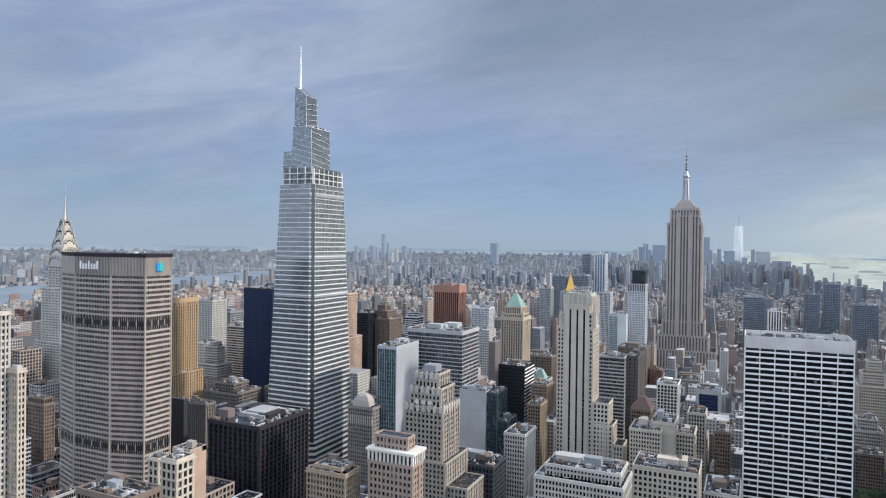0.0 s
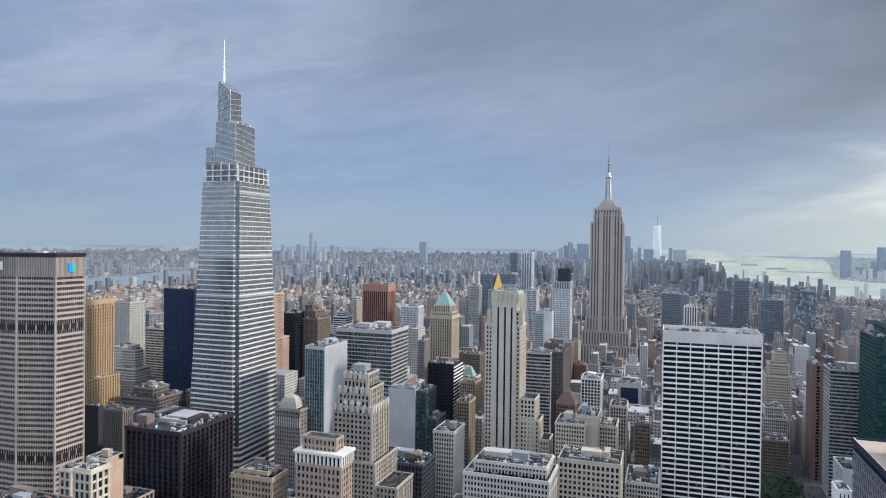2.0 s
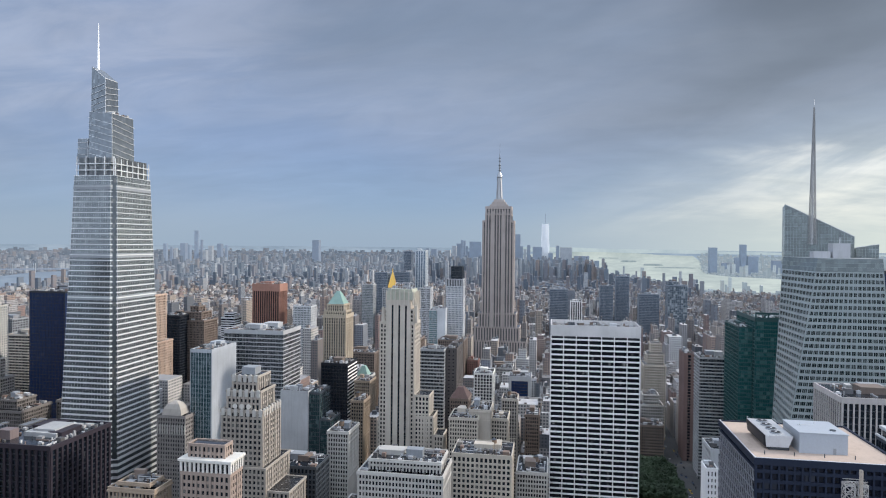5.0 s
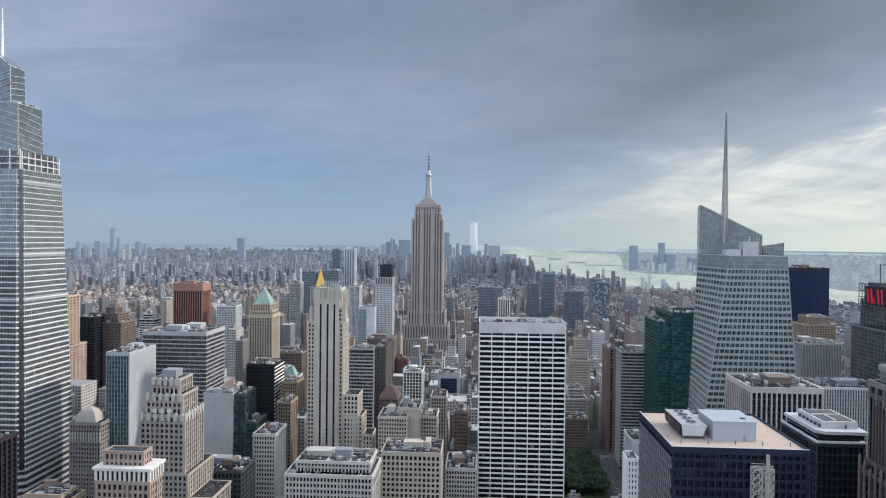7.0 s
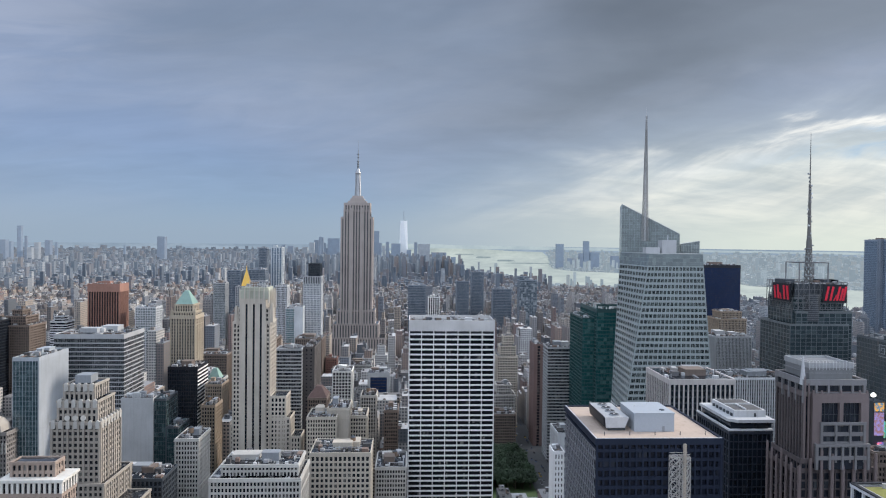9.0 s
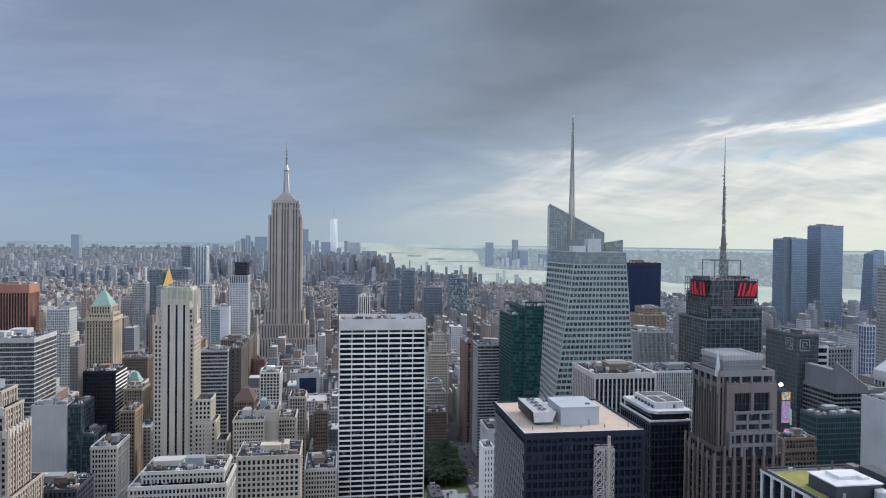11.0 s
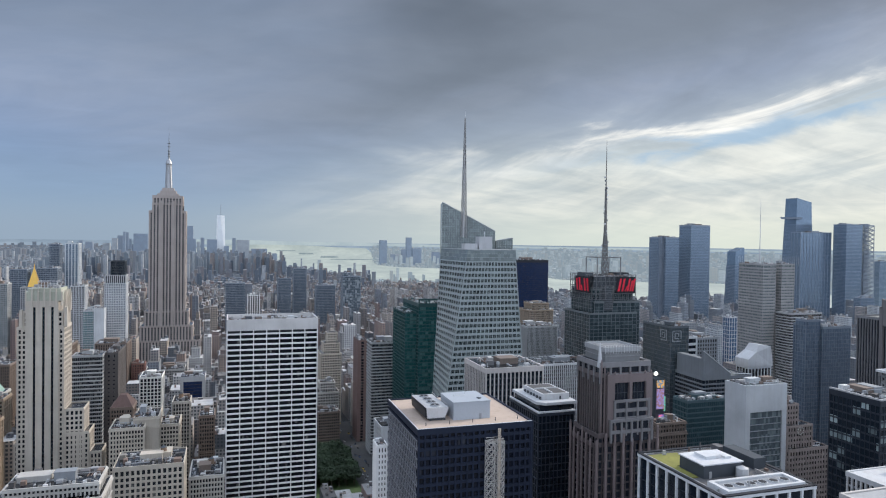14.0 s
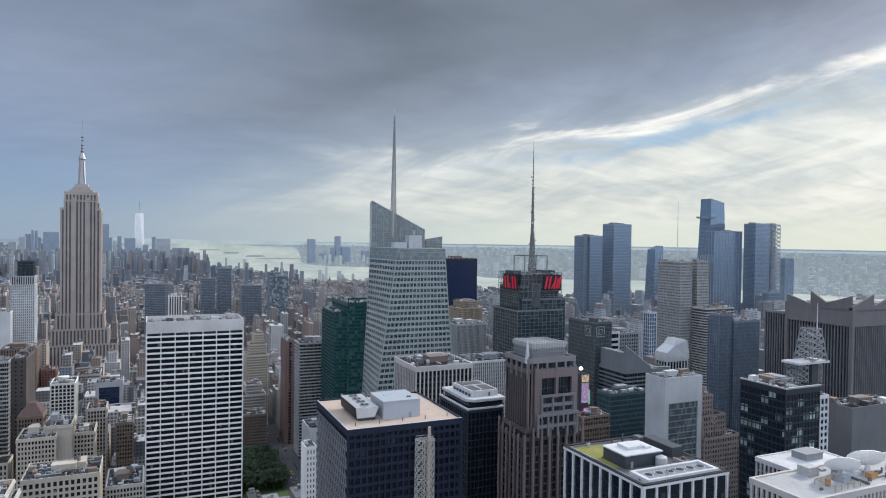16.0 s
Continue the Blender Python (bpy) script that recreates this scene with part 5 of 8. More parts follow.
def setback_granite_tower():
    """Rose granite tower: slim round-topped piers before dark glass, a portal of two dark bays, grey crown."""
    t = thing("stepped_granite_tower", "stepped rose-granite office tower with dark glass and grey metal crown", "skyscraper", 190.0, 297.0)
    X, Y = (lambda v: v - 190.0), (lambda v: v - 297.0)
    inky = glass_mat("inky_glass", (0.014, 0.019, 0.03), lit=0.12, blind_or_sheen=(.07, .08, .09))
    grey = wall_mat("crown_grey_panel", (.20, .205, .215), rough=.5)
    st = Style(wall_mat("dim_rose_mullion", (.11, .09, .092)), inky, bay=2.6, pier=0.3, floor=3.9, band=0.8, proud=0.1, band_mat=wall_mat("grey_rose_band", (0.09, 0.08, 0.085)), fine=True)
    st2 = Style(wall_mat("charcoal_rose", (0.125, 0.104, 0.105)), inky, bay=2.3, pier=0.75, floor=3.9, band=.35, band_mat=BLACK, proud=.3)
    stg = Style(wall_mat("grey_bay_stone", (.22, .215, .225)), inky, bay=6.2, pier=.9, floor=4.2, band=1.7, proud=0.2, depth=0.8)
    block(t, X(172), X(208.5), Y(286), Y(310), 0, 157, st)
    block(t, X(174), X(206.5), Y(285.6), Y(309), 0, 161.5, st)
    block(t, X(176), X(205), Y(287.5), Y(309), 157, 191, st2)
    block(t, X(175.6), X(204.4), Y(286.8), Y(309.6), 186, 196.5, stg, top=2.6)
    block(t, X(180), X(204.4), Y(283.6), Y(292), 157, 168.5, stg, top=1.2)
    block(t, X(182.5), X(203), Y(284.4), Y(292), 160, 178, stg, top=1.2)
    # rose portal with two tall dark bays
    add(t, "portal", box_mesh("portal", [(X(179), X(204.8), Y(285), Y(292), 186.4, 190.4), (X(179), X(183), Y(285), Y(292), 160, 186.4), (X(191.4), X(193), Y(285), Y(292), 176, 186.4), (X(201.2), X(204.8), Y(285), Y(292), 160, 186.4)]), PINK)
    add(t, "bay_glazing", box_mesh("bay_glazing", [(X(183), X(191.4), Y(286.6), Y(287), 176, 186.4)]), inky)
    add(t, "bay_glazing", box_mesh("bay_glazing", [(X(193), X(201.2), Y(286.6), Y(287), 176, 186.4)]), inky)
    bars = [(X(px) - .1, X(px) + .1, Y(286.3), Y(286.7), 176, 186.4) for px in (185.1, 187.2, 189.3, 195, 197, 199.1)] + [(X(183), X(201.2), Y(286.3), Y(286.7), 181 - .1, 181 + .1)]
    add(t, "bay_mullions", box_mesh("bay_mullions", bars), CHAR, kind="stuff")
    for px in (179.6, 183.4, 192.2, 200.8, 204.2):
        add(t, "portal_knob", prism_mesh("portal_knob", disc(8, .55, X(px), Y(285.6)), 190.4, disc(8, .3, X(px), Y(285.6)), 192), PINK)
    add(t, "crown_box", box_mesh("crown_box", [(X(179.5), X(199.5), Y(289), Y(308), 196, 202.6), (X(179.1), X(199.9), Y(288.6), Y(308.4), 198.4, 199)]), grey)
    add(t, "crown_parapet", box_mesh("crown_parapet", [(X(179.1), X(199.9), Y(288.6), Y(289.1), 201.2, 203.6), (X(179.1), X(179.6), Y(289.1), Y(308), 201.2, 203.6), (X(199.4), X(199.9), Y(289.1), Y(308), 201.2, 203.6), (X(179.1), X(199.9), Y(308), Y(308.4), 201.2, 203.6)]), wall_mat("crown_rim_panel", (.36, .37, .385), rough=.5))
    for px in spaced(X(179.4), X(199.6), 1.6):
        add(t, "crown_rail_post", box_mesh("crown_rail_post", [(px - .07, px + .07, Y(288.5), Y(288.66), 200.4, 204.6)]), LTGREY)
    add(t, "crown_rail", bars_mesh("crown_rail", [((X(179.2), Y(288.7), 204.6), (X(199.8), Y(288.7), 204.6)), ((X(179.2), Y(288.7), 204.6), (X(179.2), Y(308), 204.6))], .07), LTGREY)
    # slim piers with rounded tops before the front and the side
    for k, px in enumerate(spaced(X(173), X(208), 5.0)):
        h = (158, 161, 165, 163)[k % 4]
        add(t, "rounded_pier", prism_mesh("rounded_pier", disc(8, .78, px, Y(284.6)), 0, disc(8, .78, px, Y(284.6)), h, [(disc(8, .3, px, Y(284.3)), h + 1)]), PINK)
    for k, py in enumerate(spaced(Y(288), Y(308), 4.0)):
        h = 158 + 2 * (k % 3)
        add(t, "rounded_pier", prism_mesh("rounded_pier", disc(8, .62, X(171.4), py), 0, disc(8, .62, X(171.4), py), h, [(disc(8, .3, X(171.4), py), h + 1)]), PINK)
    for k, px in enumerate((176.2, 178.0, 179.8)):
        add(t, "upper_pier", prism_mesh("upper_pier", disc(8, .5, X(px), Y(286.6)), 157, disc(8, .5, X(px), Y(286.6)), 196 - 3 * k, [(disc(8, .2, X(px), Y(286.6)), 198 - 3 * k)]), PINK)
    add(t, "corner_finial", prism_mesh("corner_finial", rect(X(175), X(177), Y(287), Y(289)), 194, rect(X(175.6), X(176), Y(287.6), Y(288)), 206.5), LTGREY)


def green_roof_block():
    """Black glass block with white piers and a planted roof, a floor or two below the eye's edge."""
    t = thing("planted_roof_block", "black glass office block with white piers and a sedum roof", "office building", 160.6, 184.5)
    x0, x1, y0, y1, top = -18, 18, -21.5, 21.5, 180.0
    st = Style(wall_mat("white_pier_panel", (0.66, 0.67, 0.69), rough=0.45, streak=.05), DKGLASS, bay=5.25, pier=0.75, floor=4.0, band=0.25, band_mat=BLACK, proud=0.3, depth=0.35, fine=True)
    block(t, x0, x1, y0, y1, 0, top, st, top=1.0)
    add(t, "roof_edge", box_mesh("roof_edge", [(x0 - .2, x1 + .2, y0 - .5, y0 + .9, top, top + .35), (x0 - .5, x0 + .9, y0 - .5, y1, top, top + .35), (x1 - .9, x1 + .4, y0, y1, top, top + .35), (x0, x1, y1 - .9, y1 + .4, top, top + .35)]), BLACK)
    add(t, "white_roof", box_mesh("white_roof", [(x0 + 1, x1 - 1, y0 + 1, y1 - 1, top - .9, top - .5)]), TAR)
    roof_litter(t, x0 + 3, x1 - 3, y0 + 2, y1 - 3, top - .5, 23, .25)
    add(t, "inner_kerb", box_mesh("inner_kerb", [(x0 + 1.2, x0 + 1.7, y0 + 1.2, y1 - 1.2, top - .5, top + .1), (x0 + 1.7, x1 - 1.2, y0 + 1.2, y0 + 1.7, top - .5, top + .1)]), ROOFW)
    add(t, "sedum_bed", box_mesh("sedum_bed", [(x0 + 1.8, -13, -4.5, y1 - 3, top - .5, top - .1), (-13, -4, 6.6, y1 - 3, top - .5, top - .1)]), SEDUM)
    pr = add(t, "plant_room", box_mesh("plant_room", [(-12.2, 3.2, -6, 6, top - .5, top + 3.8)]), CHAR)
    add(pr, "plant_roof", box_mesh("plant_roof", [(-12.6, 3.6, -6.4, 6.4, top + 3.8, top + 4.2), (-8, -2, -2, 4, top + 4.2, top + 5.2), (-1, 1.5, -3, 0, top + 4.2, top + 5)]), LTGREY)
    add(pr, "plant_room_door", box_mesh("plant_room_door", [(-10, -9, -6.12, -5.9, top - .5, top + 1.7)]), ROOFW)
    add(t, "steel_tank", prism_mesh("steel_tank", disc(14, 2.0, 1.5, -8), top - .5, disc(14, 2.0, 1.5, -8), top + 2.6, [(disc(14, .2, 1.5, -8), top + 3.4)]), HVAC)
    deckp = add(t, "fan_deck", box_mesh("fan_deck", [(-14, 14, -20, -12.4, top - .5, top + .5)]), MIDGREY)
    add(deckp, "fan_deck_kerb", box_mesh("fan_deck_kerb", [(-15, 15, -20.6, -19.6, top - .5, top + 1.1), (-15, 15, -12.4, -11.2, top - .5, top + 1.1), (-15, -13.6, -19.6, -12.4, top - .5, top + 1.1), (13.6, 15, -19.6, -12.4, top - .5, top + 1.1)]), LTGREY)
    for i in range(6):
        f = add(deckp, "fan", prism_mesh("fan", disc(16, 1.7), 0, disc(16, 1.6), .4), HVAC, at=(-11 + i * 4.4, -16, top + .5))
        add(f, "fan_mouth", prism_mesh("fan_mouth", disc(16, 1.3), .38, disc(16, 1.3), .46), BLACK)
    add(t, "service_cabin", box_mesh("service_cabin", [(11, 16, -3, 12, top - .5, top + 3.2)]), CHAR)


def dish_roof_block():
    """Ribbed limestone block with a pale roof carrying satellite dishes."""
    t = thing("dish_roof_block", "grey ribbed office block with white satellite dishes on its pale roof", "office building", 215.0, 150.0)
    x0, x1, y0, y1, top = -33, 45, -14, 6.5, 179.6
    st = Style(wall_mat("ribbed_limestone", (0.50, 0.47, 0.45), streak=.1), DKGLASS, bay=1.9, pier=0.85, floor=4.0, band=0.5, band_mat=CHAR, proud=0.4, depth=0.4, fine=False)
    block(t, x0, x1, y0, y1, 0, top, st, top=2.0)
    add(t, "pale_roof", box_mesh("pale_roof", [(x0 + .6, x1 - .6, y0 + .6, y1 - .6, top - .9, top - .4)]), ROOFW)
    roof_litter(t, x0 + 12, x1 - 3, y0 + 2, y1 - 2, top - .4, 29, .3)
    for px, py, r in ((-5.5, -6, 5.4), (8, -5, 6.0)):
        d = add(t, "dish_pedestal", prism_mesh("dish_pedestal", disc(10, 1.0, px, py), top - .4, disc(10, .7, px, py), top + 2.6), LTGREY)
        rings = [(disc(18, r * f), r * .32 * f * f) for f in (0.1, .35, .6, .85, 1.0)]
        me = prism_mesh("dish", rings[0][0], rings[0][1], rings[1][0], rings[1][1], rings[2:] + [(disc(18, r * .97), r * .36), (disc(18, r * .5), r * .12), (disc(18, r * .1), .06)])
        o = add(d, "dish", me, WHITESIGN)
        o.matrix_local = pose(px, py, top + 3.2, -40, 0, -38)
    rng = random.Random(8)
    for i in range(9):
        px, py = rng.uniform(-18, 30), rng.uniform(-11, 4)
        s = rng.uniform(.7, 1.8)
        add(t, "roof_cabinet", box_mesh("roof_cabinet", [(px - s, px + s, py - s * .6, py + s * .6, top - .4, top + rng.uniform(.6, 2))]), rng.choice([HVAC, LTGREY, wall_mat("ochre_crate", (0.42, 0.24, 0.1))]))
    segs = []
    for px in spaced(-18, -6, 3):
        segs += [((px, -12, top - .4), (px, -12, top + 1.4)), ((px, -5, top - .4), (px, -5, top + 1.4))]
    segs += [((-18, -12, top + 1.4), (-6, -12, top + 1.4)), ((-18, -5, top + 1.4), (-6, -5, top + 1.4)), ((-18, -12, top + 1.4), (-18, -5, top + 1.4))]
    add(t, "pipe_frame", bars_mesh("pipe_frame", segs, .12), wall_mat("ochre_pipe", (0.45, 0.30, 0.14)))


slab_tower()
tapered_tower()
deco_needle()
limestone_giant()
white_grid_tower()
crystal_tower()
sign_tower()
stripe_tower()
terrace_block()
setback_granite_tower()
green_roof_block()
dish_roof_block()

# ---------------------------------------------------------------- other buildings, near to far
def pyramid_cap(t, x0, x1, y0, y1, z0, z1, mat, name="pyramid_roof", cut=0.08):
    cx, cy = (x0 + x1) / 2, (y0 + y1) / 2
    hi = [(cx + (x - cx) * cut, cy + (y - cy) * cut) for x, y in rect(x0, x1, y0, y1)]
    add(t, name, prism_mesh(name, rect(x0, x1, y0, y1), z0, hi, z1), mat)


S_DECO = Style(wall_mat("grey_cream_stone", (0.37, 0.335, 0.295)), GLASS, bay=3.1, pier=1.25, floor=3.7, band=1.5, proud=0.2, major=3)


def deco_ziggurat():
    t = building("ziggurat_deco_tower", "pale stone Art Deco tower with a scalloped white-trimmed crown", -227, -196.4, 430, 30, 139, S_DECO, roofs=False,
                 tiers=[(-224, -199, 432, 456, 139, 152), (-221, -202, 434, 454, 152, 162), (-231, -193, 428, 470, 0, 100), (-193, -177, 430, 462, 0, 84)])
    X, Y = (lambda v: v + 211.7), (lambda v: v - 445.0)
    for k, (a, b, y, z) in enumerate(((-227, -196.4, 429.8, 138), (-224, -199, 431.8, 151), (-221, -202, 433.8, 161))):
        for px in spaced(a + 1.5, b - 1.5, 4.4):
            add(t, "scalloped_merlon", prism_mesh("scalloped_merlon", rect(X(px) - 1.2, X(px) + 1.2, Y(y) - .5, Y(y) + 1), z - 3.4, rect(X(px) - 1.2, X(px) + 1.2, Y(y) - .5, Y(y) + 1), z + .6,
                                                  [(rect(X(px) - .6, X(px) + .6, Y(y) - .3, Y(y) + .8), z + 1.8)]), PALE)
    for px in (-216.5, -211.5, -206.5):
        o = add(t, "crown_disc", prism_mesh("crown_disc", disc(14, 1.7), 0, disc(14, 1.7), .4), wall_mat("white_attic_stone", (.66, .64, .60)))
        o.matrix_local = pose(X(px), Y(429.3), 141.5, 90, 0, 0)
    for py in spaced(Y(432), Y(458), 4.6):
        add(t, "side_merlon", prism_mesh("side_merlon", rect(X(-197), X(-195.6), py - 1, py + 1), 134.6, rect(X(-197), X(-195.6), py - 1, py + 1), 139, [(rect(X(-196.8), X(-195.9), py - .5, py + .5), 140.4)]), PALE)
    add(t, "roof_house", box_mesh("roof_house", [(X(-216), X(-206), Y(438), Y(448), 162, 167)]), MIDGREY)


deco_ziggurat()

# along the east, from near to far
building("corner_brick_tower", "pale yellow brick tower with tall piers", -420, -375, 207, 29, 216, S_PALE)
building("cream_wing_tower", "narrow cream stone tower with tall piers", -378, -367, 235, 5, 184, S_CREAM)
building("brown_arcade_block", "dark brown brick block with a tan arcaded top floor", -611, -586, 400, 10, 104, S_BROWN, tiers=[(-610, -587, 400.5, 409, 104, 109.5)])
building("river_teal_block", "dark teal glass block near a river", -941, -895, 600, 6, 101, S_TEAL)
building("river_brick_flats", "brown banded apartment tower by a river", -1438, -1386, 900, 6, 105, Style(REDBRICK, GLASS, bay=2, pier=0, floor=3.2, band=1.3, mullion=.1), tiers=[(-1378, -1345, 902, 908, 0, 76)])
building("brown_office_block", "brown brick office block with punched windows", -720, -640, 430, 18, 88, S_BROWN)
brown = building("dark_bronze_block", "dark bronze ribbed office block with plant on the roof", -387, -336, 400, 62, 115, Style(DKBROWN, DKGLASS, bay=5.1, pier=1.7, floor=3.9, band=0.9, proud=0.6, band_mat=BLACK, depth=.6, fine=True), crown=3.2)
add(brown, "pale_skylight", box_mesh("pale_skylight", [(-12, 14, -12, 16, 114, 117.5), (-8, 10, -8, 12, 117.5, 119)]), ROOFW)
add(brown, "brick_bulkhead", box_mesh("brick_bulkhead", [(-24, -14, -22, -14, 114, 121)]), PINK)
yel = building("yellow_brick_slab", "sunlit yellow brick tower with vertical piers", -604, -570, 531, 40, 192, S_YELLOW, crown=5, tiers=[(-606, -566, 528, 575, 0, 110)])
for px in spaced(-16, 16, 4.6):
    add(yel, "crown_pinnacle", prism_mesh("crown_pinnacle", rect(px - .9, px + .9, -20.6, -18.8), 184, rect(px - .7, px + .7, -20.4, -19), 194.5, [(rect(px - .2, px + .2, -19.9, -19.5), 196)]), YELLOW)
for py in spaced(-17, 18, 5.8):
    add(yel, "crown_pinnacle", prism_mesh("crown_pinnacle", rect(15.8, 17.6, py - .9, py + .9), 184, rect(16, 17.4, py - .7, py + .7), 194.5, [(rect(16.5, 16.9, py - .2, py + .2), 196)]), YELLOW)
building("navy_glass_tower", "dark navy glass tower with a flat top", -573, -529, 650, 40, 198, S_NAVY)
peach = building("peach_brick_house", "small building with a blank peach-coloured brick side wall", -308.5, -294.5, 290, 12.3, 133.9, Style(wall_mat("buff_brick_front", (.40, .36, .31)), GLASS, bay=2.6, pier=1.2, floor=3.5, band=1.4), blank="E")
add(peach, "peach_side_wall", box_mesh("peach_side_wall", [(6.9, 7.3, -6.3, 6.3, 0, 133.5), (6.9, 7.3, 3.0, 6.3, 133.5, 131)]), wall_mat("peach_brick", (.46, .34, .27)))
building("old_cream_house", "old cream stone building with cluttered roof", -274, -263, 250, 12, 144.5, Style(CREAM, GLASS, bay=3.4, pier=1.3, floor=4.4, band=1.2, ledge=True), tiers=[(-297, -289, 262, 270, 0, 138)])
building("low_roof_block", "low dark building with pipes and ducts on its roof", -273, -241, 202, 18, 145, S_BROWN)
building("ornate_tan_house", "tan stone building with an ornate tiled attic", -233.5, -206.8, 320, 16, 124, S_TAN, tiers=[(-229, -210.5, 321.5, 334, 124, 126.7)])
building("white_corniced_block", "tan brick block with a white stone corniced attic and penthouse", -197.5, -169, 330, 14, 131.5, Style(wall_mat("tan_rose_brick", (.34, .27, .23)), GLASS, bay=2.6, pier=1.2, floor=3.7, band=1.6, major=3), crown=2, roofs=False, tiers=[(-195, -173.8, 333, 342, 130, 145.9)])
attic = thing("white_stone_attic", "white stone attic storey with tall windows and cornice", "attic", -183.2, 337.0, 131.5)
block(attic, -14.6, 14.6, -7.3, 7.3, 0, 6.2, Style(wall_mat("white_attic_stone", (.66, .64, .60)), GLASS, bay=2.6, pier=1.2, floor=5, band=.3, proud=.2), top=1.2)
add(attic, "cornice", box_mesh("cornice", [(-15.6, 15.6, -8.3, 8.3, 5.6, 6.9)]), wall_mat("white_attic_stone", (.66, .64, .60)))
building("teal_curtain_tower", "teal glass tower with a blank pale side wall", -312, -291.6, 535, 45, 161, Style(wall_mat("pearl_panel", (.40, .43, .47), rough=.4), glass_mat("pale_teal_glass", (0.035, 0.07, 0.082), lit=.3, blind_or_sheen=(.10, .15, .165)), bay=2.5, pier=0.2, floor=4, band=.9, depth=.2, band_mat=wall_mat("teal_band", (.10, .15, .165))), blank="W", crown=3)
building("banded_slab_tower", "wide grey office slab with white ribbon bands", -315, -253.7, 600, 45, 170, S_BAND, crown=4)
building("blank_grey_slab", "grey concrete slab with a blank front wall", -239, -213, 560, 14, 123, Style(GREY, GLASS), blank="NW")
building("green_glass_block", "dark teal glass block with a stepped roof", -213, -203, 562, 28, 122, Style(CHAR, glass_mat("murky_green_glass", (.02, .045, .05), lit=.25, blind_or_sheen=(.10, .15, .15)), bay=1.8, pier=.15, floor=3.8, band=.4, depth=.15), tiers=[(-202.8, -193, 562, 590, 0, 98)])
blackbox = building("black_box_tower", "black box-shaped tower with a white striped side", -251.5, -221, 700, 36, 122, S_BLACK, crown=3)
sh = box_mesh("white_stripe", [(15.1, 15.6, -17.5, 17.5, -.75, .75)])
for z in spaced(6, 118, 3.8):
    add(blackbox, "white_stripe", sh, WHITE, at=(0, 0, z))
p = building("copper_pyramid_tower", "tan stone tower with a green copper pyramid roof", -267, -239.6, 750, 30, 170, Style(wall_mat("buff_stone", (.45, .385, .30)), GLASS, bay=2.9, pier=1.4, floor=3.5, band=1.4, band_mat=SPAN, major=3, ledge=True), crown=4, tiers=[(-265, -241.5, 751.5, 777, 170, 174), (-263.5, -243, 753, 775, 174, 182)], roofs=False)
for px in (-12.6, 12.6):
    add(p, "corner_turret", prism_mesh("corner_turret", rect(px - 1.4, px + 1.4, -14.6, -11.8), 166, rect(px - 1.2, px + 1.2, -14.4, -12), 174, [(rect(px - .3, px + .3, -13.4, -12.9), 177.5)]), wall_mat("buff_stone", (.45, .385, .30)))
pyramid_cap(p, -9.5, 9.5, -11, 9, 182, 196.5, COPPER, cut=.22)
p = building("small_copper_roof_tower", "pale building with a small green copper roof", -233, -213.4, 760, 26, 96, S_PALE, roofs=False)
pyramid_cap(p, -7, 7, -9, 6, 96, 107, COPPER, cut=.3)
building("brown_gabled_tower", "narrow brown brick tower beside a copper-roofed one", -213, -196, 700, 26, 104, S_TAN)
building("tan_narrow_tower", "narrow tan brick office tower", -198.4, -185.3, 640, 24, 97, S_TAN, tank=True)
building("pale_front_block", "pale stone office block with a flat cornice", -181, -163, 520, 30, 101, S_PALE, tank=True)
building("dark_slate_block", "dark low block with a slate roof", -205, -172, 470, 30, 88, Style(CHAR, DKGLASS, bay=3, pier=1, floor=3.8, band=1.2))
building("red_brick_tower", "dark red brick apartment tower with vertical stripes", -475, -430, 1000, 30, 187, S_RED, crown=12)
building("brown_deco_tower", "brown brick Art Deco tower with a pinnacled top", -545, -503.6, 900, 40, 138, S_BROWN, tiers=[(-538, -510, 904, 934, 138, 150), (-530, -517, 908, 928, 150, 158)])
building("dark_shadow_block", "dark office block in shadow", -556, -530, 880, 30, 147, S_BLACK)
building("orange_brick_slab", "orange brick tower with a sunlit side", -545, -520, 800, 31, 183, Style(wall_mat("peach_brick", (.46, .34, .24)), GLASS, bay=3, pier=1.5, floor=3.5, band=1.4, band_mat=SPAN, ledge=True), tiers=[(-548, -515, 796, 838, 0, 120)])
p = building("mansard_block", "stone building with a pale domed mansard roof", -333.8, -307.5, 520, 14, 106, Style(wall_mat("shaded_grey_brick", (.27, .25, .24)), GLASS, bay=2.4, pier=1.1, floor=3.6, band=1.4, ledge=True), roofs=False)
pil = box_mesh("attic_pilaster", [(-.5, .5, -7.6, -7.0, 90, 98)])
for px in spaced(-12.6, 12.6, 2.3):
    add(p, "attic_pilaster", pil, PALE, at=(px, 0, 0))
add(p, "domed_roof", prism_mesh("domed_roof", rect(-9, 9, -6.5, 6), 106, rect(-8, 8, -5.8, 5.2), 111, [(rect(-5.5, 5.5, -4.2, 3.6), 115), (rect(-2, 2, -1.6, 1.2), 117.2)]), LIME)
building("curved_grey_block", "grey office building with ribbon windows", -138, -112, 690, 20, 143, S_GREYBAND)
building("dark_edge_tower", "narrow dark brick tower against a grey one", -112, -100, 700, 50, 143, Style(wall_mat("slate_brown_brick", (.10, .09, .09)), GLASS, bay=4, pier=3, floor=3.8, band=2.5))
building("brown_pier_block", "brown stone block with tall piers", -172, -132, 1000, 40, 107, Style(BROWN, GLASS, bay=3, pier=1.6, floor=3.8, band=1, proud=.4))
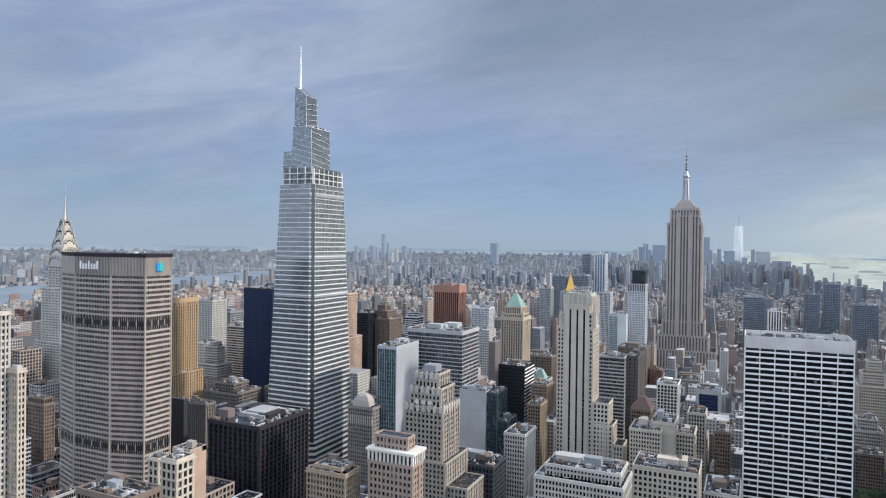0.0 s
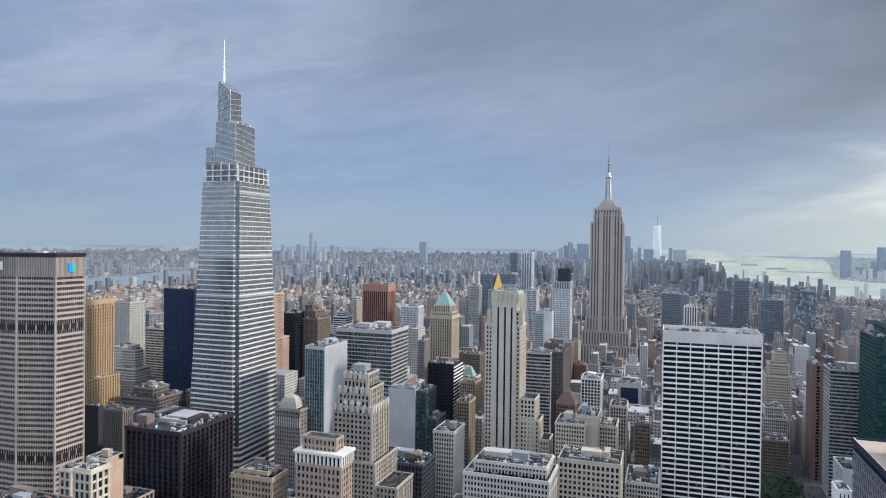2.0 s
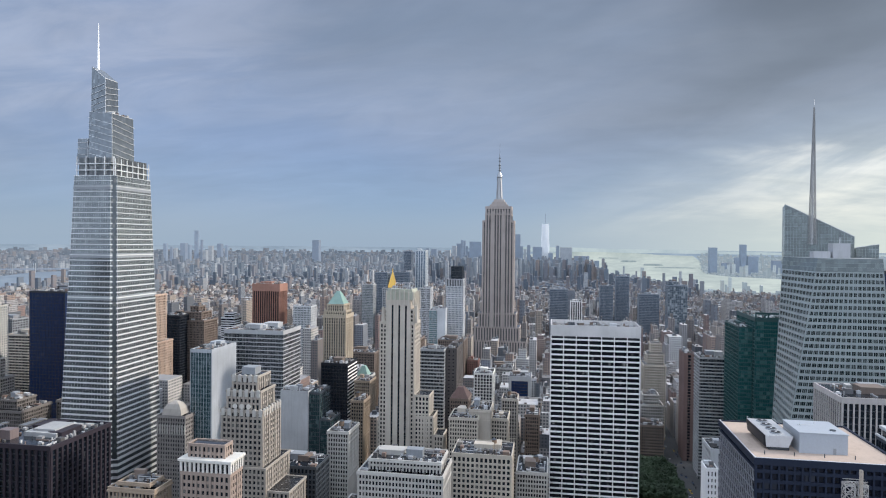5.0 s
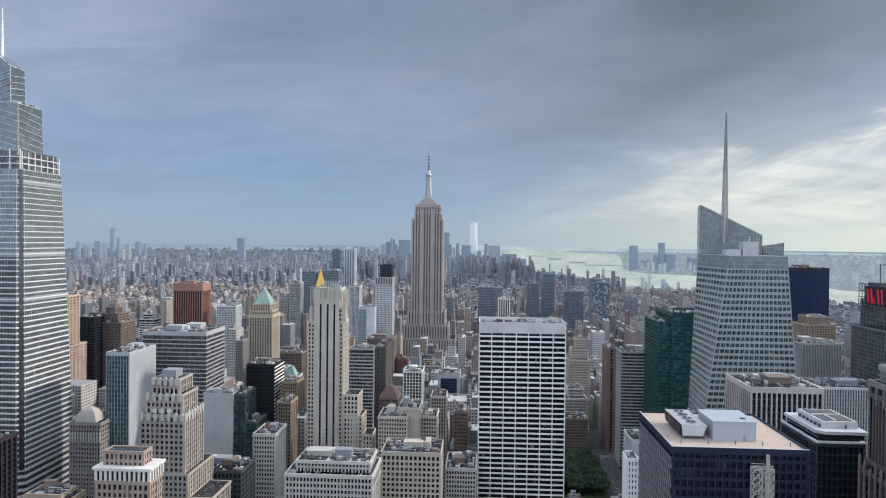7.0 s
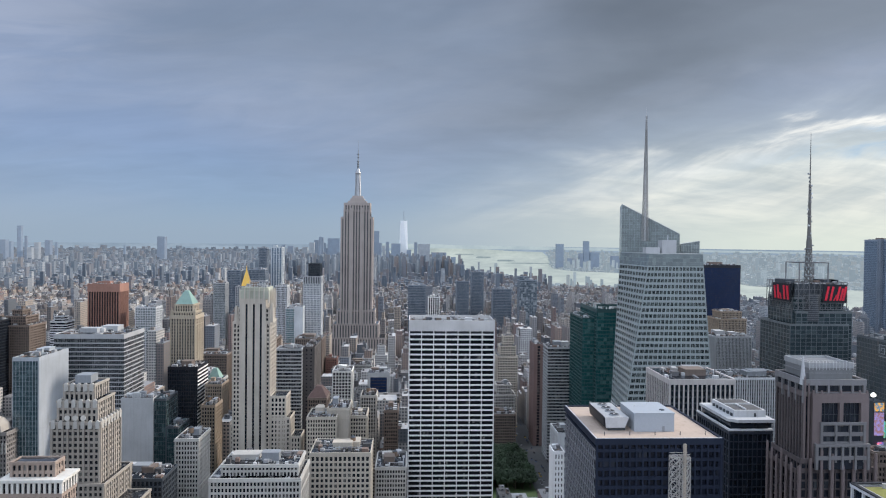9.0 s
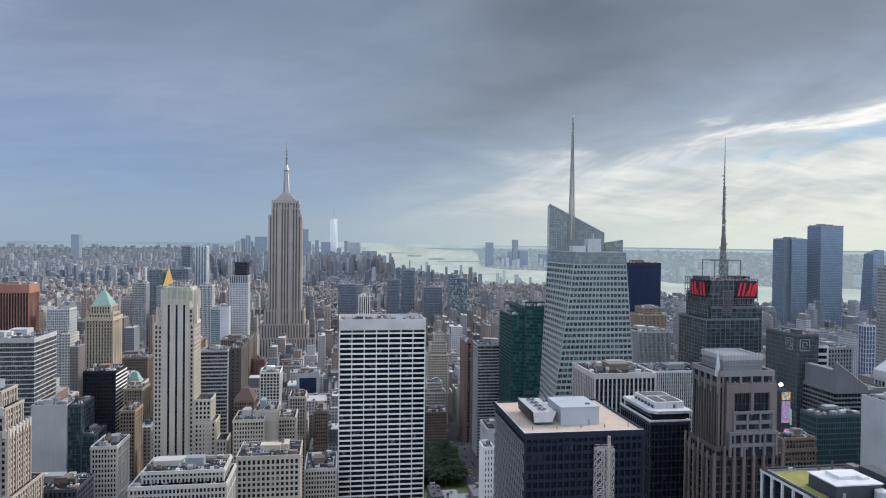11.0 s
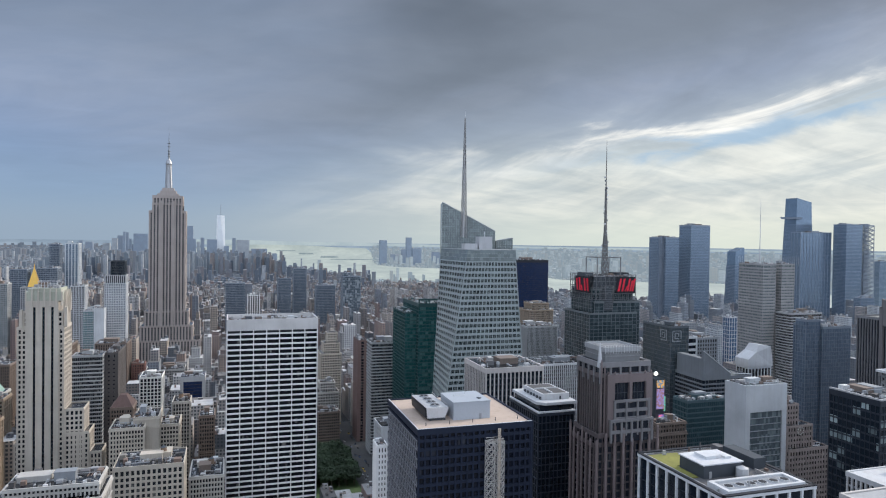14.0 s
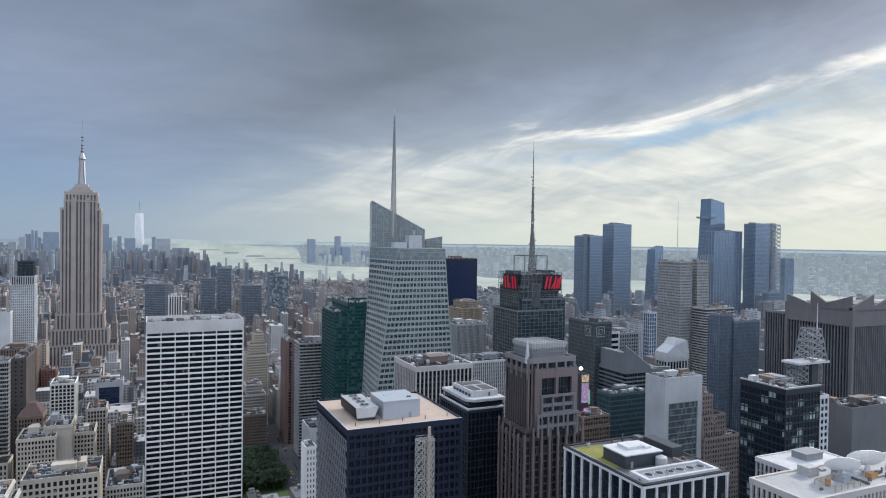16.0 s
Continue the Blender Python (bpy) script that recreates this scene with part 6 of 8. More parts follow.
slab = building("pale_blue_slab", "pale blue-grey striped slab with a dark top", -173.5, -144.7, 1080, 26, 184, Style(LTGREY, SILVERG, bay=2.4, pier=.9, floor=3.6, band=1.2), crown=1)
block(slab, -14.2, 14.2, -12.8, 12.8, 184, 196, Style(wall_mat("slab_fin_panel", (.46, .47, .49)), DKGLASS, bay=2.8, pier=1.3, floor=11, band=.2, depth=.8), top=1)
block(slab, -7, 12.4, -10, 10, 196, 217, Style(CHAR, DKGLASS, bay=1.6, pier=.3, floor=4, band=.5, depth=.3), top=1)
building("white_grid_block", "white grid-fronted office block", -93, -70, 800, 34, 98, Style(wall_mat("white_grid_paint", (.72, .71, .68)), GLASS, bay=3.4, pier=1.1, floor=3.8, band=1.0, proud=.2))
building("blue_glass_slab", "dark blue glass slab between grey concrete piers", -52.7, -25, 830, 30, 90, Style(GREY, NAVY, bay=24, pier=3.5, floor=3.8, band=.4, band_mat=BLACK), crown=6)
building("cream_stepped_block", "cream brick building with stepped roofs", -86, -61.5, 560, 30, 107, S_CREAM, blank="", tank=True)
building("cream_blank_block", "cream building with a blank wall and few windows", -70, -52, 570, 30, 112, S_CREAM, blank="N")
building("cream_low_block", "cream brick wing with punched windows", -55, -38, 590, 28, 100, S_CREAM)
building("cream_front_block", "cream brick office block with a row of tall windows", -70, -27, 470, 34, 105.6, Style(CREAM, GLASS, bay=3.1, pier=1.3, floor=3.8, band=1.5), crown=3, tank=True)
p = building("red_gable_tower", "brown brick tower with a dark red hipped roof", -97.5, -79.7, 640, 26, 104, S_BROWN, roofs=False)
pyramid_cap(p, -8.9, 8.9, -13, 13, 104, 113, wall_mat("red_slate", (.10, .065, .062)), "hipped_roof", .3)
building("grey_gothic_tower", "grey brick tower with a crenellated roofline", -47.7, -32.6, 650, 24, 104, S_MAS, tank=True)
building("narrow_brown_tower", "narrow brown office tower", -24.3, -11, 640, 26, 92, S_BROWN)
building("pale_roof_block", "white stone block with a long plant room on its roof", -119, -65, 400, 34, 113, S_PALE, tiers=[(-113, -67, 404, 430, 113, 120)], crown=2)
building("low_grey_wing", "low pale grey roofs with plant", -26, -2, 520, 40, 78, S_PALE, tank=True)

# old stone blocks round the terminal and the river side
# shade on these blocks is painted in as a darker stone
SHADED_STONE = wall_mat("shaded_stone", (.185, .168, .158))
S_SHADED = Style(SHADED_STONE, bay=2.3, pier=.9, floor=3.6, band=1.3, depth=.6, major=4, ledge=True)
building("terminal_stone_block", "grey stone classical block with rows of windows", -547, -503, 560, 40, 90, S_SHADED, tiers=[(-538, -512, 566, 590, 90, 99)], tank=True)
building("terminal_stone_block", "grey stone classical block with rows of windows", -497, -455, 600, 36, 92, S_SHADED)
building("grey_ribbed_block", "grey stone block with tall ribs", -486, -458.4, 470, 12, 103.7, Style(SHADED_STONE, GLASS, bay=2.4, pier=1.1, floor=3.6, band=.9, proud=.4, ledge=True))
building("dark_narrow_slab", "plain dark slab beside an octagonal tower", -463, -444.8, 430, 5, 117.4, Style(wall_mat("ink_metal", (.035, .038, .046), rough=.5), DKGLASS), blank="NW")
building("stone_roofscape_block", "grey stone block with crowded roof", -648, -606, 640, 34, 82, S_SHADED, tank=True)
building("stone_roofscape_block", "grey stone block with crowded roof", -600, -552, 680, 34, 84, S_SHADED, tank=True)
building("pale_grid_tower", "pale gridded apartment slab in sunlight", -765, -730, 760, 30, 166, Style(PALE, GREYG, bay=3, pier=.9, floor=3.3, band=1.2))
building("grey_grid_tower", "dark grey gridded apartment tower", -785, -750, 820, 30, 142, Style(MIDGREY, GLASS, bay=3, pier=1.1, floor=3.3, band=1.1))
building("cream_banded_tower", "cream apartment tower with banded balconies", -646, -618, 700, 24, 141, Style(CREAM, GLASS, bay=2, pier=0, floor=3.4, band=1.3, mullion=.1))
building("white_balcony_block", "white stepped block with balconies", -637, -606, 640, 0.1 + 26, 100, Style(PALE, GLASS, bay=3, pier=.8, floor=3.3, band=1.4), tiers=[(-632, -612, 646, 660, 100, 121)])
building("tan_twin_block", "tan brick apartment block with windows", -458, -420, 1100, 30, 110, S_TAN)
building("white_office_cube", "white gridded office block", -407, -377, 1000, 26, 153, Style(LTGREY, GREYG, bay=2.4, pier=.7, floor=3.6, band=1.2))
building("pale_banded_block", "pale stepped block with bands", -530, -506, 1000, 24, 131, Style(LTGREY, GLASS, bay=2, pier=0, floor=3.6, band=1.6), tiers=[(-526, -512, 1004, 1018, 131, 138)])
building("white_roof_block", "white complex roof with plant", -440, -400, 860, 30, 120, S_PALE, tank=True)
building("grey_corner_tower", "grey curved-front apartment tower", -396, -372, 1350, 26, 166, Style(GREY, GREYG, bay=2.5, pier=.5, floor=3.4, band=1.1))
building("white_stripe_tower", "white and grey striped tower", -263, -240, 1300, 30, 165, Style(LTGREY, GLASS, bay=2.5, pier=1, floor=3.6, band=.9))
building("pale_teal_tower", "pale teal glass tower", -215, -193, 1150, 24, 137, Style(LTGREY, glass_mat("aqua_glass", (.16, .27, .29), lit=.2), bay=2.2, pier=.2, floor=3.6, band=.8))
building("white_blank_tower", "white tower with a plain side", -183.4, -170.2, 1058, 18, 149, Style(wall_mat("white_render", (.62, .64, .66)), GLASS), blank="N")
building("dark_brick_terrace", "dark brick office block", -285, -240, 880, 30, 104, S_BROWN)
building("dark_brick_terrace", "dark brick office block", -232, -186, 930, 34, 118, S_BROWN, tiers=[(-222, -204, 936, 954, 118, 130)])
building("red_scaffold_block", "red brick block wrapped in scaffold", -129, -112, 1020, 22, 74, Style(REDBRICK, GLASS, bay=3, pier=1.4, floor=3.4, band=1.4))
building("white_low_roof", "low building with a broad white roof", -112, -60, 1030, 40, 62, S_PALE)

# along the west
em = building("emerald_glass_tower", "dark emerald glass tower with banded fronts and a raised end bay", 196.5, 222, 690, 66, 186, S_TEAL, crown=4, tiers=[(183, 196.4, 696, 750, 0, 176)])
add(em, "roof_bridge", box_mesh("roof_bridge", [(-12.5, 12.5, -32.6, -31.2, 189, 191), (-12.5, -11.2, -32.6, -31.2, 185, 189), (-1, .4, -32.6, -31.2, 185, 189), (11.2, 12.5, -32.6, -31.2, 185, 189)]), wall_mat("teal_metal", (0.03, 0.075, 0.078)))
building("white_pier_block", "grey office block with white vertical piers and roof plant", 168, 211.5, 420, 42, 168.5, Style(wall_mat("white_granite_pier", (.54, .50, .485)), DKGLASS, bay=3.1, pier=.85, floor=4, band=.6, band_mat=CHAR, proud=.25, depth=.4, fine=True), crown=3.6)
flat = building("dark_flat_block", "dark glass block with a white-edged terrace and white plant room", 163.4, 186, 330, 38, 161.2, Style(wall_mat("blue_black_metal", (.03, .038, .055), rough=.45), DKGLASS, bay=2.6, pier=.34, floor=3.9, band=.5), crown=2, roofs=False)
WTERR = wall_mat("white_terrace_coping", (.58, .59, .61), rough=.5, vary=.1)
add(flat, "terrace_coping", box_mesh("terrace_coping", [(-11.6, 11.6, -19.4, -18.2, 161, 161.9), (-11.6, -10.4, -18.2, 19.4, 161, 161.9), (10.4, 11.6, -18.2, 19.4, 161, 161.9)]), WTERR)
add(flat, "attic_glazing", box_mesh("attic_glazing", [(-9.2, 12.4, -16.6, 17, 160, 165)]), DKGLASS)
add(flat, "roof_slab", prism_mesh("roof_slab", [(-6.5, -18.2), (13.4, -18.2), (13.4, 18), (-10.4, 18), (-10.4, -15)], 164.9, [(-6.5, -18.2), (13.4, -18.2), (13.4, 18), (-10.4, 18), (-10.4, -15)], 166.4), WTERR)
pent = add(flat, "penthouse", box_mesh("penthouse", [(-5.5, 11.5, -12.4, 13, 166.4, 169.8)]), WTERR)
add(pent, "penthouse_well", box_mesh("penthouse_well", [(-4.4, 10.4, -11.2, 12, 169.7, 169.9)]), TAR)
add(pent, "penthouse_kerb", box_mesh("penthouse_kerb", [(-4.4, 10.4, 0, .7, 169.9, 170.5), (1, 1.7, -11.2, 0, 169.9, 170.5)]), WTERR)
for py in spaced(-10, 10, 4.4):
    add(pent, "side_vent", box_mesh("side_vent", [(-6.2, -5.4, py - .8, py + .8, 166.5, 168)]), CHAR)
add(pent, "penthouse_door", box_mesh("penthouse_door", [(5.2, 6.1, -12.52, -12.3, 166.2, 168.4)]), CHAR)
building("navy_slab_tower", "dark navy glass slab with flat roof", 518, 586, 1150, 40, 218, S_NAVY, crown=5)
building("tan_setback_block", "tan stone block with stepped top", 476, 520, 1000, 40, 140, S_TAN, tiers=[(482, 514, 1004, 1034, 140, 151)])
building("ribbed_grey_tower", "grey tower with fine vertical ribs", 359, 402, 760, 36, 147.5, Style(GREY, GLASS, bay=1.7, pier=.8, floor=3.8, band=.6, proud=.3, band_mat=MIDGREY))
building("pale_ribbed_annex", "pale office block with close ribs", 300, 356, 600, 40, 132, S_GREYPIER)
building("red_sliver_tower", "slim red-brown brick tower", 155, 167.5, 820, 30, 128, Style(wall_mat("maroon_brick", (.20, .135, .125)), GLASS, bay=6, pier=4.5, floor=3.6, band=1))
building("grey_terraced_tower", "grey apartment tower with banded balconies", 160, 192, 760, 30, 134, S_GREYBAND)
building("cream_ziggurat", "cream stepped brick building", 122, 150, 915, 34, 96, S_CREAM, tiers=[(126, 148, 918, 942, 96, 110), (131, 145, 921, 938, 110, 124)])
building("white_setback_house", "white stepped apartment house", 109, 137, 850, 26, 58, S_PALE, tiers=[(113, 132, 853, 872, 58, 70)])
building("dark_corner_block", "dark brown block at the edge of a park", 96, 131, 806, 30, 44, S_BROWN)
building("white_sliver", "narrow white-painted brick building", 93, 100, 420, 14, 122, Style(WHITE, GLASS, bay=2.2, pier=1.2, floor=3.6, band=1.6))
building("grey_sliver", "narrow grey building with a blank wall", 100, 112, 440, 24, 128, Style(GREY, GLASS), blank="N")
spiral = building("curved_screen_tower", "dark glass tower with a ribbed corner and white square emblems", 407.7, 428.6, 540, 45, 175, Style(wall_mat("smoke_mullion", (.085, .10, .115), rough=.5), glass_mat("smoke_glass", (.085, .11, .125), lit=.1, metal=.35), bay=2, pier=.15, floor=4, band=.5, depth=.15), crown=2)
PALESIGN = wall_mat("dim_sign_outline", (.34, .36, .38), rough=.5)
def square_spiral(q):
    """Bars of a square emblem's ring q metres in from its edge: (u0, u1, v0, v1)."""
    return [(q, 10 - q, q, q + .55), (q, 10 - q, 10 - q, 10.55 - q), (q, q + .55, q, 10 - q), (9.45 - q, 10 - q, q + 2.5, 10 - q)]


for q in (0, 2.6):
    add(spiral, "square_emblem", box_mesh("square_emblem", [(-10.8, -10.45, u0 - 16.5, u1 - 16.5, v0 + 160, v1 + 160) for u0, u1, v0, v1 in square_spiral(q)]), PALESIGN)
    add(spiral, "square_emblem", box_mesh("square_emblem", [(u0 - 8.5, u1 - 8.5, -22.9, -22.5, v0 + 160, v1 + 160) for u0, u1, v0, v1 in square_spiral(q)]), PALESIGN)
building("striped_slice_tower", "thin white striped tower end", 429.5, 442.5, 545, 40, 163.6, Style(wall_mat("white_stripe_panel", (.56, .58, .60), rough=.5), DKGLASS, bay=13, pier=.5, floor=5.6, band=2.5, proud=.2, depth=.8))
building("brown_side_tower", "grey brown office block with plain walls", 450, 482, 562, 40, 159, Style(MIDGREY, GLASS, bay=3, pier=1.2, floor=3.8, band=1.5))
building("concrete_frame_tower", "grey concrete office tower with a wide recessed glass front", 305, 337, 330, 18, 168.5, Style(wall_mat("pale_frame_concrete", (.47, .49, .51), streak=.2), glass_mat("frame_tower_glass", (.09, .115, .13), lit=.35, blind_or_sheen=(.19, .23, .24)), bay=32, pier=3.6, floor=4, band=.35, band_mat=MIDGREY, depth=.9), crown=17, blank="E")
building("slate_glass_block", "low dark teal glass block", 333, 370.5, 420, 17, 136, Style(wall_mat("slate_metal", (.06, .10, .115), rough=.45), glass_mat("slate_dark_glass", (.03, .062, .075), lit=.1, blind_or_sheen=(.07, .12, .135)), bay=1.9, pier=.2, floor=3.8, band=1.0, depth=.2))
cheq = building("chequered_glass_tower", "black glass tower with pale chequered panes and white roof edge", 303, 329, 240, 29, 180.7, Style(wall_mat("navy_black_metal", (.02, .027, .04), rough=.45), glass_mat("chequer_glass", (.012, .02, .03), lit=.2, blind_or_sheen=(.42, .52, .53), cell=(4.4, 4.4, 3.8)), bay=2.5, pier=.35, floor=3.8, band=.9, depth=.25), crown=3)
add(cheq, "roof_coping", box_mesh("roof_coping", [(-13.3, 13.3, -14.8, -13.6, 180.7, 181.5), (-13.3, -12.3, -13.6, 14.6, 180.7, 181.5)]), ROOFW)
low = building("low_pale_block", "low pale roofed block with a glazed top floor", 263, 301, 205, 18.5, 156, S_GREYPIER, roofs=False)
add(low, "pale_roof", box_mesh("pale_roof", [(-18.4, 18.4, -8.7, 8.7, 155.2, 155.6)]), LTGREY)
add(low, "roof_house", box_mesh("roof_house", [(-2, 9, -4, 4, 155.6, 158.4), (-2.3, 9.3, -4.3, 4.3, 158.4, 158.8)]), MIDGREY)
building("banded_theatre_block", "brown low block with a white arcaded top storey", 292, 317, 400, 14, 120, S_BROWN, tiers=[(292.4, 316.6, 400.4, 413, 120, 127)])
building("white_glazed_annex", "narrow white-panelled glass annex", 353, 367, 262, 14, 168, Style(wall_mat("annex_white_panel", (.62, .65, .68)), DKGLASS, bay=3.4, pier=1.0, floor=3.9, band=1.5))
mast_t = thing("roof_antenna_mast", "grey steel lattice mast on a roof platform", "antenna", 396.0, 300.0, 0.0)
MAST_STEEL = wall_mat("dull_mast_steel", (.27, .285, .30), rough=.55)
add(mast_t, "tower_stub", box_mesh("tower_stub", [(-12, 12, -5, 7, 0, 164)]), CHAR)
add(mast_t, "stair_core", box_mesh("stair_core", [(3, 9, -3, 4, 164, 180)]), CHAR)
add(mast_t, "platform", box_mesh("platform", [(-14, 15, -6.5, 6.5, 178.4, 179.8)]), LTGREY)
lattice(mast_t, "platform_frame", -7, 0, 164, 178.4, 9, 9, MAST_STEEL, step=4, r=.25)
lattice(mast_t, "platform_frame", 11, 0, 164, 178.4, 5, 5, MAST_STEEL, step=4, r=.25)
lattice(mast_t, "mast", 5, 0, 179.8, 201, 14, 8.5, MAST_STEEL, step=4.2, r=.3)
add(mast_t, "whip", prism_mesh("whip", disc(6, .45, 11, 0), 196, disc(6, .15, 11, 0), 217), LTGREY)


def winged_tower():
    t = thing("winged_roof_tower", "dark ribbed office tower with winged concrete roof screens", "skyscraper", 540.0, 374.0)
    # glass and ribs are lightened: haze painted into their colour
    st = Style(wall_mat("dark_ribs", (.20, .20, .21)), glass_mat("hazed_rib_glass", (.022, .028, .038), lit=.08, blind_or_sheen=(.06, .07, .085)), bay=2.7, pier=.7, floor=3.9, band=.5, proud=.6, band_mat=BLACK)
    block(t, -31, 60, -28, 28.5, 0, 193, st)
    block(t, -31, 20, 31, 52, 0, 197, st)
    wing = wall_mat("taupe_concrete_wing", (.175, .165, .17))
    for low in (rect(-32.8, -31, -29, 29), rect(-31, 60, -29, -27.4)):
        add(t, "roof_screen", prism_mesh("roof_screen", low, 191, low, 206), wing)

    def fin(x0, x1, y0, y1, za, zb):
        """A thin upright wing on the screen whose top falls from za to zb."""
        end = (za, zb, zb, za) if x1 - x0 > y1 - y0 else (za, za, zb, zb)
        me = bpy.data.meshes.new("roof_wing")
        me.from_pydata([(x, y, 204) for x, y in rect(x0, x1, y0, y1)] + [(x, y, z) for (x, y), z in zip(rect(x0, x1, y0, y1), end)], [], QUADS.tolist())
        add(t, "roof_wing", me, wing)

    fin(-33.2, -31.6, 6.4, 28.6, 206.4, 213)
    fin(-33.4, -31.4, -8, 6, 208.6, 217.4)
    fin(-33.2, -31.6, -29.4, -8.2, 215.6, 208.6)
    fin(-31.4, -6.5, -29.8, -28.2, 207, 216.4)
    fin(-6, 24, -29.8, -28.2, 207, 217)
    fin(24.5, 58, -29.8, -28.2, 207, 218)
    add(t, "plant_core", box_mesh("plant_core", [(-18, 45, -14, 16, 193, 207)]), wing)
    for py in (-29.0, 29.0):
        add(t, "corner_column", box_mesh("corner_column", [(-33.2, -30.4, py - 1.4, py + 1.4, 0 if py < 0 else 150, 206.2)]), wing)
    add(t, "roof_aerial", bars_mesh("roof_aerial", [((-12, -4, 207), (-12, -4, 226)), ((-14, -4, 212), (-10, -4, 212)), ((-13.4, -4, 215), (-10.6, -4, 215))], .22), LTGREY)


winged_tower()
building("slate_box_block", "plain slate-grey panelled block with a flat roof", 388, 438, 262, 20, 158, Style(wall_mat("slate_panel", (.15, .155, .165)), DKGLASS), blank="NE")
# haze before the hotel tower is painted into its lighter blue colours
building("dusk_blue_tower", "blue-grey glass hotel tower with slanting roof", 531, 566, 480, 34, 179, Style(wall_mat("hazed_mullion", (.15, .18, .22), rough=.4), glass_mat("hazed_blue_glass", (.13, .175, .24), lit=.16, blind_or_sheen=(.19, .245, .31), metal=.35, wobble=.03), bay=3, pier=.15, floor=3.6, band=.5, depth=.12, band_mat=wall_mat("slate_band", (.12, .145, .18))))
building("dusk_blue_annex", "blue-grey glass slab joined to a hotel tower", 513, 530.6, 482, 12, 186, Style(wall_mat("hazed_mullion", (.15, .18, .22)), glass_mat("hazed_blue_glass", (.065, .095, .15)), bay=3, pier=.15, floor=3.6, band=.5, depth=.12, band_mat=wall_mat("slate_band", (.12, .145, .18))))
wedge = thing("slant_parapet_block", "dark grey office block with a sloping parapet and ribbon windows", "office building", 440.5, 520.0)
block(wedge, -27, 27.5, -20, 20, 0, 133.4, Style(wall_mat("dim_slate_wall", (.17, .185, .205)), DKGLASS, bay=3, pier=0, floor=3.8, band=1.5, mullion=.1), top=3)
me = bpy.data.meshes.new("sloping_gable")
me.from_pydata([(-27.1, -20.2, 132), (3.5, -20.2, 132), (3.5, -17, 132), (-27.1, -17, 132), (-27.1, -20.2, 157.5), (3.5, -20.2, 135.7), (3.5, -17, 135.7), (-27.1, -17, 157.5)], [], QUADS.tolist())
add(wedge, "sloping_gable", me, wall_mat("dim_slate_wall", (.17, .185, .205)))
add(wedge, "gable_coping", bars_mesh("gable_coping", [((-27.1, -20.4, 157.6), (3.5, -20.4, 135.8)), ((3.5, -20.4, 135.8), (27.5, -20.4, 134.2))], .4), LTGREY)
add(wedge, "rear_hall", prism_mesh("rear_hall", rect(-26.8, 3, -17, 18), 133, rect(-26.8, -20, -17, 18), 150), wall_mat("dim_slate_wall", (.17, .185, .205)))
building("slate_rear_tower", "grey-blue office tower behind a hotel", 719, 773, 700, 26, 163, S_GREYBAND)
clk = building("brick_clock_block", "brown brick stepped theatre building", 376, 412, 365, 24, 112, Style(wall_mat("dusty_rose_brick", (.27, .225, .21)), GLASS, bay=2.4, pier=1.2, floor=3.6, band=1.7), tiers=[(376, 399, 367, 386, 112, 128), (377, 388, 369, 382, 128, 143)])
dial = add(clk, "clock_dial", box_mesh("clock_dial", [(-6.5 + 2.6 * math.cos(a) - .3, -6.5 + 2.6 * math.cos(a) + .3, -10.5, -10.1, 124 + 2.6 * math.sin(a) - .3, 124 + 2.6 * math.sin(a) + .3) for a in [k * math.pi / 6 for k in range(12)]] + [(-6.7, -6.4, -10.5, -10.2, 123.8, 126)]), PALE, "ring of pale hour marks")
hall = building("white_fin_hall", "low block with white fins under a folded pale roof", 522, 552, 562, 18, 126, Style(wall_mat("white_fin_paint", (.60, .62, .65)), GLASS, bay=4.4, pier=1, floor=30, band=.5, band_mat=MIDGREY), roofs=False)
me = bpy.data.meshes.new("folded_roof")
me.from_pydata([(-16, -10, 126), (16, -10, 126), (16, 10, 126), (-16, 10, 126), (-16, -10, 134), (-5, -9, 141), (0, -7, 149), (13, -10, 147), (15.5, -10, 132), (-16, 9, 134), (-5, 8, 142), (0, 7, 149), (13, 9, 147), (15.5, 9, 132)], [],
               [[3, 2, 1, 0], [0, 1, 8, 7, 6, 5, 4], [2, 3, 9, 10, 11, 12, 13], [4, 5, 10, 9], [5, 6, 11, 10], [6, 7, 12, 11], [7, 8, 13, 12], [1, 2, 13, 8], [3, 0, 4, 9]])
add(hall, "folded_roof", me, LTGREY)
building("white_frame_flats", "small apartment tower with a white frame", 795, 811, 900, 16, 133, Style(LTGREY, BLUEG, bay=5, pier=.8, floor=7, band=.8))
nyt = building("screened_media_tower", "grey tower wrapped in horizontal ceramic rods with a thin mast", 700, 722, 730, 46, 228, Style(wall_mat("rod_screen_grey", (.34, .335, .335)), GREYG, bay=3, pier=.3, floor=4.2, band=2.2, depth=.4), tiers=[(737, 760, 735, 760, 0, 228)])
add(nyt, "mast", prism_mesh("mast", disc(6, .8, 4, 0), 226, disc(6, .15, 4, 0), 318), LTGREY)
add(nyt, "screen_crown", box_mesh("screen_crown", [(px - .15, px + .15, -23.4, -23.1, 226, 238) for px in spaced(-12, 50, 3.5)] + [(-11.4, -11.1, py - .15, py + .15, 226, 238) for py in spaced(-23, 23, 3.5)]), GREY, kind="stuff")

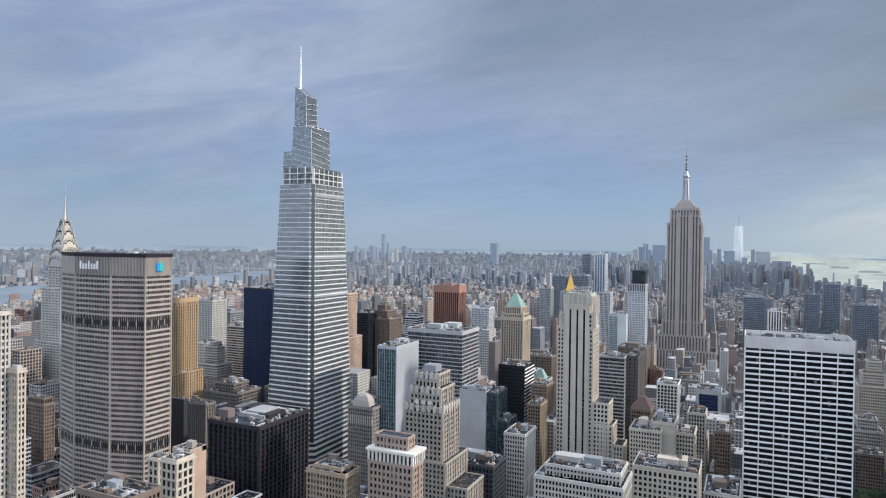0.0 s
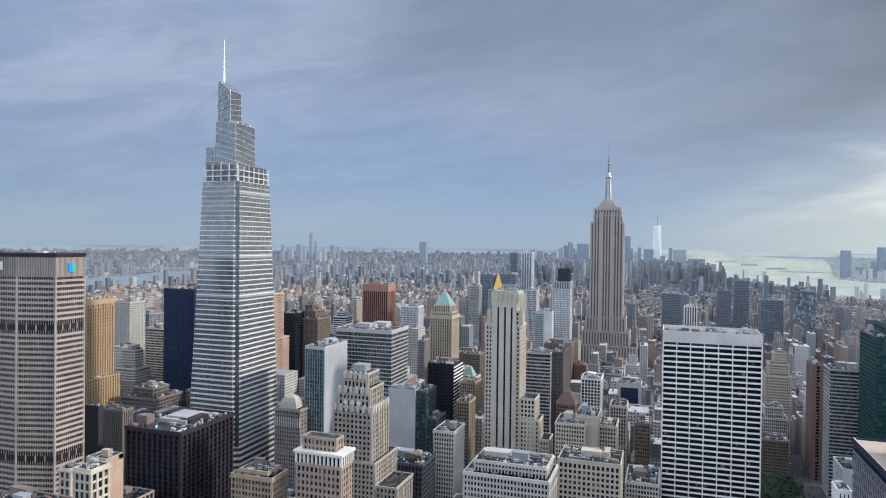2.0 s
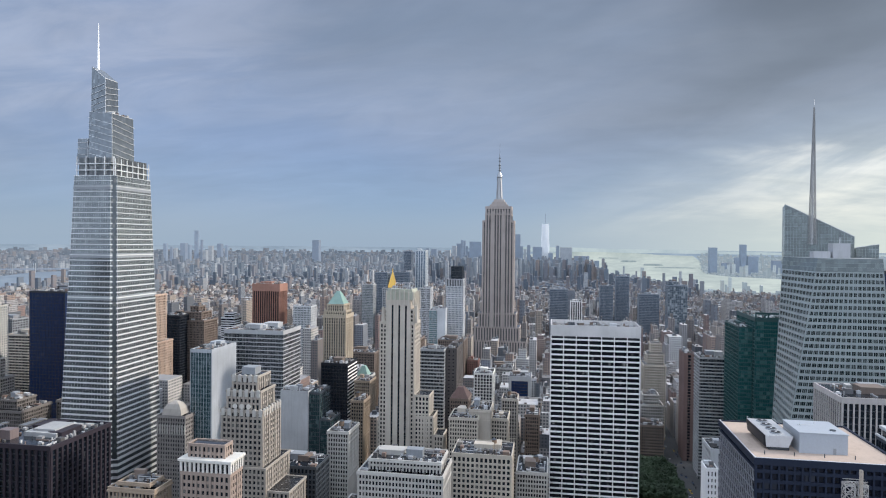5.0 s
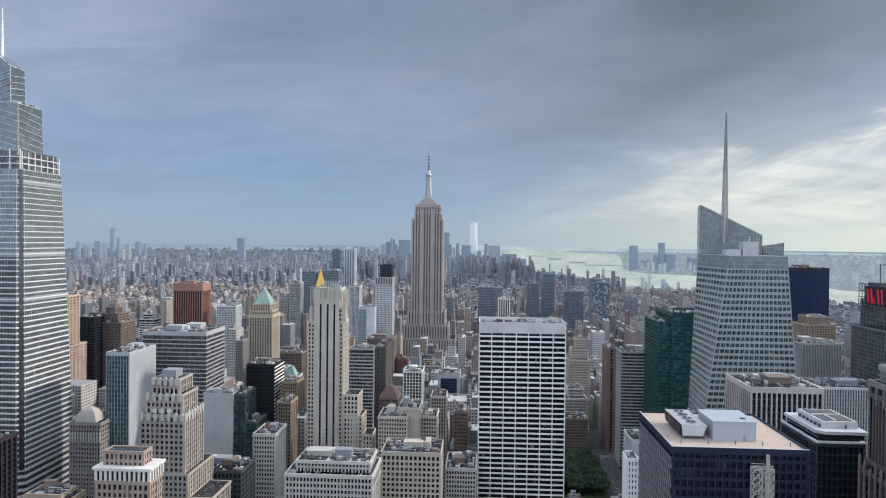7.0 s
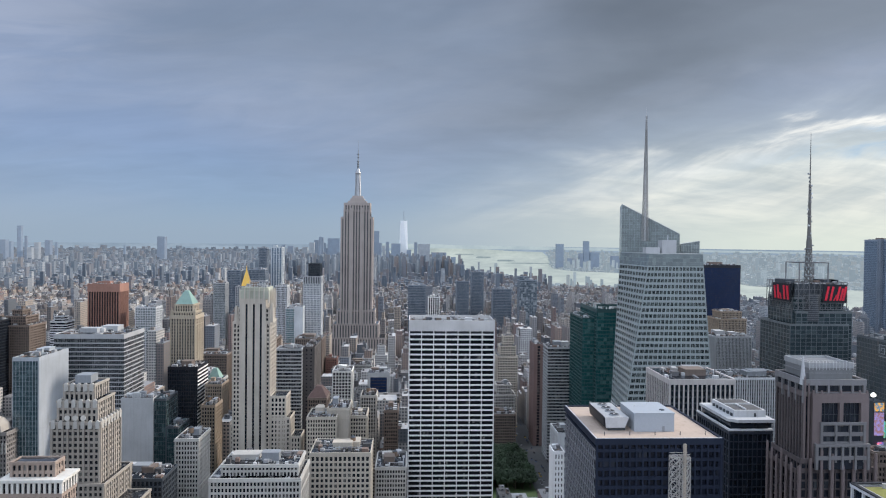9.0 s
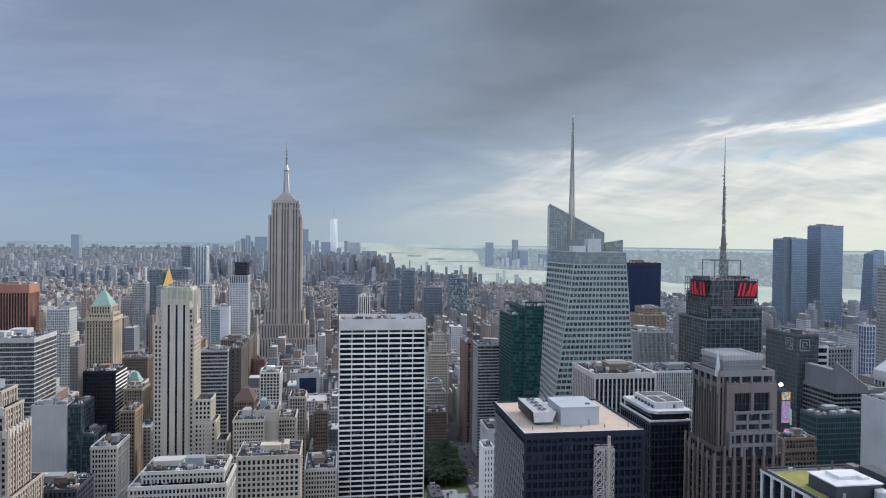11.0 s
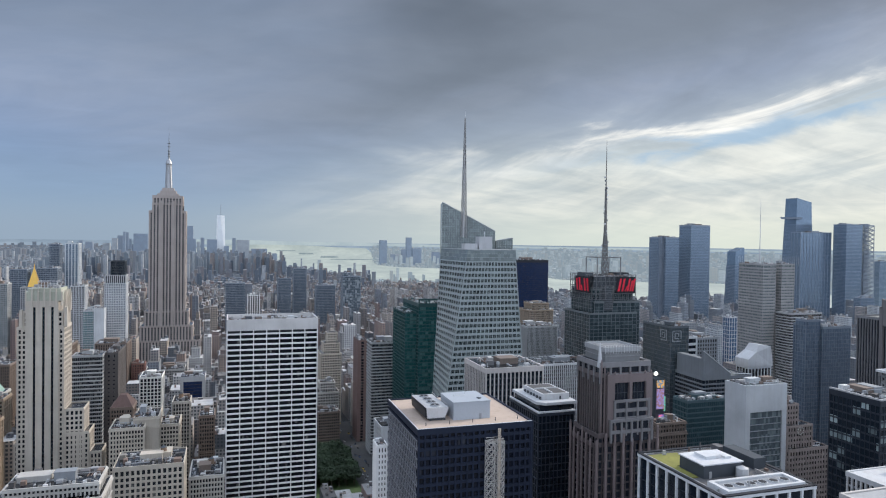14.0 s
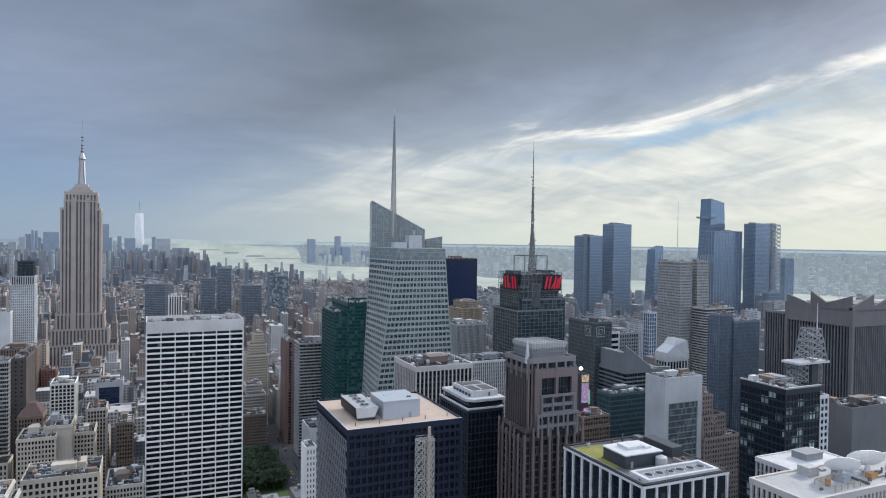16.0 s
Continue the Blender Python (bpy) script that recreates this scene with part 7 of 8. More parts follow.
# far west towers, distance haze painted into their pale blue colours
HAZB = glass_mat("hazy_blue_glass", (0.19, 0.26, 0.345), lit=.06, blind_or_sheen=(.25, .33, .42), rough=.12, metal=.45, wobble=.015)
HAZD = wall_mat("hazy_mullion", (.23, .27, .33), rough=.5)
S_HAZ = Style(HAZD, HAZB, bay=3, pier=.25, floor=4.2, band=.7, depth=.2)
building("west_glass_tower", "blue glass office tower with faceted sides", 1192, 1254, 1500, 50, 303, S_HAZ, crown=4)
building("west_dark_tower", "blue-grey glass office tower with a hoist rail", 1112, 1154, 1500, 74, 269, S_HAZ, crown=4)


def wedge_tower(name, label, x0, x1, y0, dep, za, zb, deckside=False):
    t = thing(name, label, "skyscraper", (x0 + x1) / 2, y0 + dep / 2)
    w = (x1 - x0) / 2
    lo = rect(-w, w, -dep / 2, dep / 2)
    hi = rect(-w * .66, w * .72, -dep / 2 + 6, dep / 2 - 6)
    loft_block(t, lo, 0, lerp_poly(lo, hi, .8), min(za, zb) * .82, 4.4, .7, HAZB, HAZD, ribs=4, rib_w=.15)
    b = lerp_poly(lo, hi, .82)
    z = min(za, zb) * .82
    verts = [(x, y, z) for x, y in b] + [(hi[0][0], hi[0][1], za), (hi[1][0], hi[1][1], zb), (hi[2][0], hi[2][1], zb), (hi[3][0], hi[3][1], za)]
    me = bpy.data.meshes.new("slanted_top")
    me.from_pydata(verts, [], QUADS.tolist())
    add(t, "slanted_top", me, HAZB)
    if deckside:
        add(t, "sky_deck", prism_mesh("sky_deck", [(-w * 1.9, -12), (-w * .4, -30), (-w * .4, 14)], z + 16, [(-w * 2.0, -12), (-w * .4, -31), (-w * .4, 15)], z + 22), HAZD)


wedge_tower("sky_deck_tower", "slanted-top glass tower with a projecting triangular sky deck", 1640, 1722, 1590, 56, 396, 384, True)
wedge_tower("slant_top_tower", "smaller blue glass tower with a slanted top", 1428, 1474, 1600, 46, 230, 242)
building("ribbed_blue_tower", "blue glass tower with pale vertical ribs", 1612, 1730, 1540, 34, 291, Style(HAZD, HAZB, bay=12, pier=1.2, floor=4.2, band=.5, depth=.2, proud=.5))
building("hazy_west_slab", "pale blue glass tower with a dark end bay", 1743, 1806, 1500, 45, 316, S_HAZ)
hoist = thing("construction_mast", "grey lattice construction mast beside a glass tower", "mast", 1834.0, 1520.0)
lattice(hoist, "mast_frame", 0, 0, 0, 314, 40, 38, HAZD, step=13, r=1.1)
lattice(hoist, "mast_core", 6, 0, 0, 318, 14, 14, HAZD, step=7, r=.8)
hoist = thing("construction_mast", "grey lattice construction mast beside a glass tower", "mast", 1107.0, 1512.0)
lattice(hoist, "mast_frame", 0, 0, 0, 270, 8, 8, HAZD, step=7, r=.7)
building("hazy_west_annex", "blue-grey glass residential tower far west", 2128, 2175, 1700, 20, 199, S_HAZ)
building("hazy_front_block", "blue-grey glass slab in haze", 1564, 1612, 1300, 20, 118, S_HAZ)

# towers downtown of the limestone giant, haze painted into wall and window colours
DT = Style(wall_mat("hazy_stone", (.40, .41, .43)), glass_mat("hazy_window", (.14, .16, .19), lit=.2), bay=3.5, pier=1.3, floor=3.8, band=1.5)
DTD = Style(wall_mat("hazy_dark_panel", (.25, .285, .33)), glass_mat("hazy_dark_window", (.10, .13, .17), lit=.25, blind_or_sheen=(.24, .27, .30), metal=.2), bay=3, pier=.4, floor=3.8, band=.9)
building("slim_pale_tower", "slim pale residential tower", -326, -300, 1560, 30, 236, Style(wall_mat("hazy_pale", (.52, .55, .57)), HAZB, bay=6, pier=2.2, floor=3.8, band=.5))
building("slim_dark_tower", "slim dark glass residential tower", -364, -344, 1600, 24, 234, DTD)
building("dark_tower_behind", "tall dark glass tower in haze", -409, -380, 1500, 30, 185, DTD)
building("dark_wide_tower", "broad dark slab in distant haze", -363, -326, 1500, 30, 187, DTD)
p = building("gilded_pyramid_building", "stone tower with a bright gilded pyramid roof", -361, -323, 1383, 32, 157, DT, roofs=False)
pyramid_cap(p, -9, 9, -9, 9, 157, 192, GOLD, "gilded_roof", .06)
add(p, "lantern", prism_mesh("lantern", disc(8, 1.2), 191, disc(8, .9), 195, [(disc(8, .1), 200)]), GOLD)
building("tall_flatiron_tower", "speckled grey glass residential tower with an angled top", 248, 289, 1500, 34, 168, Style(wall_mat("hazy_dark_panel", (.25, .285, .33)), glass_mat("speckled_hazy_glass", (.085, .115, .14), lit=.42, blind_or_sheen=(.42, .46, .48), cell=(4, 4, 3.8)), bay=4, pier=.3, floor=3.8, band=.6), tiers=[(248.5, 270, 1500.5, 1530, 168, 176)])
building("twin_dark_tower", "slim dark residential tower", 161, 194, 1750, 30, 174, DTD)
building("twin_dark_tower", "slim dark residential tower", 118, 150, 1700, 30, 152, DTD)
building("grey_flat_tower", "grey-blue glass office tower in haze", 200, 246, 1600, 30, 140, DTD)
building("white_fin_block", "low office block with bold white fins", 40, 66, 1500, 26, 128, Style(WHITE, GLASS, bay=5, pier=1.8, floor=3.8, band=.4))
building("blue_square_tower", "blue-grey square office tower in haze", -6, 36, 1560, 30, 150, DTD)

# ---------------------------------------------------------------- far distance
NEAR_R, SPAN = 2050.0, 2650.0


def squeeze(v):
    """Beyond two kilometres distances are drawn together along the line of sight, so that the land fits in the lens's reach."""
    v = np.asarray(v, float)
    d = np.hypot(v[:, 0], v[:, 1])
    r = np.where(d > NEAR_R, NEAR_R + SPAN * (1 - np.exp(-(np.maximum(d, NEAR_R) - NEAR_R) / SPAN)), d)
    k = (r / np.maximum(d, 1e-6))[:, None]
    e = np.array([0, 0, EYE])
    return e + (v - e) * k


def far_boxes(name, boxes, turn=None):
    b = np.asarray(boxes, float).reshape(-1, 6)
    ix = np.array([[0, 2, 4], [1, 2, 4], [1, 3, 4], [0, 3, 4], [0, 2, 5], [1, 2, 5], [1, 3, 5], [0, 3, 5]])
    verts = squeeze(b[:, ix].reshape(-1, 3))
    faces = (QUADS[None] + 8 * np.arange(len(b))[:, None, None]).reshape(-1, 4)
    me = bpy.data.meshes.new(name)
    me.from_pydata(verts.tolist(), [], faces.tolist())
    return me


def polar(az, d):
    return d * math.sin(radians(az)), d * math.cos(radians(az))


# shorelines: azimuth, near bank, far bank, in degrees and metres
EAST = [(-75, 1900, 2700), (-66, 2150, 3100), (-57.4, 2570, 4000), (-52, 2950, 4300), (-46, 3500, 4750), (-43.5, 3850, 5000), (-41, 4200, 5600), (-39.2, 4900, 5700), (-38, 5300, 5500)]
BAY = [(-3.2, 9500, 11500), (-2, 8200, 14500), (1, 6600, 19000), (3, 5500, 19500), (5.3, 5400, 19000), (7.2, 5000, 18000), (8.5, 4780, 16000), (11.6, 3900, 15000), (12.0, 3880, 6100), (14, 3860, 5600), (17, 3800, 5500), (21, 3600, 5200), (24, 3500, 4900), (28, 2850, 4200), (35, 2650, 4200), (40.5, 2850, 4300), (49, 2550, 3700), (56, 2500, 3600), (66, 2300, 3500), (75, 2200, 3400)]


def bank(table, az):
    a = [r[0] for r in table]
    return np.interp(az, a, [r[1] for r in table]), np.interp(az, a, [r[2] for r in table])


def on_water(x, y):
    az, d = math.degrees(math.atan2(x, y)), math.hypot(x, y)
    for table in (EAST, BAY):
        if table[0][0] <= az <= table[-1][0]:
            n, f = bank(table, az)
            if n < d < f:
                return True
    return False


def polar_sheet(name, azs, rows, lift=0.0):
    """A sheet over (azimuth, distance) rows, drawn in like all that is far."""
    verts = [(*polar(a, d), lift) for a, ds in zip(azs, rows) for d in ds]
    v = squeeze(np.array(verts))
    n = len(rows[0])
    faces = [[i * n + j, i * n + j + 1, (i + 1) * n + j + 1, (i + 1) * n + j] for i in range(len(azs) - 1) for j in range(n - 1)]
    me = bpy.data.meshes.new(name)
    me.from_pydata(v.tolist(), [], [f[::-1] for f in faces])
    return me


def level(m, height=None, strength=0.1):
    """Lit as level ground, whatever the sheet's curve."""
    up = m.node("ShaderNodeCombineXYZ", X=0.0, Y=0.0, Z=1.0).outputs[0]
    if height is not None:
        up = m.node("ShaderNodeBump", Height=height, Strength=strength, Distance=1.0, Normal=up).outputs[0]
    m.plug(up, m.bsdf.inputs["Normal"])


def ground_material(name, dark, light, speck):
    m = Nodes(name)
    p = m.coords()
    a = m.noise(p, 0.02, 5)
    b = m.noise(p, 0.4, 4)
    col = m.mix(m.ramp(a, .35, .65), dark, light)
    col = m.mix(m.ramp(b, .35, .7, 0, .4), col, speck)
    m.plug(col, m.bsdf.inputs["Base Color"])
    m.plug(.9, m.bsdf.inputs["Roughness"])
    level(m)
    return m.mat


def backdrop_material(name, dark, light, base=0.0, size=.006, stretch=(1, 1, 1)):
    """Plain far distance beyond the city: broad soft tones with haze painted as emission."""
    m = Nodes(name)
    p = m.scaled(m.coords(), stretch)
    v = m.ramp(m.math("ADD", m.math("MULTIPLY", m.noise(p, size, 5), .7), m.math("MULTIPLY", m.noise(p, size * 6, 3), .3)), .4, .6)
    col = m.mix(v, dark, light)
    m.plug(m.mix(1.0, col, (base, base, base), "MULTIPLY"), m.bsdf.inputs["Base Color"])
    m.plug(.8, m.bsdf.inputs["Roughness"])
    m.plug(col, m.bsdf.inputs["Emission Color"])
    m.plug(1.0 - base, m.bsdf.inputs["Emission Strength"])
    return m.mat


def setting(name, me, mat, label, kind="structure"):
    me.materials.append(mat)
    ob = new(name, me)
    return tagged(ob, label, name, kind=kind)


azs = [-180.0 + 4 * i for i in range(25)] + [-80 + .5 * i for i in range(1, 320)] + [80.0 + 4 * i for i in range(26)]
ring = [.001, 100, 250, 500, 900, 1400, 2050] + [2050 * (3300 / 2050) ** (i / 30) for i in range(1, 31)]
setting("ground", polar_sheet("ground", azs, [ring] * len(azs)), ground_material("city_asphalt", (0.05, 0.05, 0.053), (0.085, 0.085, 0.088), (0.12, 0.12, 0.12)), "asphalt streets and open city ground")
ring = [3300 * (9500 / 3300) ** (i / 80) for i in range(81)]
# bluish land tones hold the distance haze in their base colour
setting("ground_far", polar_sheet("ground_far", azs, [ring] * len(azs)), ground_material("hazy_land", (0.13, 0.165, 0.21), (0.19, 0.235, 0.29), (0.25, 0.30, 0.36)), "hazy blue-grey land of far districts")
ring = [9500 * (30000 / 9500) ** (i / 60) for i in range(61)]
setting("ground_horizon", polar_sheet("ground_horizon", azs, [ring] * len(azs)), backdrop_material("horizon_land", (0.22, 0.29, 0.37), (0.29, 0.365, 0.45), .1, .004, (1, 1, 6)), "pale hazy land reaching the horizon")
# the sky's shine on the water is painted in as emission
for name, table, label, WATER in (("water_river", EAST, "grey-blue river between low city banks", backdrop_material("sky_shine_river", (.165, .215, .285), (.21, .265, .335), .3)),
                           ("water_bay", BAY, "pale shining bay and river under a bright sky", backdrop_material("sky_shine_bay", (.335, .395, .39), (.455, .515, .485), .1, .004))):
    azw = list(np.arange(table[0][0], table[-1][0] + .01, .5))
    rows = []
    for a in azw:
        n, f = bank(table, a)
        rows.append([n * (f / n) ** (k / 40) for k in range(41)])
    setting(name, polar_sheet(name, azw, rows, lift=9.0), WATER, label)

# bluish tones carry distance haze; the hazy and shore sets also emit it
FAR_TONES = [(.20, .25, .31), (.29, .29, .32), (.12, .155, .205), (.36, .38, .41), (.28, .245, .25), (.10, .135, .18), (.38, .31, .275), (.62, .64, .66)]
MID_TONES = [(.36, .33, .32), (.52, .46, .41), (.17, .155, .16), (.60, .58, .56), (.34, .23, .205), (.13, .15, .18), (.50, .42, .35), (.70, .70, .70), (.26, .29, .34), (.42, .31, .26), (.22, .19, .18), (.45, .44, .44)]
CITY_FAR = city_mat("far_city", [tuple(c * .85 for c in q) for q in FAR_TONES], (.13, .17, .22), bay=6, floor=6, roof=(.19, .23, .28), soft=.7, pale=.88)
CITY_HAZE = city_mat("hazy_city", [tuple(c * .55 for c in q) for q in FAR_TONES], (.07, .09, .12), bay=9, floor=8, roof=(.12, .145, .175), soft=.6, pale=.9, haze_glow=((.20, .262, .34), .28))
CITY_SHORE = city_mat("hazy_shore", [tuple(c * .45 for c in q) for q in FAR_TONES], (.06, .08, .10), bay=9, floor=8, roof=(.10, .12, .145), soft=.6, pale=.92, haze_glow=((.29, .36, .40), .62))
CITY_MID = city_mat("mid_city", MID_TONES, (.055, .065, .08), bay=3.4, floor=3.7, roof=(.30, .30, .31), soft=.95)

FOOT = []
for ob in list(scene.objects):
    if ob.type == "EMPTY" and ob.parent is None and "category" in ob and ob["category"] != "water tank":
        xs, ys = [], []
        for c in ob.children:
            if c.type == "MESH" and len(c.data.vertices):
                co = np.empty(len(c.data.vertices) * 3)
                c.data.vertices.foreach_get("co", co)
                co = co.reshape(-1, 3)
                xs += [co[:, 0].min() + c.location.x, co[:, 0].max() + c.location.x]
                ys += [co[:, 1].min() + c.location.y, co[:, 1].max() + c.location.y]
        FOOT.append((ob.location.x + min(xs), ob.location.x + max(xs), ob.location.y + min(ys), ob.location.y + max(ys)))
PARK = (15, 137, 640, 802)
FOOT.append(PARK)


def free(x0, x1, y0, y1, gap=1.5):
    return all(x1 + gap < a or x0 - gap > b or y1 + gap < c or y0 - gap > d for a, b, c, d in FOOT)


AVENUES = [-3000, -2700, -2400, -2100, -1800, -1500, -1200, -950, -820, -690, -560, -430, -295, -165, 147, 405, 672, 950, 1230, 1510, 1790, 2070, 2350, 2650, 2950]
STREET = 80.4
rng = random.Random(77)
STYLES = [("cream brick office building with punched windows", S_CREAM), ("tan brick building with punched windows", S_TAN), ("brown brick building with punched windows", S_BROWN),
          ("pale stone office building", S_PALE), ("limestone office building with punched windows", S_MAS), ("grey office building with ribbon windows", S_GREYBAND),
          ("grey ribbed office building", S_GREYPIER), ("dark glass office building", S_BLACK)]
mid, spots = [], []
made_near = made_mid = 0
MIDSTYLES = [("cream brick city building with punched windows", Style(wall_mat("dusty_cream", (.45, .42, .38)), bay=3, pier=1.2, floor=3.6, band=1.4)),
             ("red-brown brick city building with punched windows", Style(wall_mat("dusty_red_brick", (.33, .235, .205)), bay=3, pier=1.2, floor=3.5, band=1.4)),
             ("grey stone city building with punched windows", Style(wall_mat("dusty_grey_stone", (.36, .355, .36)), bay=3, pier=1.1, floor=3.6, band=1.4)),
             ("white glazed-brick city building", Style(wall_mat("dusty_white_brick", (.60, .60, .60)), bay=3.2, pier=1.2, floor=3.6, band=1.4)),
             ("brown brick loft building with wide windows", Style(wall_mat("dusty_brown_brick", (.33, .28, .245)), bay=4, pier=1.1, floor=4, band=1.3)),
             ("grey ribbon-windowed office building", Style(wall_mat("dusty_panel", (.40, .42, .45)), bay=2, pier=0, floor=3.7, band=1.4, mullion=.08))]
for k in range(1, 40):
    ys = k * STREET + 20
    for a, b in zip(AVENUES, AVENUES[1:]):
        x = a + 14
        while x < b - 22:
            w = (rng.uniform(8, 22) if rng.random() < .82 else rng.uniform(24, 42)) * (1.0 if k < 11 else .62)
            x1 = min(x + w, b - 14)
            for half in (0, 1):
                y0, y1 = ys + 7 + half * 33.5, ys + 7 + half * 33.5 + rng.uniform(27, 33)
                cx, cy = (x + x1) / 2, (y0 + y1) / 2
                az = math.degrees(math.atan2(cx, cy))
                d = math.hypot(cx, cy)
                if abs(az) > 68 or d > 3300 or d < 190 or on_water(cx, cy):
                    continue
                tall = rng.random()
                if d < 950:
                    h = (rng.uniform(24, 70) if cx > -150 else rng.uniform(34, 84)) if d > 420 else rng.uniform(20, 45)
                    if not free(x, x1, y0, y1):
                        continue
                    if -12 < cx < 150 and 200 < cy < 640:
                        h = rng.uniform(14, 24)
                    if az < 62 and made_near < 150:
                        made_near += 1
                        lab, st = STYLES[int(rng.random() * rng.random() * len(STYLES))] if tall < .5 else rng.choice(STYLES[:2] + STYLES[3:6])
                        building("office_building", lab, x, x1, y0, y1 - y0, h, st, tank=rng.random() < .22)
                        continue
                else:
                    h = rng.uniform(20, 62) * (1.0 if d < 1900 else .75)
                    if tall > .93 and d < 2200:
                        h = rng.uniform(70, 112)
                    if cx < -330 and tall > .86 and d < 1700:
                        h = rng.uniform(80, 130)
                    if not free(x, x1, y0, y1):
                        continue
                if d < 1500 and abs(az) < 60 and made_mid < 200 and (y0 < 1150 or rng.random() < .6):
                    made_mid += 1
                    lab, st = rng.choice(MIDSTYLES)
                    t = thing("city_building", lab, "building", cx, cy)
                    block(t, x - cx, x1 - cx, y0 - cy, y1 - cy, 0, h, st, top=1.5, faces="NW" if cx < 0 else "NE")
                    s = rng.uniform(1.6, 3.2)
                    px, py = rng.uniform(x - cx + 3.4, x1 - cx - 3.4), rng.uniform(-6, 8)
                    add(t, "bulkhead", box_mesh("bulkhead", [(px - s, px + s, py - s, py + s, h - 1, h + rng.uniform(2, 4.5))]), rng.choice([st.wall, MIDGREY, BROWN]))
                    if rng.random() < .18:
                        water_tank(cx - px * .5, cy - 5, h - 1)
                    continue
                mid.append((x, x1, y0, y1, 0, h))
                if h > 38 and rng.random() < .4:
                    u, v = rng.uniform(1.5, 4), rng.uniform(1.5, 6)
                    g = h + rng.uniform(5, 16)
                    mid.append((x + u, x1 - u, y0 + v, y1 - v, h, g))
                    h = g
                for _ in range(rng.randint(1, 4)):
                    s = rng.uniform(1.2, 4.2)
                    px, py = rng.uniform(x + 2, max(x + 2.1, x1 - 2)), rng.uniform(y0 + 1, y1 - 6)
                    mid.append((px - s * .6, px + s * .6, py, py + s, h, h + rng.uniform(1.4, 5.5)))
            x = x1 + rng.choice([0, 0, .6, 3])
mid = np.array(mid)
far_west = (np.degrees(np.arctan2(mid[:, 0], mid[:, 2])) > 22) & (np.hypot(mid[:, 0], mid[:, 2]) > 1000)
# the cooler bluish palette paints distance haze onto the western blocks
setting("city_blocks_west", far_boxes("mid_city_west", mid[far_west]), city_mat("west_city_hazed", [(.30, .33, .37), (.42, .44, .46), (.20, .225, .26), (.50, .53, .56), (.32, .28, .28), (.16, .19, .23), (.40, .37, .36), (.58, .61, .64)], (.08, .10, .13), bay=3.4, floor=3.7, roof=(.30, .32, .34), soft=.9), "rows of haze-tinted stone and brick buildings towards a river", "stuff")
me = far_boxes("mid_city", mid[~far_west])
setting("city_blocks", me, CITY_MID, "dense rows of brick and stone city buildings with flat roofs", "stuff")

# the boroughs and the far shore, thinning towards the horizon
far = []
rng = random.Random(31)
for i in range(64000):
    az = rng.uniform(-70, 68)
    d = 2900 * (15000 / 2900) ** rng.random()
    x, y = polar(az, d)
    if on_water(x, y):
        continue
    s = .55 + d / 9000
    w, l, h = rng.uniform(4, 11) * s, rng.uniform(5, 20) * s, rng.uniform(7, 17) * (.8 + d / 14000)
    if az > -30 and az < 6 and d < 6500:
        h *= 1.4
    q = rng.random()
    if q > .93:
        h, w = rng.uniform(24, 52) * (.8 + d / 14000), min(w, 13 * s)
    if q > .975 and d < 9000:
        h = rng.uniform(60, 100)
    if az > -12 and az < 4.5 and 4300 < d < 6200 and q > .7:
        h = rng.uniform(70, 150)
    far.append((x - w, x + w, y - l, y + l, 0, h))
far = np.array(far)
fd, fa = np.hypot(far[:, 0], far[:, 2]), np.degrees(np.arctan2(far[:, 0], far[:, 2]))
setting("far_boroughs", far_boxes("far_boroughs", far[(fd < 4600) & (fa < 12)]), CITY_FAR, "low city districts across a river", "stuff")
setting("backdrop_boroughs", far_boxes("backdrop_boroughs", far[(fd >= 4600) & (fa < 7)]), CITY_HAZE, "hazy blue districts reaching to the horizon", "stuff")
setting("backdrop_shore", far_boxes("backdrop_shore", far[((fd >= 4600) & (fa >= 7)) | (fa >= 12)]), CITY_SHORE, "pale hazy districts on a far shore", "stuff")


def far_tower(name, label, az0, az1, d, el, mat, shape=1.0, tip=None):
    """A tower far off: its sides by azimuth, its top by elevation, in degrees."""
    a, b = polar(az0, d), polar(az1, d)
    z = EYE + d * math.tan(radians(el))
    w = math.hypot(b[0] - a[0], b[1] - a[1]) / 2
    cx, cy = (a[0] + b[0]) / 2, (a[1] + b[1]) / 2
    lo, hi = rect(cx - w, cx + w, cy - w, cy + w), rect(cx - w * shape, cx + w * shape, cy - w * shape, cy + w * shape)
    v = squeeze(np.array([(x, y, 0) for x, y in lo] + [(x, y, z) for x, y in hi]))
    c = squeeze(np.array([(cx, cy, 0.0)]))[0]
    t = thing(name, label, "skyscraper", *c)
    me = bpy.data.meshes.new("shaft")
    me.from_pydata((v - c).tolist(), [], QUADS.tolist())
    add(t, "shaft", me, mat)
    if tip:
        zt = EYE + d * math.tan(radians(tip))
        q = squeeze(np.array([(cx, cy, z), (cx, cy, zt)])) - c
        add(t, "mast", bars_mesh("mast", [(tuple(q[0]), tuple(q[1]))], 1.6, 6), HAZD)


# blue tones and a faint emission paint distance haze onto these towers
FARG = city_mat("hazed_tower_glass", [(.27, .33, .41)] * 2, (.20, .26, .34), bay=7, floor=7, roof=(.2, .24, .3), soft=.7, haze_glow=((.20, .262, .34), .12))
FARW = city_mat("hazed_tower_stone", [(.44, .46, .48)] * 2, (.24, .28, .33), bay=6, floor=6, roof=(.3, .33, .37), soft=.7, haze_glow=((.20, .262, .34), .10))
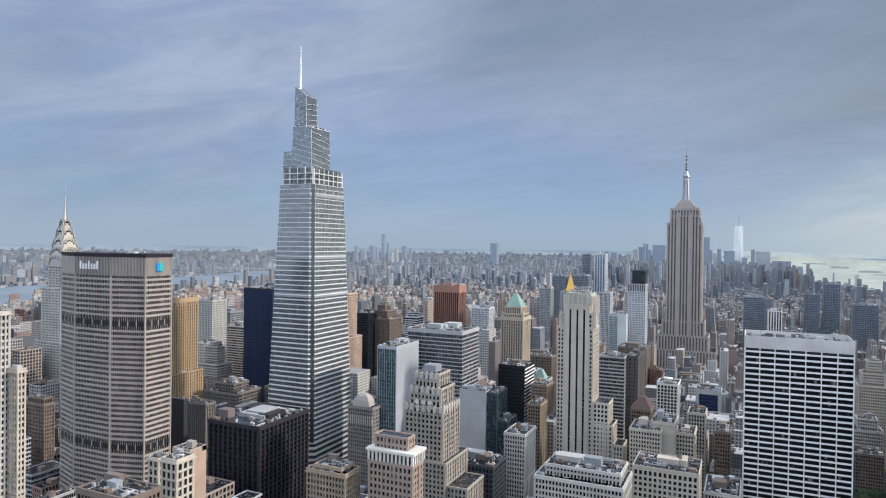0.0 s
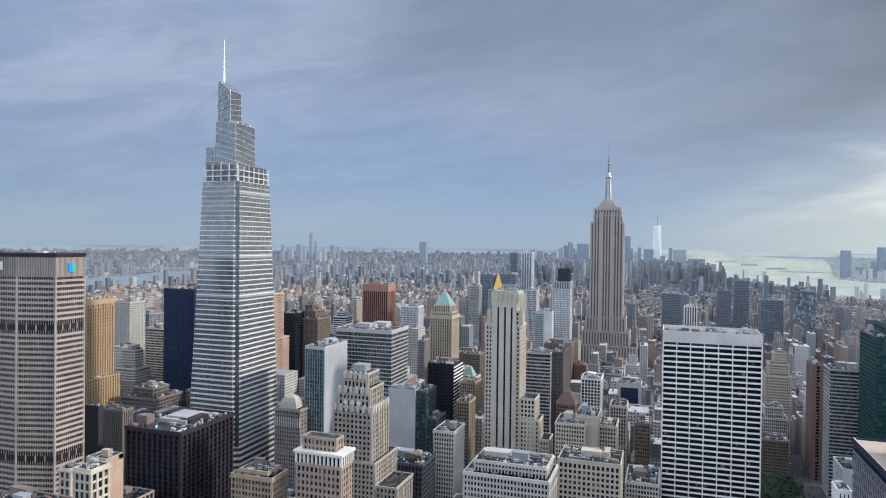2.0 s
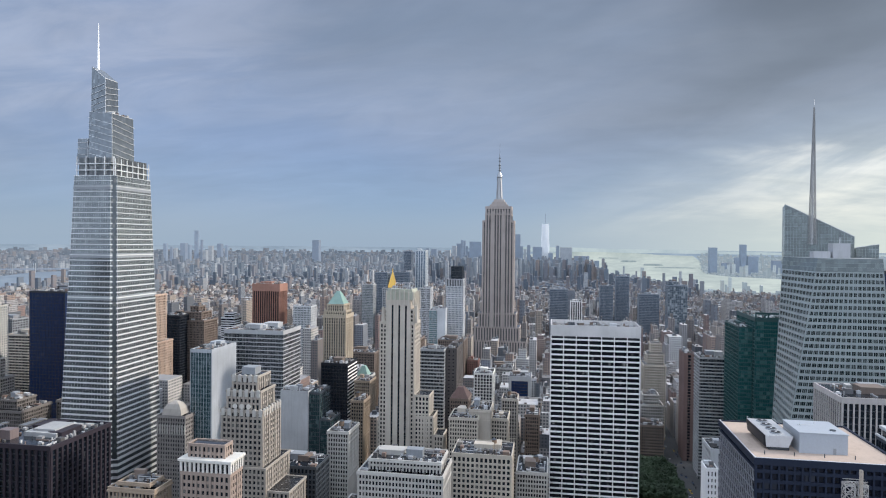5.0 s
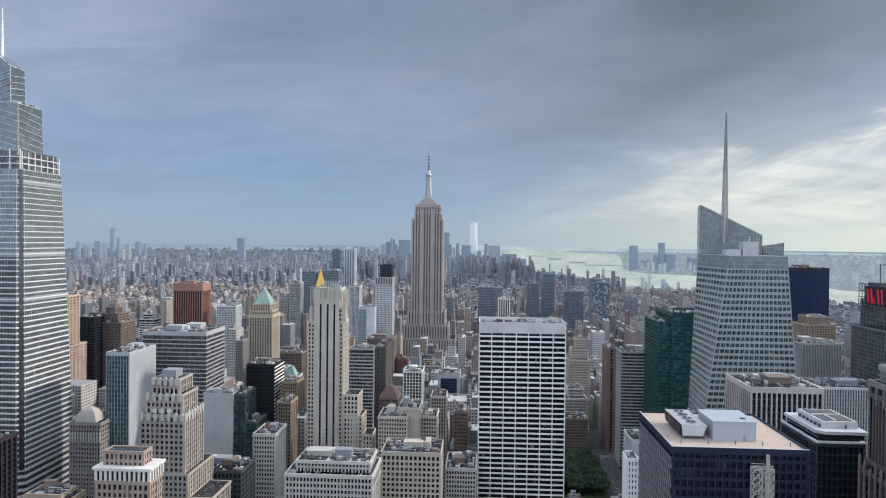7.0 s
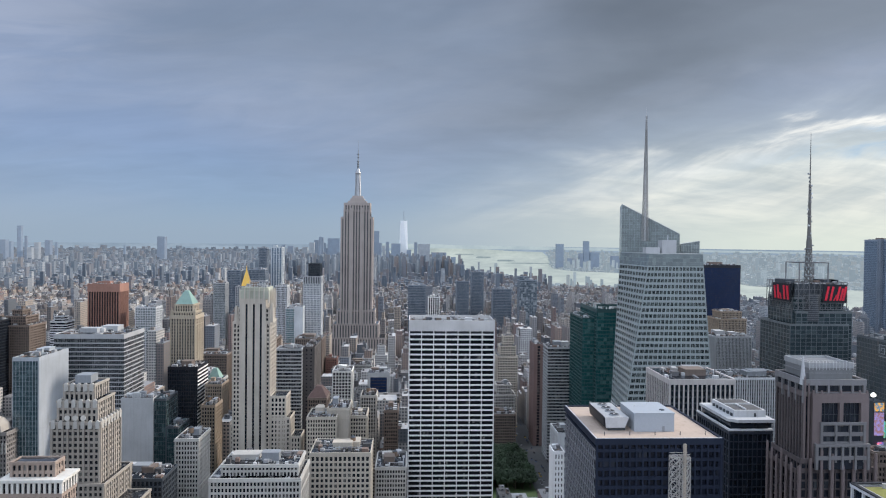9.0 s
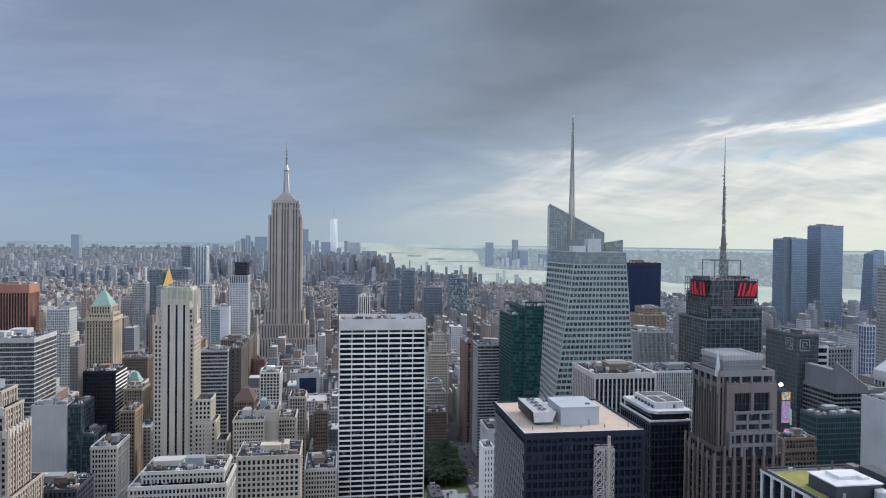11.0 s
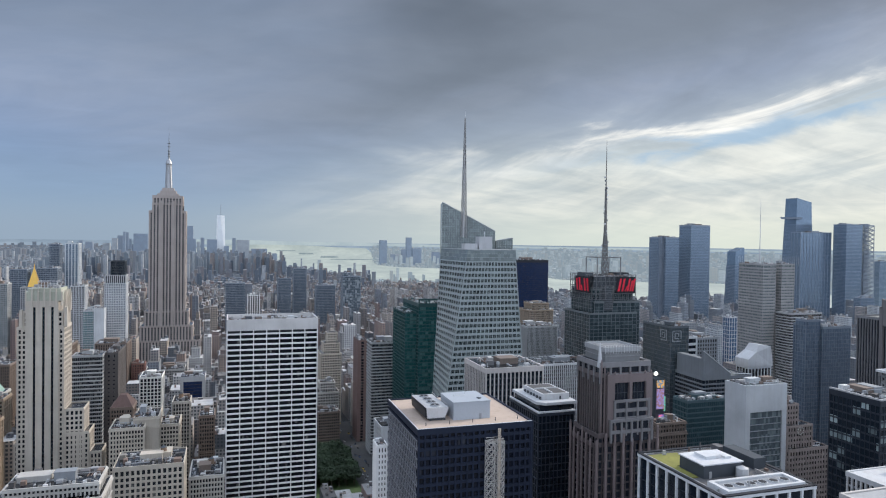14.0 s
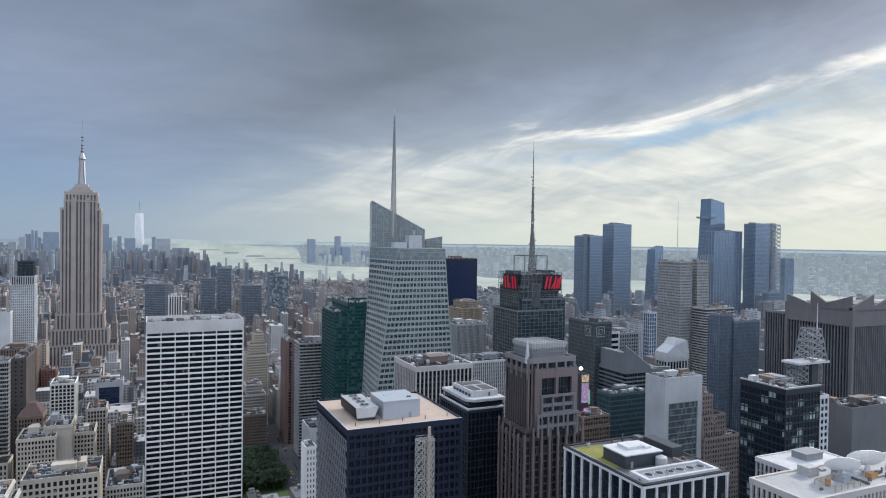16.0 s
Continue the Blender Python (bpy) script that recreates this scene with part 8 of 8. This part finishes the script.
FARB = city_mat("hazed_tower_slate", [(.23, .28, .35)] * 2, (.17, .21, .28), bay=6, floor=6, roof=(.2, .24, .3), soft=.7, haze_glow=((.20, .262, .34), .18))


def spire_tower():
    """Tall glass tower whose eight long triangles turn from a square base to a square top set crosswise."""
    cx, cy = polar(-.64, 5880)
    h, w = EYE + 5880 * math.tan(radians(1.62)), 42
    low, top = rect(cx - w, cx + w, cy - w, cy + w), [(cx, cy - w * .72), (cx + w * .72, cy), (cx, cy + w * .72), (cx - w * .72, cy)]
    v = squeeze(np.array([(x, y, 0) for x, y in low] + [(x, y, h) for x, y in top]))
    c = squeeze(np.array([(cx, cy, 0.0)]))[0]
    t = thing("downtown_spire_tower", "tall pale glass tower tapering to a thin spire", "skyscraper", *c)
    me = bpy.data.meshes.new("shaft")
    me.from_pydata((v - c).tolist(), [], [[4, 5, 6, 7], [0, 1, 4], [1, 5, 4], [1, 2, 5], [2, 6, 5], [2, 3, 6], [3, 7, 6], [3, 0, 7], [0, 4, 7]])
    # near-white matt base stands in for the bright sky mirrored in its glass
    add(t, "shaft", me, wall_mat("pale_far_glass", (.82, .84, .85), rough=.25, streak=.05, vary=.04))
    q = squeeze(np.array([(cx, cy, h), (cx, cy, EYE + 5880 * math.tan(radians(2.5)))])) - c
    add(t, "mast", bars_mesh("mast", [(tuple(q[0]), tuple(q[1]))], 1.4, 6), HAZD)


spire_tower()
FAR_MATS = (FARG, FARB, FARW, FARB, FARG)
DOWNTOWN = [
    (-7.85, -7.68, 5600, 0.17),
    (-7.65, -7.46, 5600, 0.12),
    (-8.62, -8.23, 5600, -0.33),
    (-8.23, -7.85, 5600, -0.13),
    (-7.45, -7.26, 5600, -0.36),
    (-7.07, -6.05, 5600, 0.04),
    (-7.21, -6.43, 5600, -0.80),
    (-9.25, -8.76, 5600, -0.72),
    (-10.41, -9.92, 5600, -0.63),
    (-10.89, -10.60, 5600, -0.54),
    (-3.37, -2.73, 5600, 0.71),
    (-2.77, -2.52, 5600, -0.31),
    (-2.47, -2.23, 5600, -0.55),
    (-2.18, -1.89, 5600, -0.21),
    (-1.69, -0.91, 5600, -0.35),
    (-0.37, 0.02, 5600, -0.87),
    (0.26, 0.55, 5600, -0.23),
    (0.60, 1.62, 5600, -0.37),
    (1.77, 3.03, 5600, -1.08),
    (3.47, 3.86, 5600, -1.46),
    (-3.99, -3.35, 5600, -0.67),
]
BROOKLYN = [
    (-32.28, -32.02, 7800, -0.36),
    (-31.79, -31.61, 7800, -0.62),
    (-31.49, -31.30, 7800, -0.70),
    (-31.00, -30.57, 7800, -0.31),
    (-30.57, -30.26, 7800, -0.44),
    (-29.96, -29.68, 7800, 0.71),
    (-29.52, -29.36, 7800, -0.03),
    (-28.89, -28.57, 7800, -0.51),
    (-28.21, -27.84, 7800, -0.33),
    (-27.60, -27.44, 7800, -0.46),
    (-22.98, -22.85, 7800, -0.69),
    (-20.52, -19.94, 7800, 0.03),
    (-29.32, -29.00, 7800, -0.87),
]
JERSEY = [
    (12.47, 13.05, 6200, -0.23),
    (13.43, 13.79, 6200, -1.44),
    (13.88, 14.14, 6200, -1.38),
    (14.36, 14.71, 6200, -1.00),
    (14.74, 15.18, 6200, 0.03),
    (15.24, 15.99, 6200, -0.89),
    (17.03, 17.67, 6200, -1.18),
]
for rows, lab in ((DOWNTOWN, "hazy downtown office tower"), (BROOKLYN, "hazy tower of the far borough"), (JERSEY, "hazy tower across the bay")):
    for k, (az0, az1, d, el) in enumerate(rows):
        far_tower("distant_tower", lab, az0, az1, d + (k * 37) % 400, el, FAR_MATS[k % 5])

# ---------------------------------------------------------------- bridge over the east river
def bridge():
    e = [squeeze(np.array([(*polar(a, d), z)]))[0] for a, d, z in ((-47.5, 5300, 45), (-37.5, 5250, 45))]
    c = (e[0] + e[1]) / 2
    t = thing("suspension_bridge", "grey steel suspension bridge across a river in haze", "bridge", *c)
    a, b = (tuple(q - c) for q in e)
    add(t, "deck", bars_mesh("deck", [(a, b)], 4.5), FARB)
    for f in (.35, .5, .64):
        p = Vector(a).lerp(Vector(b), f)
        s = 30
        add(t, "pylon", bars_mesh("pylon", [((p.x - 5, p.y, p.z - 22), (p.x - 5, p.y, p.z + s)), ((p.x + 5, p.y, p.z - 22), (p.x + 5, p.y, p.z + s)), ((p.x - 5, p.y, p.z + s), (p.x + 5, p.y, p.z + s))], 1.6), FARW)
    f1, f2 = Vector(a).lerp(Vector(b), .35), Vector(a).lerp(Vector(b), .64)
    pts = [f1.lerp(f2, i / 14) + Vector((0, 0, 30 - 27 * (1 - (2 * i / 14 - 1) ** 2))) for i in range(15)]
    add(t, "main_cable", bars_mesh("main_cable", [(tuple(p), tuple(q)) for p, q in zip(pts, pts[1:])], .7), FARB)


bridge()

# islands in the bay and wooded shores, their haze painted as emission
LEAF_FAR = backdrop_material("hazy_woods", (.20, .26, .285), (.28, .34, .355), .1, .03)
for az, d, wd, dp, h in ((6.3, 9420, 105, 90, 22), (8.15, 8030, 125, 100, 20), (10.3, 7320, 260, 60, 10), (4.6, 11500, 160, 120, 12)):
    x, y = polar(az, d)
    rr = random.Random(int(az * 10))
    poly = [(x + wd * (.8 + .4 * rr.random()) * math.cos(k * .449), y + dp * (.8 + .4 * rr.random()) * math.sin(k * .449)) for k in range(14)]
    v = squeeze(np.array([(px, py, 6.0) for px, py in poly] + [(x + (px - x) * .8, y + (py - y) * .8, 6.0 + h) for px, py in poly]))
    me = bpy.data.meshes.new("island")
    me.from_pydata(v.tolist(), [], [list(range(14, 28))] + [[i, (i + 1) % 14, 14 + (i + 1) % 14, 14 + i] for i in range(14)])
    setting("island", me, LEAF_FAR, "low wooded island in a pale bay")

# ridge beyond the bay, its haze painted as emission
az_r = list(np.arange(-3, 76, 1.0))
me = bpy.data.meshes.new("far_ridge")
vv = []
for a in az_r:
    hgt = EYE + 19500 * math.tan(radians(-.36 - .012 * max(0, a) * (a < 22) - (.24 if a >= 22 else 0) + .05 * noise.noise(Vector((a * .35, 0, 0)))))
    vv += [(*polar(a, 19400), 0.0), (*polar(a, 19500), max(5.0, hgt)), (*polar(a, 21500), 0.0)]
me.from_pydata(squeeze(np.array(vv)).tolist(), [], [[3 * i + k, 3 * i + k + 1, 3 * i + k + 4, 3 * i + k + 3] for i in range(len(az_r) - 1) for k in (0, 1)])
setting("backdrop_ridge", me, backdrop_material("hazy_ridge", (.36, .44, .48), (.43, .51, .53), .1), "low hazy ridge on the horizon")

# ---------------------------------------------------------------- park and avenue
LEAF = wall_mat("tree_leaves", (0.038, 0.062, 0.033), vary=0.4, streak=0.0)
BARK = wall_mat("tree_bark", (0.10, 0.08, 0.06))
setting("park_lawn", box_mesh("park_lawn", [(PARK[0], PARK[1] - 6, PARK[2], PARK[3] - 8, -.5, .25)]), wall_mat("park_grass", (0.06, 0.10, 0.035), vary=.3), "grass lawn of a small city park")


def tree_first():
    t = thing("plane_tree", "broad leafy green tree in a city park", "tree", 100, 700, 0, "trees in the park")
    add(t, "trunk", prism_mesh("trunk", disc(8, .5), 0, disc(8, .36), 4, [(disc(8, .22, .3, .2), 9)]), BARK)
    rr = random.Random(12)
    limbs, clumps = [], []
    for k in range(7):
        a, h = k * .9, 4 + k * .7
        tip = (4.2 * math.cos(a), 4.2 * math.sin(a), h + 4)
        limbs.append(((0, 0, h), tip))
        clumps.append((*tip, 2.6))
    clumps += [(0.3, 0.2, 12.5, 3.0), (1.5, -1, 11, 2.8), (-1.6, 1.2, 10.4, 2.8)]
    add(t, "limbs", bars_mesh("limbs", limbs, .14, 5), BARK)
    verts, faces = [], []
    for cx, cy, cz, r in clumps:
        for _ in range(60):
            d = Vector((rr.gauss(0, 1), rr.gauss(0, 1), rr.gauss(0, .8))).normalized() * r * rr.uniform(.55, 1.1)
            c = Vector((cx, cy, cz)) + d
            u = d.orthogonal().normalized() * rr.uniform(.35, .75)
            w = d.cross(u).normalized() * rr.uniform(.35, .75)
            o = d.normalized() * rr.uniform(-.2, .3)
            k = len(verts)
            verts += [tuple(c - u - w), tuple(c + u - w + o), tuple(c + u + w), tuple(c - u + w + o)]
            faces.append([k, k + 1, k + 2, k + 3])
    me = bpy.data.meshes.new("crown")
    me.from_pydata(verts, [], faces)
    add(t, "crown", me, LEAF)
    return t


first = tree_first()
rng = random.Random(6)
for px in np.arange(58, 133, 8.6):
    for py in np.arange(676, 790, 8.8):
        if rng.random() < .9:
            o = copy_thing(first, pose(px + rng.uniform(-2, 2), py + rng.uniform(-2, 2), .2, 0, 0, rng.uniform(0, 360)))
            o.scale = (rng.uniform(1.0, 1.4),) * 2 + (rng.uniform(.95, 1.35),)

# traffic on the avenue
PAINT = [wall_mat("car_paint_" + n, c, rough=.3, streak=0, vary=.03) for n, c in (("white", (.75, .75, .75)), ("black", (.03, .03, .035)), ("yellow", (.75, .48, .04)), ("silver", (.45, .46, .48)), ("blue", (.06, .10, .2)))]


def car(paint, label):
    t = thing("car", label, "car", 140, 700, 0, "cars on the avenue")
    add(t, "body", prism_mesh("body", rect(-.9, .9, -2.2, 2.2), .35, rect(-.92, .92, -2.25, 2.25), .8, [(rect(-.85, .85, -2.15, 2.15), .95)]), paint)
    add(t, "cabin", prism_mesh("cabin", rect(-.8, .8, -1.2, 1.4), .95, rect(-.65, .65, -.6, 1.0), 1.45), DKGLASS)
    w = bars_mesh("wheel", [((-.1, 0, 0), (.1, 0, 0))], .33, 10)
    for sx in (-.85, .85):
        for sy in (-1.35, 1.35):
            add(t, "wheel", w, BLACK, at=(sx, sy, .33))
    return t


cars = [car(p, lab) for p, lab in zip(PAINT, ("white car driving along a city avenue", "black car driving along a city avenue", "yellow taxi driving along a city avenue", "silver car driving along a city avenue", "dark blue car driving along an avenue"))]
for k in range(60):
    px, py = 137 + 3.6 * rng.randint(0, 5), 560 + k * 8 + rng.uniform(0, 3)
    m = pose(px, py, .02, 0, 0, rng.uniform(-1, 1))
    if k < 5:
        cars[k].matrix_world = m
    else:
        copy_thing(cars[rng.randint(0, 4)], m)

# lit screens at the square
scr = thing("screen_tower", "narrow tower covered in bright advertising screens", "billboard tower", 386.0, 528.0)
add(scr, "shaft", box_mesh("shaft", [(-5, 5, -3, 9, 0, 128)]), CHAR)


def glow_mat(name, color, power):
    m = Nodes(name)
    p = m.coords()
    v = m.noise(p, .45, 3)
    col = m.mix(m.ramp(v, .42, .58), color, tuple(.05 + .4 * c for c in color[::-1]))
    m.plug((.02, .02, .02), m.bsdf.inputs["Base Color"])
    m.plug(col, m.bsdf.inputs["Emission Color"])
    m.plug(power, m.bsdf.inputs["Emission Strength"])
    return m.mat


add(scr, "amber_screen", box_mesh("amber_screen", [(-4, 4, -3.4, -3.05, 120, 127)]), glow_mat("amber_screen", (.9, .45, .05), 0.9))
add(scr, "main_screen", box_mesh("main_screen", [(-4, 4, -3.4, -3.05, 100, 119)]), glow_mat("violet_screen", (.30, .26, .62), 0.9))
add(scr, "teal_screen", box_mesh("teal_screen", [(4.1, 5.6, -3.4, -3.05, 98, 112)]), glow_mat("teal_screen", (.08, .62, .60), 0.8))
add(scr, "low_screen", box_mesh("low_screen", [(-2, 10, -4.4, -4.05, 88, 95)]), glow_mat("red_screen", (.8, .15, .2), 1.2))
add(scr, "ball", prism_mesh("ball", disc(12, .8, -3, 0), 131, disc(12, 2, -3, 0), 132.2, [(disc(12, 2, -3, 0), 133.6), (disc(12, .6, -3, 0), 135)]), glow_mat("lamp_ball", (1, .95, .85), 2.0))
add(scr, "ball_pole", bars_mesh("ball_pole", [((-3, 0, 128), (-3, 0, 131))], .3), CHAR)
